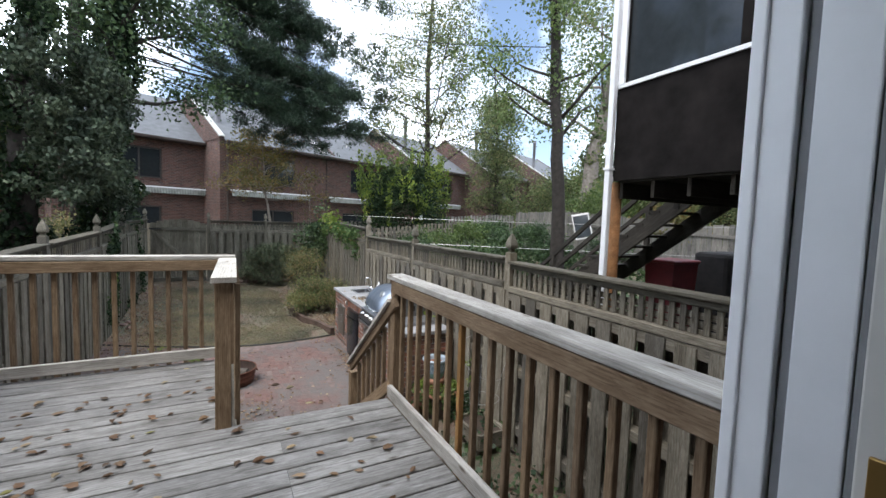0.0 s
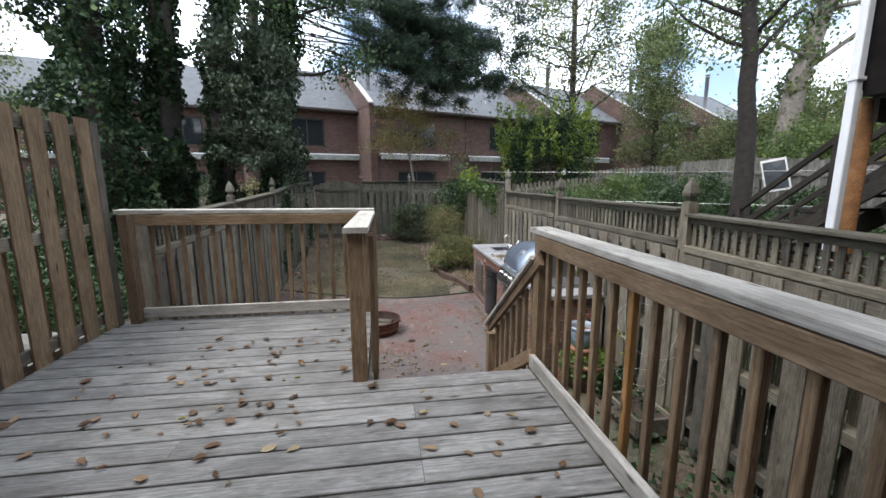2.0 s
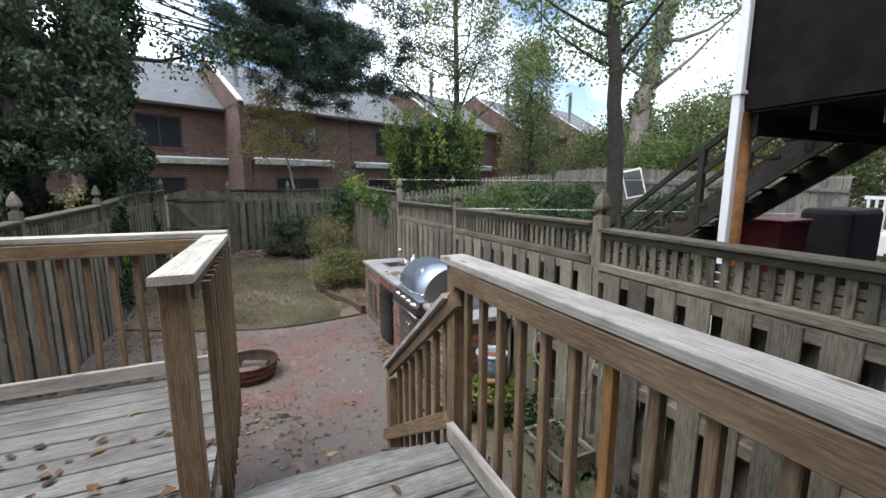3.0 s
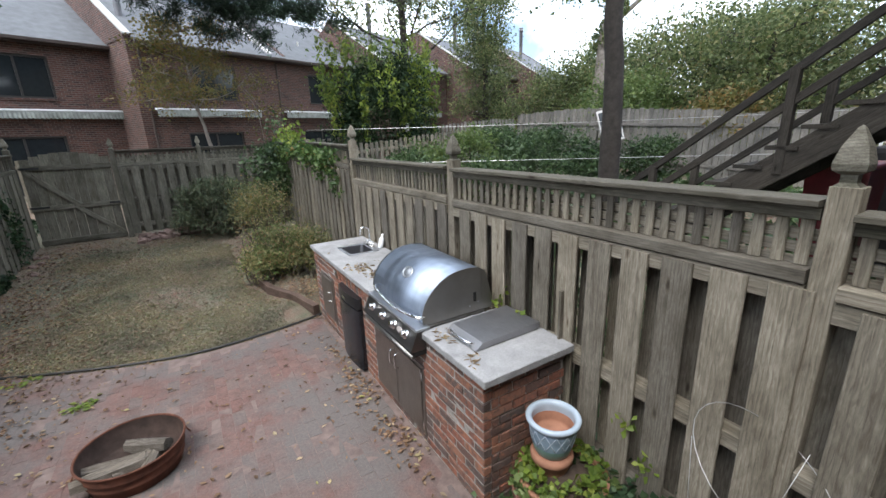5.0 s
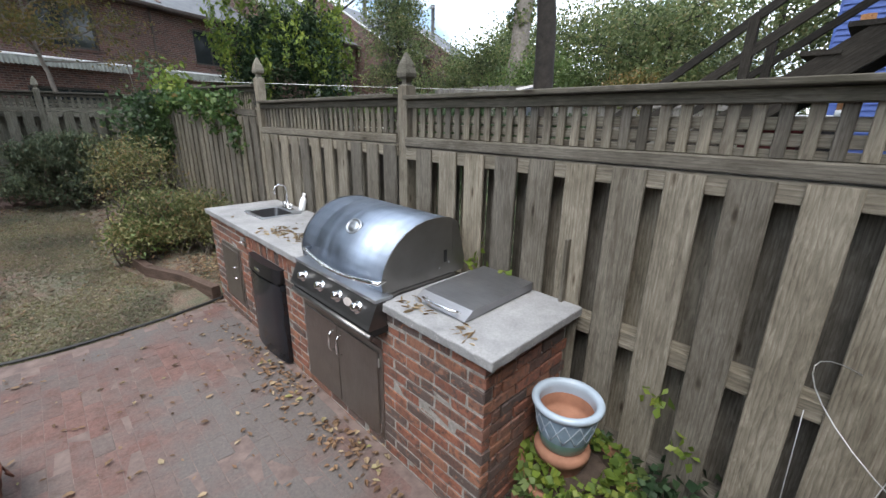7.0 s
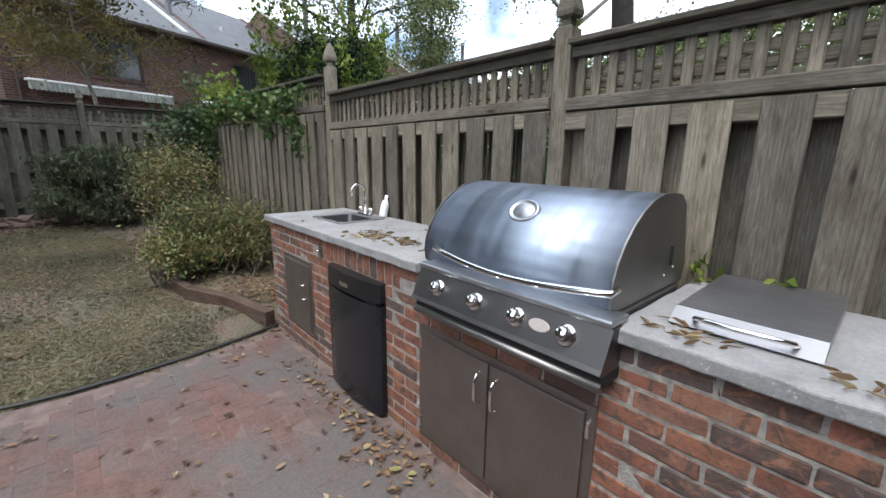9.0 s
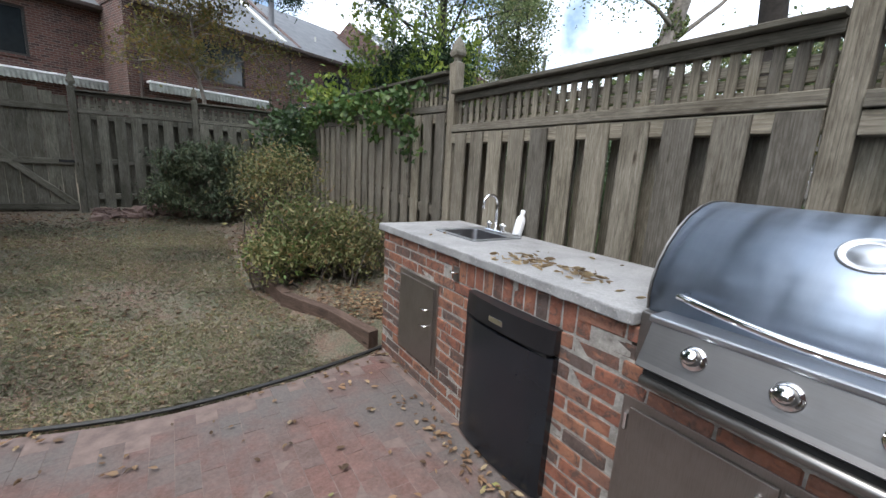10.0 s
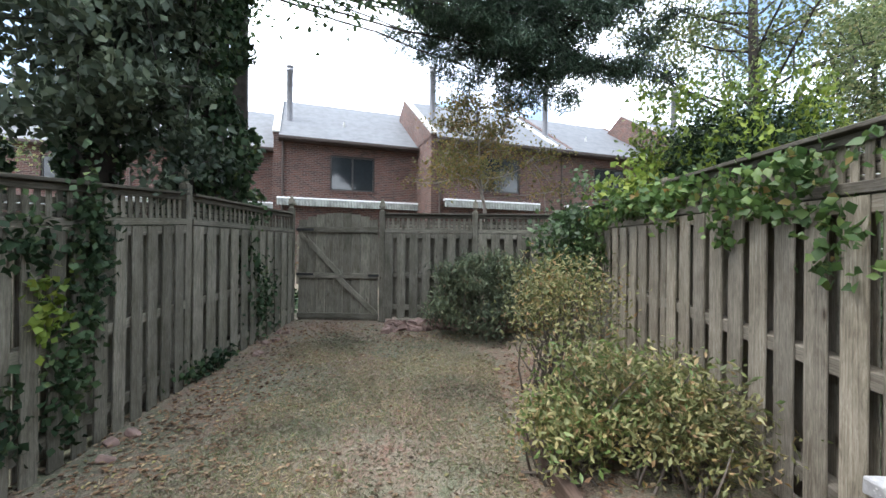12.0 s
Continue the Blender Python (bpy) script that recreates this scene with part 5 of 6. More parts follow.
for x0, y0 in ((-19.3, 23.4), (-13.0, 23.4), (-6.7, 23.41), (-0.4, 23.67), (4.97, 25.88), (11.3, 26.2), (17.5, 26.5), (23.8, 27.0)):
    row_house(x0, y0)


# ---- neighbour's porch, stairs and yard ----
DARK_SIDING = plain("dark_brown_plywood", (0.0125, 0.0105, 0.010), 0.85, 0, 0.6, 2.5, 0.1)
DARK_SIDING.node_tree.nodes["Principled BSDF"].inputs["Specular IOR Level"].default_value = 0.12
porch = thing("enclosed_porch", (5.8, 1.9, 1.9), "raised dark brown plywood porch with dark windows on posts", "porch")
px, py, pz = 3.95, 3.55, 1.9
b = cells(0.5, py, pz, 5.2, 0, 0.1, [(1.2, 2.2, 2.98, 4.7), (2.28, 3.45, 2.98, 4.7), (0.6, 1.12, 2.98, 4.7)])
b.v = [(px + y, x, z) for x, y, z in b.v]
part("side_wall", b, DARK_SIDING, porch)
b = cells(px + 0.1, 8.6, pz, 5.2, py - 0.1, py, [(px + 0.3, 6.2, 2.98, 4.7), (6.3, 8.4, 2.98, 4.7)])
part("front_wall", b, DARK_SIDING, porch)
part("floor_deck", Build().box(px + 0.05, 8.6, 0.5, py - 0.05, pz - 0.02, pz + 0.1), WOOD_NEAR_BLACK, porch)
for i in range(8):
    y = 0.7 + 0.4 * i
    beam("joist", (px + 0.1, y, pz - 0.11), (8.6, y, pz - 0.11), 0.04, 0.18, WOOD_NEAR_BLACK, porch)
part("porch_roof", Build().box(px - 0.2, 8.8, 0.5, py + 0.2, 5.2, 5.35), DARK_SIDING, porch)
part("window_sill", Build().box(px - 0.025, px + 0.0, 0.5, py, 2.94, 2.985, 0.004), WHITE_PAINT, porch, "white sill strip")
part("corner_trim", Build().box(px - 0.03, px - 0.002, py - 0.10, py - 0.02, 2.98, 5.2), WHITE_PAINT, porch, "white corner trim")
PANE = plain("porch_glass", (0.03, 0.035, 0.04), 0.04)
for y0, y1 in ((0.6, 1.12), (1.2, 2.2), (2.28, 3.45)):
    part("pane", Build().box(px + 0.04, px + 0.05, y0, y1, 2.98, 4.7), PANE, porch, "dark reflecting glass")
for x0, x1 in ((px + 0.3, 6.2), (6.3, 8.4)):
    part("pane", Build().box(x0, x1, py - 0.06, py - 0.05, 2.98, 4.7), PANE, porch, "dark reflecting glass")
downspout = thing("downspout", (px - 0.03, py + 0.0, -1), "white metal downspout at the porch corner", "downspout")
part("pipe", Build().box(px - 0.10, px - 0.032, py - 0.03, py + 0.04, -0.9, 5.2, 0.012), WHITE_PAINT, downspout)
part("elbow", Build().tube([(px - 0.06, py, 1.86), (px + 0.02, py + 0.03, 1.95), (px + 0.2, py + 0.06, 2.0)], [0.035] * 3, 8), WHITE_PAINT, downspout)
part("bracket", Build().box(px - 0.11, px - 0.02, py - 0.04, py + 0.05, 2.02, 2.05, 0.004), WHITE_PAINT, downspout)
POST_ORANGE = wood("stained_post", (0.16, 0.07, 0.03), (0.27, 0.13, 0.055), (0.4, 0.26, 0.15))
for i, (x, y) in enumerate(((4.12, 3.62), (8.3, 3.3), (8.3, 0.9))):
    t = thing("porch_post", (x, y, -0.8), "orange-brown round timber post" if i == 0 else "dark square timber post holding the porch", "post", "posts under the porch")
    if i == 0:
        part("shaft", Build().tube([(x, y, ground_z(x, y) - 0.05), (x, y, 0.6), (x, y, pz + 0.0)], [0.065, 0.063, 0.06], 12), POST_ORANGE, t, "", True)
    else:
        beam("shaft", (x, y, ground_z(x, y) - 0.05), (x, y, pz - 0.02), 0.12, 0.12, WOOD_NEAR_BLACK, t, (0, 1, 0))

ns = thing("porch_stairs", (5.1, 5.2, -0.7), "old dark wooden stairs with handrails down from the porch", "stairs")
sx0, sx1 = 5.7, 6.7
top_y, top_z, rise, run = 3.6, 2.2, 0.195, 0.26
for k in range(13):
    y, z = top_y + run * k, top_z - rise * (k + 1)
    beam("tread", (sx0 - 0.04, y + 0.13, z), (sx1 + 0.04, y + 0.13, z), 0.27, 0.04, WOOD_NEAR_BLACK, ns)
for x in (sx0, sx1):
    beam("stringer", (x, top_y - 0.05, top_z - 0.25), (x, top_y + run * 13, top_z - 0.25 - rise * 13), 0.045, 0.26, WOOD_NEAR_BLACK, ns)
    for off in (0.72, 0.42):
        beam("handrail", (x, top_y, top_z + off - 0.1), (x, top_y + run * 13.4, top_z + off - 0.1 - rise * 13.4), 0.045, 0.075, WOOD_NEAR_BLACK, ns)
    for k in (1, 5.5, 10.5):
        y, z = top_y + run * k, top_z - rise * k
        beam("rail_post", (x, y, z - 0.35), (x, y, z + 0.64), 0.08, 0.08, WOOD_NEAR_BLACK, ns, (0, 1, 0))

RED = plain("dark_red_plastic", (0.14, 0.012, 0.018), 0.5, 0, 0.2)
# Bin drawn over-tall so that its top fits the camera's view.
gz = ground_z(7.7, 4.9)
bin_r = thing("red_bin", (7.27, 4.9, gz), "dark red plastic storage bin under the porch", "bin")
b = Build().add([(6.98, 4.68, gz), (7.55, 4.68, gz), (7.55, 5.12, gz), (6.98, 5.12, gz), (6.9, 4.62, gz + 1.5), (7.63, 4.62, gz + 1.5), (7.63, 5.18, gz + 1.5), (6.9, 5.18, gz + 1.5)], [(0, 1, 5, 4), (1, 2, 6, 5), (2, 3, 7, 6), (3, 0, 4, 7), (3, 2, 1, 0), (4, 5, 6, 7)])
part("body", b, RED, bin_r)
for x in (7.05, 7.48):
    part("wheel", Build().lathe([(0, -0.03), (0.1, -0.03), (0.11, -0.015), (0.11, 0.015), (0.1, 0.03), (0, 0.03)], 16), BLACK_PLASTIC, bin_r, "", True, m=Matrix.Translation((x, 5.14, gz + 0.11)) @ Matrix.Rotation(radians(90), 4, "Y"))
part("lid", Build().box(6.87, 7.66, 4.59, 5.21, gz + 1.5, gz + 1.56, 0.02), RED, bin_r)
# Height of the cover likewise set to fit the camera's view.
gz = ground_z(8.4, 4.4)
cover = thing("covered_grill", (8.4, 4.4, gz), "object under a black cloth cover beneath the porch", "cover")
part("cloth", Build().box(8.0, 9.0, 4.3, 4.95, gz, gz + 1.62, 0.08), plain("black_cloth", (0.015, 0.014, 0.015), 0.85, 0, 0.3, 6, 0.5), cover)


pole_z = ground_z(10.0, 4.4)
pole = thing("leaning_pole", (10.0, 4.4, pole_z), "leaning reddish-brown bare timber pole with a pale band", "pole")
part("shaft", Build().tube([(10.0, 4.42, pole_z - 0.05), (10.0, 4.44, 0.6), (10.02, 4.5, 2.4)], [0.12, 0.11, 0.09], 12), POST_ORANGE, pole, "", True)
part("band", Build().tube([(10.0, 4.446, 0.95), (10.0, 4.45, 1.06)], [0.117, 0.116], 12), WHITE_PAINT, pole, "pale painted band", True)


def siding_blue():
    m, n, l, bs = nodes_of("blue_siding")
    l.new(ramp_of(n, l, noise_of(n, l, coords(n, l, (1, 1, 8)), 3, 4), [(0.3, (0.035, 0.075, 0.26)), (0.7, (0.05, 0.10, 0.33))]), bs.inputs["Base Color"])
    bs.inputs["Roughness"].default_value = 0.6
    return m


SIDING = siding_blue()
blue = thing("blue_house", (17, 4, 0), "blue clapboard house with white porch rail", "house")
for i in range(40):
    z = -0.4 + 0.13 * i
    part("clapboard", Build().extrude([(15.0, z), (15.03, z + 0.13), (15.05, z + 0.13), (15.05, z)], -2, 5.3), SIDING, blue)
b = Build().box(15.0, 22, 5.25, 5.3, -0.4, 4.8)
part("wall", b, SIDING, blue, "blue horizontal clapboards")
part("core", Build().box(15.04, 22, -2, 5.25, -0.5, 4.8), SIDING, blue)
part("roof", Build().add([(14.6, -2.3, 4.8), (14.6, 5.7, 4.8), (18.5, 5.7, 7), (18.5, -2.3, 7), (22.4, -2.3, 4.8), (22.4, 5.7, 4.8)], [(0, 1, 2, 3), (3, 2, 5, 4), (1, 5, 2), (0, 3, 4)]), ROOF, blue)
part("porch_rail", Build().box(13.4, 13.46, 4.6, 6.2, 0.95, 1.03).box(13.4, 13.46, 4.6, 6.2, 0.2, 0.26), WHITE_PAINT, blue)
rail_m = Build().box(-0.02, 0.02, -0.025, 0.025, -0.345, 0.345).mesh("picket")
rail_m.materials.append(WHITE_PAINT)
for i in range(11):
    part("picket", rail_m, WHITE_PAINT, blue, m=Matrix.Translation((13.43, 4.675 + 0.145 * i, 0.605)))
part("porch_floor", Build().box(13.3, 15.0, 4.6, 6.2, -0.4, 0.12), WHITE_PAINT, blue)


# ---- neighbours' fences ----
def plain_fence(name, label, p, q, height, board=0.14, gap=0.012, material=WOOD_GREY):
    p, q = Vector((*p, 0)), Vector((*q, 0))
    d = (q - p).normalized()
    nrm = Vector((-d.y, d.x, 0))
    ob = thing(name, tuple(p), label, "fence")
    n = int((q - p).length / (board + gap))
    step = (q - p).length / n
    for i in range(n):
        w = p + d * (step * (i + 0.5))
        z = ground_z(w.x, w.y)
        beam("board", (w.x, w.y, z - 0.02), (w.x, w.y, z + height + random.uniform(-0.03, 0.02)), board, 0.02, material, ob, tuple(nrm), jitter=0.006)
    for f in (0.2, 0.8):
        a, e = p + nrm * 0.03, q + nrm * 0.03
        beam("rail", (a.x, a.y, ground_z(a.x, a.y) + height * f), (e.x, e.y, ground_z(e.x, e.y) + height * f), 0.04, 0.09, material, ob)


plain_fence("boundary_fence", "tall grey weathered board fence across the neighbouring yard", (13.2, 6.4), (13.0, 17.0), 1.85)
plain_fence("boundary_fence", "tall grey weathered board fence behind the neighbouring yards", (13.0, 17.2), (3.2, 17.6), 1.7, 0.12, 0.05)
plain_fence("side_fence", "dark board fence between neighbouring yards", (3.0, 14.5), (9.0, 14.9), 1.55, 0.1, 0.06, WOOD_FENCE)
plain_fence("alley_fence", "low wooden fence in front of the row houses", (-8.0, 19.3), (2.6, 19.8), 1.5, 0.13, 0.03, WOOD_FENCE)

# chain-link top rails, cable, solar panel, hanging feeder
wire = thing("clothes_line", (8, 10, 1.2), "thin pale wire strung across the neighbouring yard", "wire")
part("strand", Build().tube([(3.3 + 1.0 * i, 13.6 - 0.85 * i, 1.45 - 0.05 * math.sin(math.pi * i / 9)) for i in range(10)], [0.004] * 10, 5), WIRE, wire)
part("strand", Build().tube([(5.0 + 1.0 * i, 12.4 - 0.85 * i, 0.62) for i in range(8)], [0.006] * 8, 5), WIRE, wire)
cable = thing("overhead_cable", (0, 20, 8), "thin black overhead utility cable", "cable")
part("strand", Build().tube([(3.75 + 3.45 * i / 10, 20.5 - 11.9 * i / 10, 11.0 - 5.1 * i / 10 - 0.5 * math.sin(math.pi * i / 10)) for i in range(11)], [0.012] * 11, 5), BLACK, cable)
solar = thing("solar_panel", (12.0, 11.3, 0), "small framed solar panel leaning on metal legs", "solar panel")
sm = pose(12.35, 11.95, 1.33, -13, 22, 42)
part("frame", Build().box(-0.03, 0.03, -0.33, 0.33, -0.55, 0.55, 0.01), STEEL_DULL, solar, m=sm)
part("cells", Build().box(-0.036, -0.031, -0.28, 0.28, -0.48, 0.46), PANE, solar, "dark solar cells", m=sm)
for s in (-0.35, 0.35):
    beam("leg", (12.4 - 0.6 * s, 12.03 + 0.7 * s, 1.2), (12.8 - 0.6 * s, 12.38 + 0.7 * s, ground_z(12.8, 12.3) - 0.02), 0.04, 0.04, STEEL_DULL, solar, (0, 1, 0))
    beam("front_leg", (12.12 - 0.6 * s, 11.77 + 0.7 * s, 0.72), (12.0 - 0.6 * s, 11.65 + 0.7 * s, ground_z(12.0, 11.6) - 0.02), 0.04, 0.04, STEEL_DULL, solar, (0, 1, 0))
feeder = thing("bird_feeder", (7.0, 15.6, 1.5), "small white feeder hanging from the vine-covered tree", "bird feeder")
part("bottle", Build().lathe([(0, -0.14), (0.07, -0.12), (0.09, -0.03), (0.08, 0.08), (0.03, 0.14), (0, 0.15)], 14, (7.0, 15.6, 1.5)), WHITE_PAINT, feeder, "", True)
part("hook", Build().tube([(7.0, 15.6, 1.64), (7.0, 15.6, 2.6)], [0.006] * 2, 5), BLACK, feeder)

# white bench on the next deck, seen through the privacy screen
bench = thing("white_bench", (-3.2, 3.4, -0.1), "white painted bench on the neighbouring deck", "bench")
for z in (0.5, 0.72):
    part("slat", Build().box(-3.22, -3.18, 2.6, 4.2, z - 0.06, z + 0.06, 0.004), WHITE_PAINT, bench)
part("seat", Build().box(-3.7, -3.24, 2.6, 4.2, 0.33, 0.37, 0.004), WHITE_PAINT, bench)
for y in (2.7, 4.1):
    part("leg", Build().box(-3.26, -3.19, y, y + 0.07, -0.1, 0.8, 0.004), WHITE_PAINT, bench)
solo("neighbour_deck", Build().box(-5.5, -2.5, 0.5, 4.6, -0.2, -0.1), WOOD_GREY, "grey wooden deck of the neighbouring house", "deck", kind="structure")
for x, y in ((-5.3, 4.4), (-2.7, 4.4), (-5.3, 1.0), (-2.7, 1.0)):
    solo("deck_post", Build().box(x - 0.06, x + 0.06, y - 0.06, y + 0.06, -1.2, -0.201), WOOD_GREY, "square timber post under the neighbouring deck", "post")


# ---- foliage ----
rng = np.random.default_rng(7)


def leaf_mesh(name, pts, size, material, droop=0.0, narrow=0.62, up=0.0, vary=0.35):
    """Many small folded leaves, one at each point, turned at random. droop pulls the tips down, up turns their faces to the sky."""
    pts = np.asarray(pts, float)
    n = len(pts)
    d = rng.normal(size=(n, 3))
    d[:, 2] -= droop
    d /= np.linalg.norm(d, axis=1)[:, None]
    s = rng.normal(size=(n, 3))
    s[:, 2] *= 1 - up
    d[:, 2] *= 1 - up
    s -= d * (s * d).sum(1)[:, None] / np.maximum((d * d).sum(1)[:, None], 1e-6)
    s /= np.linalg.norm(s, axis=1)[:, None]
    k = np.cross(d, s)
    ln = (size * (1 + vary * rng.uniform(-1, 1, n)))[:, None]
    base = pts - d * ln * 0.5
    tip = pts + d * ln * 0.5 - k * ln * 0.08
    mid = base + d * ln * 0.42
    w = s * ln * narrow * 0.5
    v = np.stack([base, mid + w + k * ln * 0.09, tip, mid - w + k * ln * 0.09], 1).reshape(-1, 3)
    me = bpy.data.meshes.new(name)
    me.vertices.add(4 * n)
    me.vertices.foreach_set("co", v.ravel())
    me.loops.add(6 * n)
    i = np.arange(n) * 4
    me.loops.foreach_set("vertex_index", np.stack([i, i + 1, i + 2, i, i + 2, i + 3], 1).ravel().astype(np.int32))
    me.polygons.add(2 * n)
    me.polygons.foreach_set("loop_start", (np.arange(2 * n) * 3).astype(np.int32))
    me.update(calc_edges=True)
    me.materials.append(material)
    return me


def litter_mesh(name, pts, size, material, narrow):
    """Dry leaves lying flat, each with a midrib fold, a lobed outline and curled ends."""
    v, f = [], []
    for p in pts:
        a, ln = rng.uniform(0, 2 * math.pi), size * rng.uniform(0.5, 1.25)
        w, curl, tip = ln * narrow * rng.uniform(0.6, 1.2), rng.uniform(0.02, 0.3), rng.normal() * 0.15
        c, sn = math.cos(a), math.sin(a)
        k = len(v)
        for x, y, z in ((-0.5, 0, 0.35 * curl), (-0.2, -0.46, curl), (-0.22, 0.02, 0), (-0.24, 0.5, 0.8 * curl), (0.12, -0.4, 0.9 * curl), (0.1, 0, 0), (0.16, 0.36, 1.1 * curl), (0.5, tip, 0.6 * curl)):
            u, q = x * ln, y * w
            v.append((p[0] + c * u - sn * q, p[1] + sn * u + c * q, p[2] + z * ln))
        f += [(k, k + 1, k + 2), (k, k + 2, k + 3), (k + 1, k + 4, k + 5, k + 2), (k + 2, k + 5, k + 6, k + 3), (k + 4, k + 7, k + 5), (k + 5, k + 7, k + 6)]
    me = bpy.data.meshes.new(name)
    me.from_pydata(v, [], f)
    me.materials.append(material)
    return me


def clumps_of(centres, per, spread, squash=0.75):
    c = np.asarray(centres, float)
    p = np.repeat(c, per, 0)
    o = rng.normal(size=p.shape) * spread
    o[:, 2] *= squash
    return p + o


def wander(p, q, n, amp):
    """A bent line from p to q."""
    p, q = np.asarray(p, float), np.asarray(q, float)
    t = np.linspace(0, 1, n)[:, None]
    bend = rng.normal(size=3) * amp
    return p + (q - p) * t + np.sin(math.pi * t) * bend + rng.normal(size=(n, 3)) * amp * 0.12


def tree(name, label, path, r0, r1, limbs, reach, limb_from, per, spread, leaf, material, bark=BARK, rise=0.5, droop=0.25, twigs=3, squash=0.75, ivy=None):
    base = Vector(path[0])
    ob = thing(name, tuple(base), label, "tree")
    pts = np.array(path, float)
    seg = np.linspace(0, len(pts) - 1, 14)
    line = np.stack([np.interp(seg, range(len(pts)), pts[:, k]) for k in range(3)], 1)
    line[1:-1] += rng.normal(size=(12, 3)) * r0 * 0.12
    wood_b = Build()
    rad = np.linspace(r0, r1, 14)
    rad[0] *= 1.35
    wood_b.tube([tuple(p) for p in line], list(rad), 10)
    part("trunk", wood_b, bark, ob, "", True)
    br = Build()
    centres = []
    for i in range(limbs):
        t = limb_from + (1 - limb_from) * (i + rng.uniform(0, 1)) / limbs
        f = t * 13
        a = line[int(f)] + (line[min(13, int(f) + 1)] - line[int(f)]) * (f % 1)
        ang = i * 2.4 + rng.uniform(-0.5, 0.5)
        ln = reach * (1.1 - 0.55 * (t - limb_from) / (1.001 - limb_from)) * rng.uniform(0.7, 1.15)
        e = a + np.array([math.cos(ang) * ln, math.sin(ang) * ln, ln * rise * rng.uniform(0.3, 1.3)])
        cv = wander(a, e, 6, ln * 0.08)
        rr = max(0.02, np.interp(t, [0, 1], [r0, r1]) * 0.32)
        br.tube([tuple(p) for p in cv], list(np.linspace(rr, 0.012, 6)), 6)
        for k in range(twigs):
            u = cv[rng.integers(2, 6)]
            tip = u + rng.normal(size=3) * ln * 0.22
            br.tube([tuple(u), tuple((u + tip) / 2 + rng.normal(size=3) * 0.05), tuple(tip)], [0.016, 0.011, 0.006], 4)
            centres += [tip, (u + tip) / 2]
        centres += [cv[3], cv[4], cv[5]]
    part("branchwork", br, bark, ob, "", True)
    if per:
        part("crown", leaf_mesh("crown", clumps_of(centres, per, spread, squash), leaf, material, droop), material, ob, "crown of small leaves")
    if ivy:
        n, width, size, z0, z1, mat_i = ivy
        z = rng.uniform(z0, z1, n)
        cx, cy = np.interp(z, line[:, 2], line[:, 0]), np.interp(z, line[:, 2], line[:, 1])
        a = rng.uniform(0, 2 * math.pi, n)
        lump = np.array([0.78 + 0.85 * noise.noise((math.cos(q) * 1.1 + base.x, math.sin(q) * 1.1, w * 1.3)) for q, w in zip(a, z)])
        r = width * lump * (1 - 0.35 * (z - z0) / (z1 - z0)) * rng.uniform(0.7, 1.1, n)
        part("ivy", leaf_mesh("ivy", np.stack([cx + r * np.cos(a), cy + r * np.sin(a), z], 1), size, mat_i, 0.8, 0.85), mat_i, ob, "thick dark ivy on the trunk")
    return ob


def shrub(name, label, centre, radii, n_clumps, per, spread, leaf, material, stems=14, droop=0.1, shell=0.6, narrow=0.5, second=None):
    c = np.array(centre, float)
    ob = thing(name, (c[0], c[1], ground_z(c[0], c[1])), label, "shrub")
    d = rng.normal(size=(n_clumps, 3))
    d /= np.linalg.norm(d, axis=1)[:, None]
    d[:, 2] = np.where(d[:, 2] < -0.5, -d[:, 2], d[:, 2])
    cen = c + d * np.array(radii) * (shell + (1 - shell) * rng.uniform(0, 1, (n_clumps, 1))) * rng.uniform(0.8, 1.15, (n_clumps, 1))
    b = Build()
    foot = np.array([c[0], c[1], ground_z(c[0], c[1])])
    for q in cen[:: max(1, n_clumps // max(1, stems))]:
        st = foot + np.array([*rng.normal(size=2) * 0.12, 0])
        b.tube([tuple(p) for p in wander(st, q, 5, 0.06)], list(np.linspace(0.011, 0.003, 5)), 5)
    part("stemwork", b, BARK_STEM, ob, "thin grey-brown stems")
    part("leaves", leaf_mesh("leaves", clumps_of(cen, per, spread), leaf, material, droop, narrow), material, ob, "dense small leaves")
    if second:
        m2, k2, l2 = second
        part("leaves", leaf_mesh("leaves", clumps_of(cen[::2], k2, spread * 1.2), l2, m2, droop, narrow), m2, ob, "paler leaves")
    return ob


# ivy-clad trees behind the left-hand fence
tree("ivy_tree", "old tree wrapped in dark ivy behind the fence", [(-2.75, 12.7, -0.9), (-2.65, 12.7, 1.5), (-2.4, 12.8, 5), (-2.2, 12.9, 11)], 0.27, 0.14, 18, 2.5, 0.58, 100, 0.32, 0.11, LEAF_DARK, ivy=(16000, 0.64, 0.095, -0.2, 8.5, IVY))
tree("ivy_tree", "tall tree thickly covered in dark ivy", [(-4.15, 12.6, -1.0), (-4.05, 12.6, 3), (-3.7, 12.7, 7), (-3.3, 12.9, 12)], 0.30, 0.14, 9, 2.4, 0.62, 90, 0.34, 0.11, LEAF_DARK, ivy=(13000, 0.52, 0.105, -0.9, 9, IVY))
tree("ivy_tree", "tall tree trunk thickly covered in dark ivy", [(-4.85, 11.6, -1.0), (-4.8, 11.6, 4), (-4.75, 11.7, 9), (-4.7, 11.8, 13)], 0.30, 0.15, 9, 2.4, 0.62, 90, 0.34, 0.11, LEAF_DARK, ivy=(12000, 0.47, 0.105, -0.9, 9, IVY))
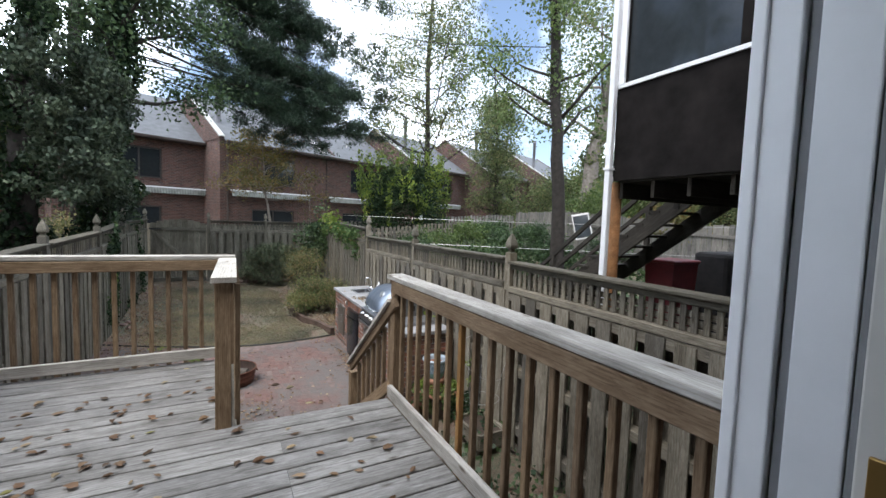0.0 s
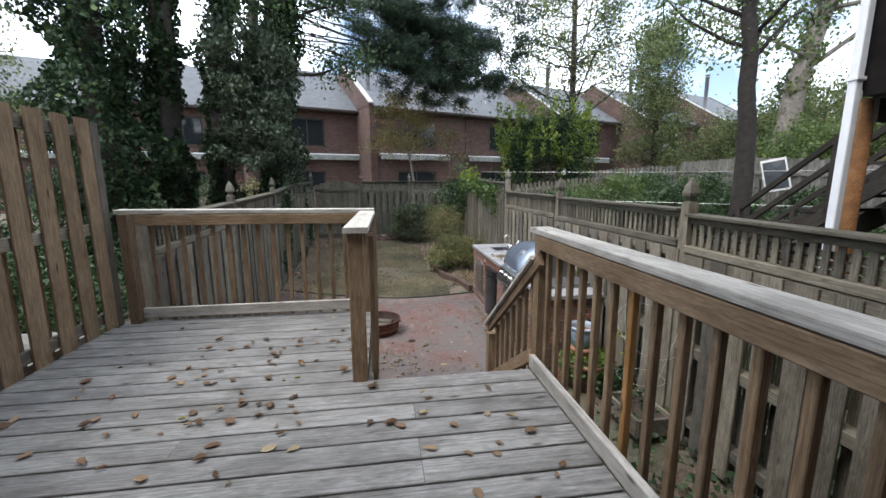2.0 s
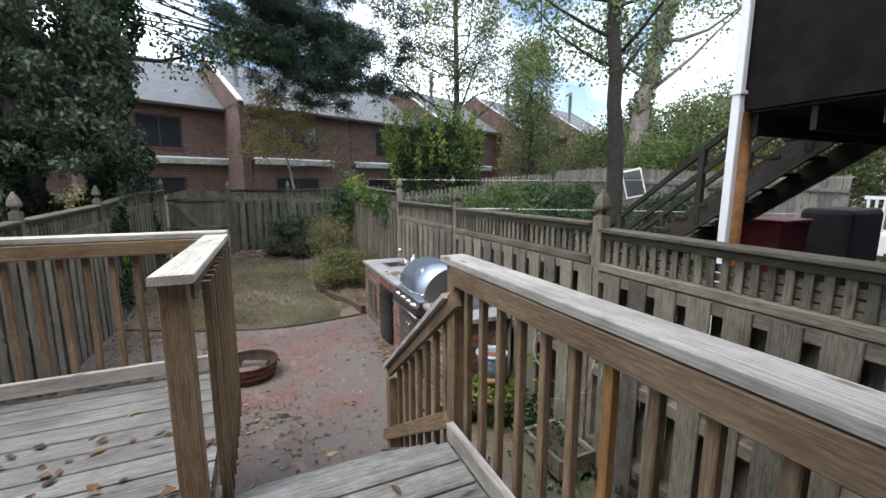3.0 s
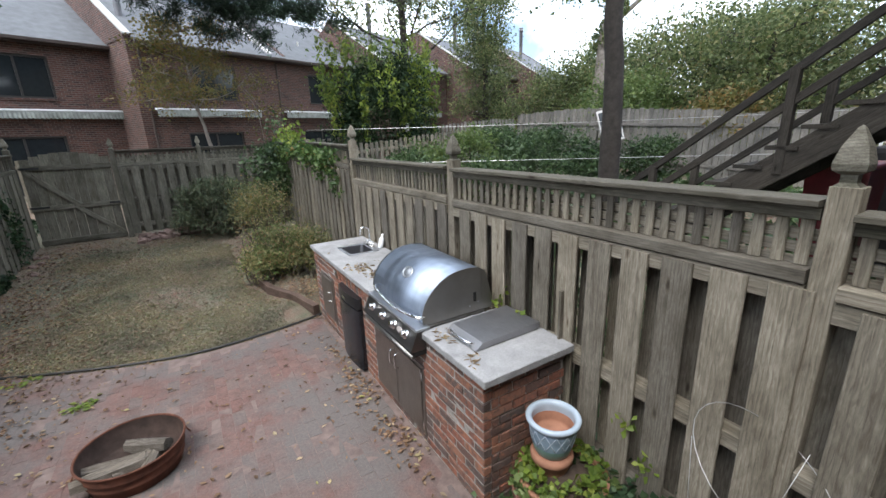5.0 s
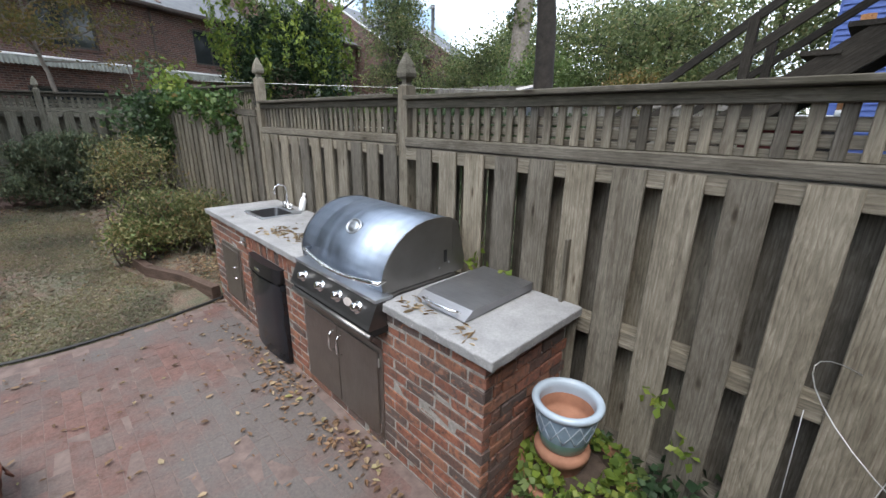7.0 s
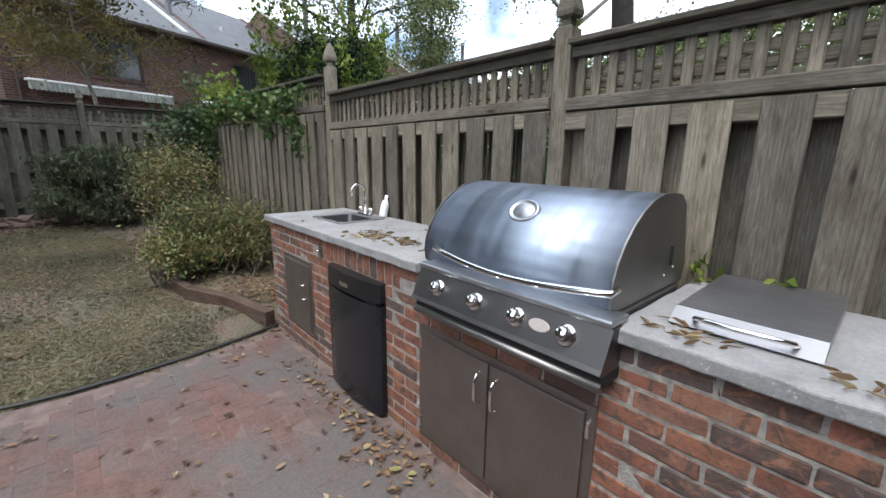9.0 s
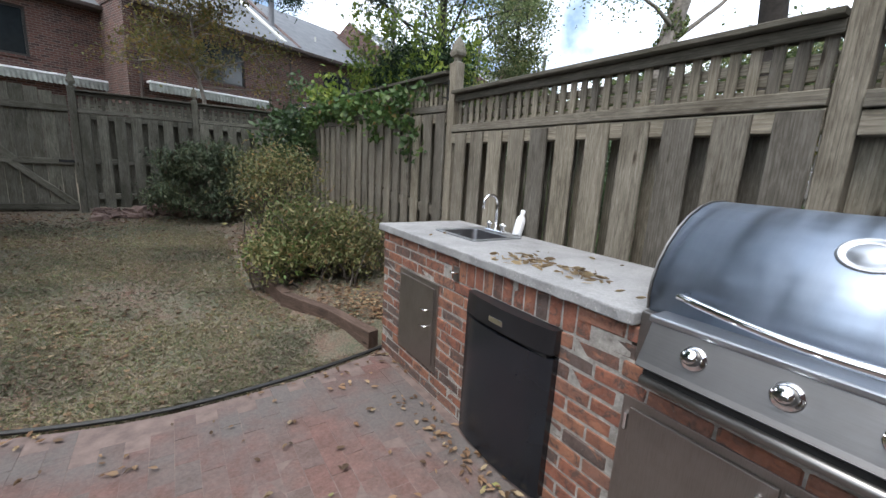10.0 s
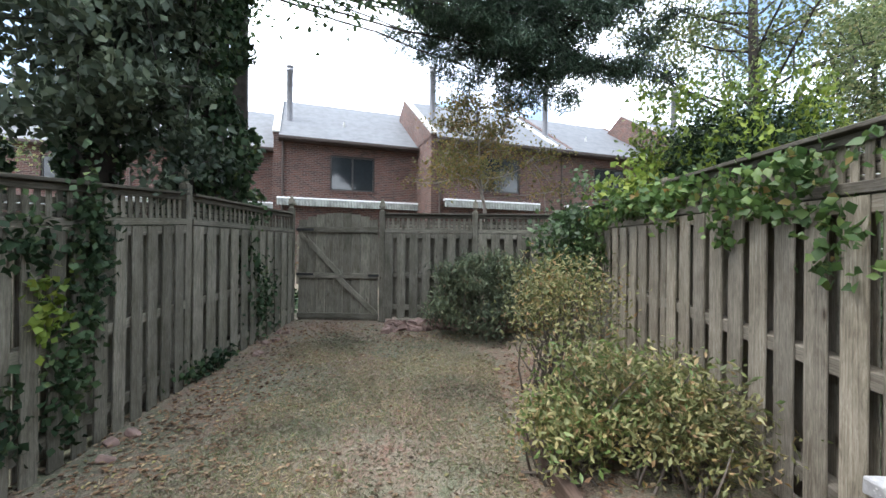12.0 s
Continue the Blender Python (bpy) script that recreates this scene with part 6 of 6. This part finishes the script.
tree("ivy_tree", "broad mass of ivy climbing an old trunk", [(-5.75, 10.6, -1.0), (-5.75, 10.6, 3), (-5.7, 10.6, 7), (-5.7, 10.6, 11)], 0.30, 0.15, 9, 2.2, 0.6, 90, 0.34, 0.11, LEAF_DARK, ivy=(26000, 1.25, 0.105, -1.0, 8.5, IVY))
tree("leafy_tree", "yellow-green leafy tree far behind the fence", [(-14.5, 17.0, -1.0), (-14.5, 17, 4), (-14.2, 17, 9)], 0.2, 0.06, 22, 2.6, 0.3, 60, 0.4, 0.13, LEAF_FAR)
tree("leafy_tree", "thin dark leafy tree beyond the fence", [(-9.9, 11.0, -1.0), (-9.9, 11, 4), (-9.7, 11, 11)], 0.13, 0.06, 14, 1.7, 0.15, 44, 0.34, 0.11, LEAF_DARK)

# grey-green foliage hanging over the left-hand fence
ov = thing("overhanging_branch", (-2.5, 10.8, 2), "leafy branches of an ivy tree drooping over the fence", "branches")
b = Build()
cen = []
for i in range(54):
    a = np.array([-2.75, 12.4, rng.uniform(1.8, 5.0)])
    e = np.array([rng.uniform(-3.4, -1.95), rng.uniform(9.9, 11.6), rng.uniform(1.0, 4.6)])
    cv = wander(a, e, 6, 0.2)
    b.tube([tuple(p) for p in cv], list(np.linspace(0.022, 0.005, 6)), 5)
    cen += list(cv[2:])
part("twigwork", b, BARK, ov)
part("leaves", leaf_mesh("leaves", clumps_of(cen, 80, 0.125), 0.095, LEAF_MAPLE, 0.9, 0.62), LEAF_MAPLE, ov)
fi = thing("fence_ivy", (-2.05, 10.2, -0.9), "ivy climbing and hanging on the weathered fence", "ivy")
for cy, cz, sy, sz, n in ((10.38, 0.55, 0.09, 0.3, 520), (10.2, -0.3, 0.10, 0.28, 320), (9.8, -0.6, 0.06, 0.2, 90), (13.1, -0.2, 0.2, 0.3, 300), (11.9, -0.75, 0.3, 0.08, 200), (9.9, 0.6, 0.1, 0.12, 120)):
    pts = np.stack([-2.04 + 0.05 * rng.uniform(0, 1.6, n), cy + sy * rng.normal(size=n), cz + sz * rng.normal(size=n)], 1)
    part("vine", leaf_mesh("vine", pts, 0.062, IVY, 0.9, 0.85), IVY, fi)
pts = np.stack([-2.0 + 0.05 * rng.uniform(0, 1, 90), 10.02 + 0.07 * rng.normal(size=90), 0.12 + 0.14 * rng.normal(size=90)], 1)
part("vine", leaf_mesh("vine", pts, 0.07, LEAF_LIME, 0.6, 0.85), LEAF_LIME, fi, "yellow-green young ivy")

# pine, tall airy tree, vine-draped tree, little autumn tree
pine = thing("pine_tree", (-3.9, 15.8, -0.7), "dark pine with long drooping needle boughs", "tree")
part("trunk", Build().tube([(-3.9, 15.8, -0.8), (-3.9, 15.8, 5), (-3.8, 15.9, 14)], [0.22, 0.17, 0.06], 10), BARK, pine, "", True)
b = Build()
cen = []
for i in range(44):
    z = rng.uniform(4.3, 9.5)
    a = np.array([-3.85, 15.8, z + 1.5])
    e = np.array([rng.uniform(1.8, 6.0), 17.0 + 0.8 * rng.normal(), max(4.1, z + rng.uniform(-0.8, 0.5))])
    cv = wander(a, e, 10, 0.3)
    b.tube([tuple(p) for p in cv], list(np.linspace(0.026, 0.008, 10)), 5)
    for u in cv[5:]:
        for k in range(5):
            v = u + np.array([rng.uniform(-0.5, 0.25), 0.4 * rng.normal(), rng.uniform(-0.4, 0.15)])
            b.tube([tuple(u), tuple(v)], [0.009, 0.004], 4)
            cen += [v, u * 0.35 + v * 0.65]
part("branchwork", b, BARK, pine)
part("needles", leaf_mesh("needles", clumps_of(cen, 50, 0.15, 0.6), 0.16, LEAF_PINE, 0.35, 0.1), LEAF_PINE, pine, "tufts of dark needles")
tree("tall_tree", "tall airy tree with small yellow-green leaves", [(8.7, 18.8, -0.5), (8.75, 18.8, 4), (8.7, 18.9, 8), (8.9, 19, 14)], 0.2, 0.05, 34, 3.4, 0.3, 52, 0.38, 0.115, LEAF_FAR, rise=0.8, twigs=5)
vt = shrub("vine_covered_tree", "dark tree smothered in hanging vines", (6.7, 16.6, 1.7), (1.75, 1.3, 2.1), 190, 110, 0.26, 0.11, IVY, 20)
b_pts = []
for i in range(64):
    a = rng.uniform(math.pi * 0.85, math.pi * 2.05)
    x, y = 6.6 + 1.9 * math.cos(a) * rng.uniform(0.7, 1.15), 16.6 + 1.5 * math.sin(a) * rng.uniform(0.7, 1.1)
    z, ln = rng.uniform(2.3, 4.3), rng.uniform(0.4, 1.5)
    k = int(ln * 55)
    t = rng.uniform(0, 1, k)
    b_pts.append(np.stack([x + 0.07 * rng.normal(size=k), y + 0.07 * rng.normal(size=k), z - ln * t], 1))
part("hanging_vines", leaf_mesh("hanging_vines", np.concatenate(b_pts), 0.13, LEAF_LIME, 1.2, 0.5), LEAF_LIME, vt, "yellow-green trailing vines")
cen = [(6.7 + 0.95 * rng.normal(), 16.5 + 0.6 * rng.normal(), rng.uniform(2.6, 4.2)) for _ in range(24)]
part("outer_leaves", leaf_mesh("outer_leaves", clumps_of(cen, 40, 0.3), 0.13, LEAF_MID, 0.7, 0.5), LEAF_MID, vt, "lighter green outer leaves")
tree("autumn_tree", "small thin tree with yellowing autumn leaves", [(1.55, 18.6, -0.6), (1.5, 18.6, 1.2), (1.3, 18.6, 2.6), (1.2, 18.5, 4.6)], 0.07, 0.02, 18, 1.7, 0.5, 46, 0.24, 0.085, LEAF_AUTUMN, BARK_PALE, rise=0.35, squash=0.5)

# trunks and woods beyond the right-hand fence
tree("ivy_trunk_tree", "tall dark tree trunk in the neighbouring yard", [(8.1, 8.75, -0.6), (8.0, 8.7, 2), (7.65, 8.7, 5), (7.2, 8.7, 13)], 0.22, 0.1, 18, 2.3, 0.5, 70, 0.36, 0.10, LEAF_MID, rise=0.9, ivy=(900, 0.26, 0.09, 4.6, 9, LEAF_MID))
tree("forked_tree", "pale forked tree trunk in the neighbouring yard", [(16.2, 15.6, -0.4), (16.4, 15.5, 4), (17.2, 15.0, 9), (18.4, 14.4, 17)], 0.5, 0.15, 18, 5.0, 0.4, 90, 0.6, 0.14, LEAF_FAR, BARK_PALE, rise=1.0, ivy=(3500, 0.6, 0.13, 1.5, 9, LEAF_FAR))
for x, y, hgt, rch, mat_t, sz in ((17.5, 18.5, 3.6, 2.8, LEAF_FAR, 0.13), (19, 12.5, 4.6, 3.0, LEAF_FAR, 0.13), (22, 19, 4.6, 3.4, LEAF_FAR, 0.15), (15.4, 13.5, 2.6, 1.9, LEAF_MID, 0.11), (16.5, 9.5, 4.0, 2.4, LEAF_FAR, 0.12), (24, 13, 5.6, 3.8, LEAF_DARK, 0.16), (26, 22, 5.6, 4.0, LEAF_FAR, 0.17), (22, 7.5, 6, 3.2, LEAF_FAR, 0.15)):
    tree("woodland_tree", "leafy tree in the wood behind the yards", [(x, y, ground_z(x, y) - 0.1), (x + 0.1, y, hgt * 0.5), (x, y, hgt)], 0.2, 0.05, 24, rch, 0.08, 75, 0.5, sz, mat_t, rise=0.35)
tree("conifer_tree", "tall pale green tree above the roofs", [(15.5, 22.5, -0.4), (15.5, 22.5, 5), (15.4, 22.5, 9.5)], 0.2, 0.04, 38, 1.7, 0.2, 60, 0.36, 0.13, LEAF_FAR, rise=0.2)
shrub("yellow_shrub", "shrub with yellowing leaves by the grey fence", (13.8, 9.2, 1.3), (0.9, 1.1, 0.9), 40, 40, 0.2, 0.13, LEAF_AUTUMN)
for x, y, r, m2 in ((4.4, 11.2, 0.8, LEAF_DARK), (5.4, 12.6, 0.9, LEAF_DARK), (6.6, 13.2, 0.9, LEAF_MID), (8.0, 13.4, 1.0, LEAF_MID), (9.3, 13.9, 0.9, LEAF_DARK), (4.2, 13.2, 0.8, LEAF_DARK), (5.2, 10.2, 0.6, LEAF_MID), (7.0, 11.2, 0.7, LEAF_DARK), (8.6, 11.9, 0.75, LEAF_DARK), (9.7, 10.6, 0.7, LEAF_DARK), (11.2, 12.9, 0.8, LEAF_DARK), (11.9, 10.2, 0.7, LEAF_DARK), (10.3, 15.2, 0.9, LEAF_DARK), (12.2, 15.0, 0.8, LEAF_DARK)):
    shrub("garden_shrub", "green garden shrub beyond the fence", (x, y, ground_z(x, y) + r * 0.75), (r, r, r * 0.85), 40, 60, 0.17, 0.10, m2, 8)
for x, y, r, m2 in ((-4.2, 16.0, 1.1, LEAF_SHRUB), (-6.2, 15.0, 1.2, LEAF_DARK), (-3.8, 8.2, 0.9, IVY), (-4.2, 6.2, 0.8, LEAF_DARK), (-8.2, 16.5, 1.2, LEAF_DARK), (-7.5, 11, 1.2, LEAF_DARK), (-5.5, 7.6, 0.9, IVY)):
    shrub("garden_shrub", "shady green shrub behind the fence", (x, y, ground_z(x, y) + r * 0.75), (r, r, r * 0.85), 40, 60, 0.2, 0.10, m2, 8)

# shrubs inside the yard
shrub("dwarf_maple", "low mounded dwarf maple with dark feathery leaves", (1.22, 13.5, -0.22), (0.86, 0.6, 0.66), 140, 130, 0.10, 0.085, LEAF_DWARF, 14, 1.0, 0.8, 0.22)
shrub("flowering_shrub", "leggy olive-green shrub with yellow and brown leaves", (1.95, 10.3, -0.5), (0.72, 0.5, 0.5), 170, 26, 0.105, 0.052, LEAF_SHRUB, 45, 0.2, 0.2, 0.36, (LEAF_MID, 12, 0.052))
shrub("flowering_shrub", "twiggy yellowing shrub beside the fence", (1.75, 11.4, -0.1), (0.55, 0.75, 0.72), 200, 17, 0.11, 0.05, LEAF_SHRUB, 60, 0.2, 0.35, 0.4, (LEAF_AUTUMN, 5, 0.05))
shrub("flowering_shrub", "low leafy shrub spilling over the bed edge", (1.5, 10.25, -0.68), (0.34, 0.36, 0.26), 70, 32, 0.08, 0.05, LEAF_SHRUB, 30, 0.2, 0.45, 0.42, (LEAF_MID, 18, 0.052))

shrub("flowering_shrub", "low olive-yellow shrub against the fence boards", (2.22, 10.0, -0.62), (0.46, 0.36, 0.4), 90, 30, 0.1, 0.052, LEAF_SHRUB, 24, 0.2, 0.2, 0.36, (LEAF_AUTUMN, 6, 0.05))

fv = thing("fence_vine", (2.62, 11.5, 0.8), "green vine with broad leaves over the fence top", "vine")
cen = []
for i in range(90):
    y = 10.4 + 3.7 * rng.uniform(0, 1) ** 0.8
    cen.append((2.68 - 0.1 * rng.uniform(0, 1.4), y, 1.07 + 0.055 * rng.normal() - (0.25 * rng.uniform(0, 1) if y > 12.4 else 0)))
part("leaves", leaf_mesh("leaves", clumps_of(cen, 20, 0.075), 0.066, LEAF_VINE, 0.6, 0.75), LEAF_VINE, fv)
cen = []
for y, z0, n in ((9.5, 0.45, 20), (9.72, 0.7, 22), (10.0, 0.75, 22), (10.35, 0.6, 20), (11.1, 0.75, 12), (9.15, 0.9, 3)):
    for i in range(n):
        cen.append((2.59 - 0.04 * rng.uniform(0, 1), y + 0.1 * rng.normal(), z0 + (1.1 - z0) * rng.uniform(0, 1)))
part("hanging_leaves", leaf_mesh("hanging_leaves", clumps_of(cen, 8, 0.045), 0.06, LEAF_VINE, 0.9, 0.75), LEAF_VINE, fv)
cen = [(2.45 + 0.18 * rng.normal(), 13.4 + 0.38 * rng.normal(), 0.5 + 0.4 * rng.normal()) for _ in range(80)]
part("corner_leaves", leaf_mesh("corner_leaves", clumps_of(cen, 40, 0.12), 0.075, LEAF_DARK, 0.6, 0.75), LEAF_DARK, fv, "dark thick growth in the corner")
cen = [(2.6 + 0.1 * rng.normal(), 11.9 + 0.35 * rng.normal(), 1.28 + 0.09 * rng.normal()) for _ in range(16)]
part("bright_leaves", leaf_mesh("bright_leaves", clumps_of(cen, 16, 0.08), 0.075, LEAF_LIME, 0.5, 0.75), LEAF_LIME, fv, "bright yellow-green leaves")

pi = thing("pot_ivy", (2.3, 4.6, -0.75), "green ivy spilling over the large clay pot", "ivy")
n = 420
a = rng.uniform(0, 2 * math.pi, n)
r = 0.14 + 0.13 * rng.uniform(0, 1, n) ** 0.8
pts = np.stack([2.33 + r * np.cos(a), 4.67 + r * np.sin(a), np.interp(r, [0.14, 0.27], [-0.70, -0.745]) + 0.05 * rng.uniform(-0.3, 1, n)], 1)
part("leaves", leaf_mesh("leaves", pts, 0.05, LEAF_LIME, 0.2, 0.85, 0.45), LEAF_LIME, pi)
pts = []
for k in range(26):
    ang, ln = rng.uniform(math.pi * 0.75, math.pi * 1.75), rng.uniform(0.06, 0.28)
    for t in np.linspace(0, 1, int(ln * 70) + 3):
        q = 0.25 + 0.05 * math.sin(math.pi * min(1, t * 1.5)) + 0.02 * rng.normal()
        pts.append((2.33 + q * math.cos(ang + 0.2 * t), 4.67 + q * math.sin(ang + 0.2 * t), -0.72 - ln * t + 0.02 * rng.normal()))
tagged(part("trailing_stems", leaf_mesh("trailing_stems", pts, 0.055, LEAF_MID, 0.5, 0.85, 0.2), LEAF_MID, pi), kind="stuff")
gi = thing("ground_ivy", (2.3, 4.5, -1.05), "ivy and weeds along the foot of the fence", "ivy")
for cx, cy, sx, sy, n, z in ((1.95, 4.82, 0.12, 0.07, 220, 0.1), (2.55, 4.35, 0.1, 0.2, 420, 0.35), (2.45, 3.9, 0.15, 0.25, 260, 0.25), (2.2, 2.6, 0.35, 0.7, 900, 0.12), (2.1, 1.2, 0.3, 0.6, 500, 0.12)):
    pts = np.stack([cx + sx * rng.normal(size=n), cy + sy * rng.normal(size=n), -1.05 + z * rng.uniform(0, 1, n)], 1)
    part("leaves", leaf_mesh("leaves", pts, 0.055, IVY if z > 0.2 else LEAF_DARK, 0.2, 0.8, 0.3), LEAF_DARK, gi)
sp = thing("fence_seedling", (2.6, 4.75, -0.3), "few bright green weed leaves beside the fence", "weed")
pts = np.concatenate([np.array(c) + rng.normal(size=(k, 3)) * 0.03 for c, k in (((2.6, 4.45, -0.36), 14), ((2.58, 4.3, -0.55), 12), ((2.6, 5.6, -0.02), 20), ((2.6, 5.35, -0.03), 14))])
part("leaves", leaf_mesh("leaves", pts, 0.05, LEAF_LIME, 0.2, 0.6), LEAF_LIME, sp)


# ---- fallen leaves, straw and grass ----
def scatter(name, label, boxes, size, material=LITTER, lift=0.004, on=None, narrow=0.62):
    pts = []
    for cx, cy, sx, sy, n, bell in boxes:
        x = cx + sx * (rng.normal(size=n) if bell else rng.uniform(-1, 1, n))
        y = cy + sy * (rng.normal(size=n) if bell else rng.uniform(-1, 1, n))
        for u, v in zip(x, y):
            z = on if on is not None else max(ground_z(u, v), -1.054 if (-2.05 < u < 1.97 and v < lawn_edge(u)) else -9)
            pts.append((u, v, z + lift + rng.uniform(0, 0.012)))
    return solo(name, litter_mesh(name, pts, size, material, narrow), material, label, "leaves", kind="stuff")


scatter("deck_leaves", "brown and yellow fallen leaves on the deck boards", [(-0.6, 1.9, 1.5, 1.0, 44, 0), (-0.6, 3.5, 0.35, 0.35, 34, 1), (-0.75, 2.7, 0.25, 0.2, 14, 1), (-1.4, 3.3, 0.3, 0.3, 12, 1), (0.5, 2.2, 0.45, 0.6, 13, 0), (0.03, 2.98, 0.02, 0.02, 2, 1), (-0.5, 2.4, 1.3, 1.4, 60, 0)], 0.066, LITTER, 0.002, 0.0)
scatter("patio_leaves", "dry brown leaves drifted on the brick patio", [(1.78, 5.8, 0.07, 0.16, 90, 1), (1.74, 6.6, 0.09, 0.25, 110, 1), (1.77, 7.3, 0.06, 0.3, 80, 1), (0.15, 5.6, 0.25, 0.3, 160, 1), (0.4, 4.7, 0.5, 0.4, 160, 1), (0.2, 6.6, 1.7, 1.6, 320, 0), (-1.0, 6.6, 0.5, 1.2, 260, 1), (-1.4, 8.0, 0.5, 0.4, 120, 1)], 0.048, LITTER, 0.004, None, 0.55)
scatter("green_leaves", "small heap of fallen green leaves on the patio", [(-0.52, 7.85, 0.07, 0.07, 40, 1), (-1.05, 8.72, 0.1, 0.05, 30, 1)], 0.06, LEAF_LIME)
scatter("counter_leaves", "dry straw-coloured leaves on the concrete countertop", [(2.06, 7.26, 0.06, 0.09, 60, 1), (2.12, 6.95, 0.05, 0.12, 60, 1), (1.99, 5.45, 0.03, 0.07, 26, 1), (1.98, 5.1, 0.04, 0.05, 14, 1), (2.2, 7.2, 0.3, 1.0, 14, 0)], 0.055, TASSEL, 0.001, -0.065, 0.15)
scatter("lawn_leaves", "dry fallen leaves and straw on the lawn", [(0, 11.2, 1.95, 2.9, 2600, 0), (-1.5, 11.0, 0.4, 2.0, 3600, 1), (-0.8, 9.4, 0.7, 0.6, 700, 1), (-0.9, 13.2, 0.6, 0.5, 700, 1), (2.1, 9.2, 0.2, 0.4, 900, 1), (0.6, 13.4, 0.9, 0.3, 500, 1), (1.75, 10.6, 0.3, 1.2, 600, 1), (1.45, 11.3, 0.2, 0.9, 700, 1)], 0.042)
STRAW = leafy("straw_grass", [(0, (0.19, 0.15, 0.115)), (0.45, (0.32, 0.275, 0.205)), (0.7, (0.215, 0.21, 0.125)), (1, (0.14, 0.17, 0.08))], 0.2, 0.9)
n = 105000
gx, gy = rng.uniform(-2.0, 1.95, n), 8.35 + 5.8 * rng.uniform(0, 1, n) ** 1.15
dens = np.array([noise.noise((x * 0.9, y * 0.9, 3.0)) for x, y in zip(gx, gy)])
keep = [(x, y) for x, y, k in zip(gx, gy, dens) if y > lawn_edge(x) + 0.03 and k + 0.22 * rng.normal() > -0.28 + 0.9 * max(0, -x - 0.9) + 0.6 * max(0, y - 12.3) and not (x > max(1.9 - 0.42 * (y - 8.6), 1.2) and y > 8.6)]
pts = [(x, y, ground_z(x, y) + 0.012) for x, y in keep]
solo("lawn_grass", leaf_mesh("lawn_grass", pts, 0.05, STRAW, -0.9, 0.12, 0.25), STRAW, "short dry straw-coloured and green lawn grass", "grass", kind="stuff")

n = 16000
gx, gy = 3.0 + 10 * rng.uniform(0, 1, n), 1.0 + 15.5 * rng.uniform(0, 1, n)
solo("ground_cover", leaf_mesh("ground_cover", [(x, y, ground_z(x, y) + 0.03 + 0.1 * rng.uniform(0, 1)) for x, y in zip(gx, gy)], 0.15, LEAF_DARK, 0, 0.75, 0.3), LEAF_DARK, "low green ground cover in the neighbouring yard", "ground cover", kind="stuff")
n = 7000
gx, gy = -2.3 - 6 * rng.uniform(0, 1, n), 4.8 + 13 * rng.uniform(0, 1, n)
solo("ground_cover", leaf_mesh("ground_cover", [(x, y, ground_z(x, y) + 0.03 + 0.1 * rng.uniform(0, 1)) for x, y in zip(gx, gy)], 0.14, IVY, 0, 0.75, 0.3), IVY, "dark ivy ground cover behind the fence", "ground cover", kind="stuff")
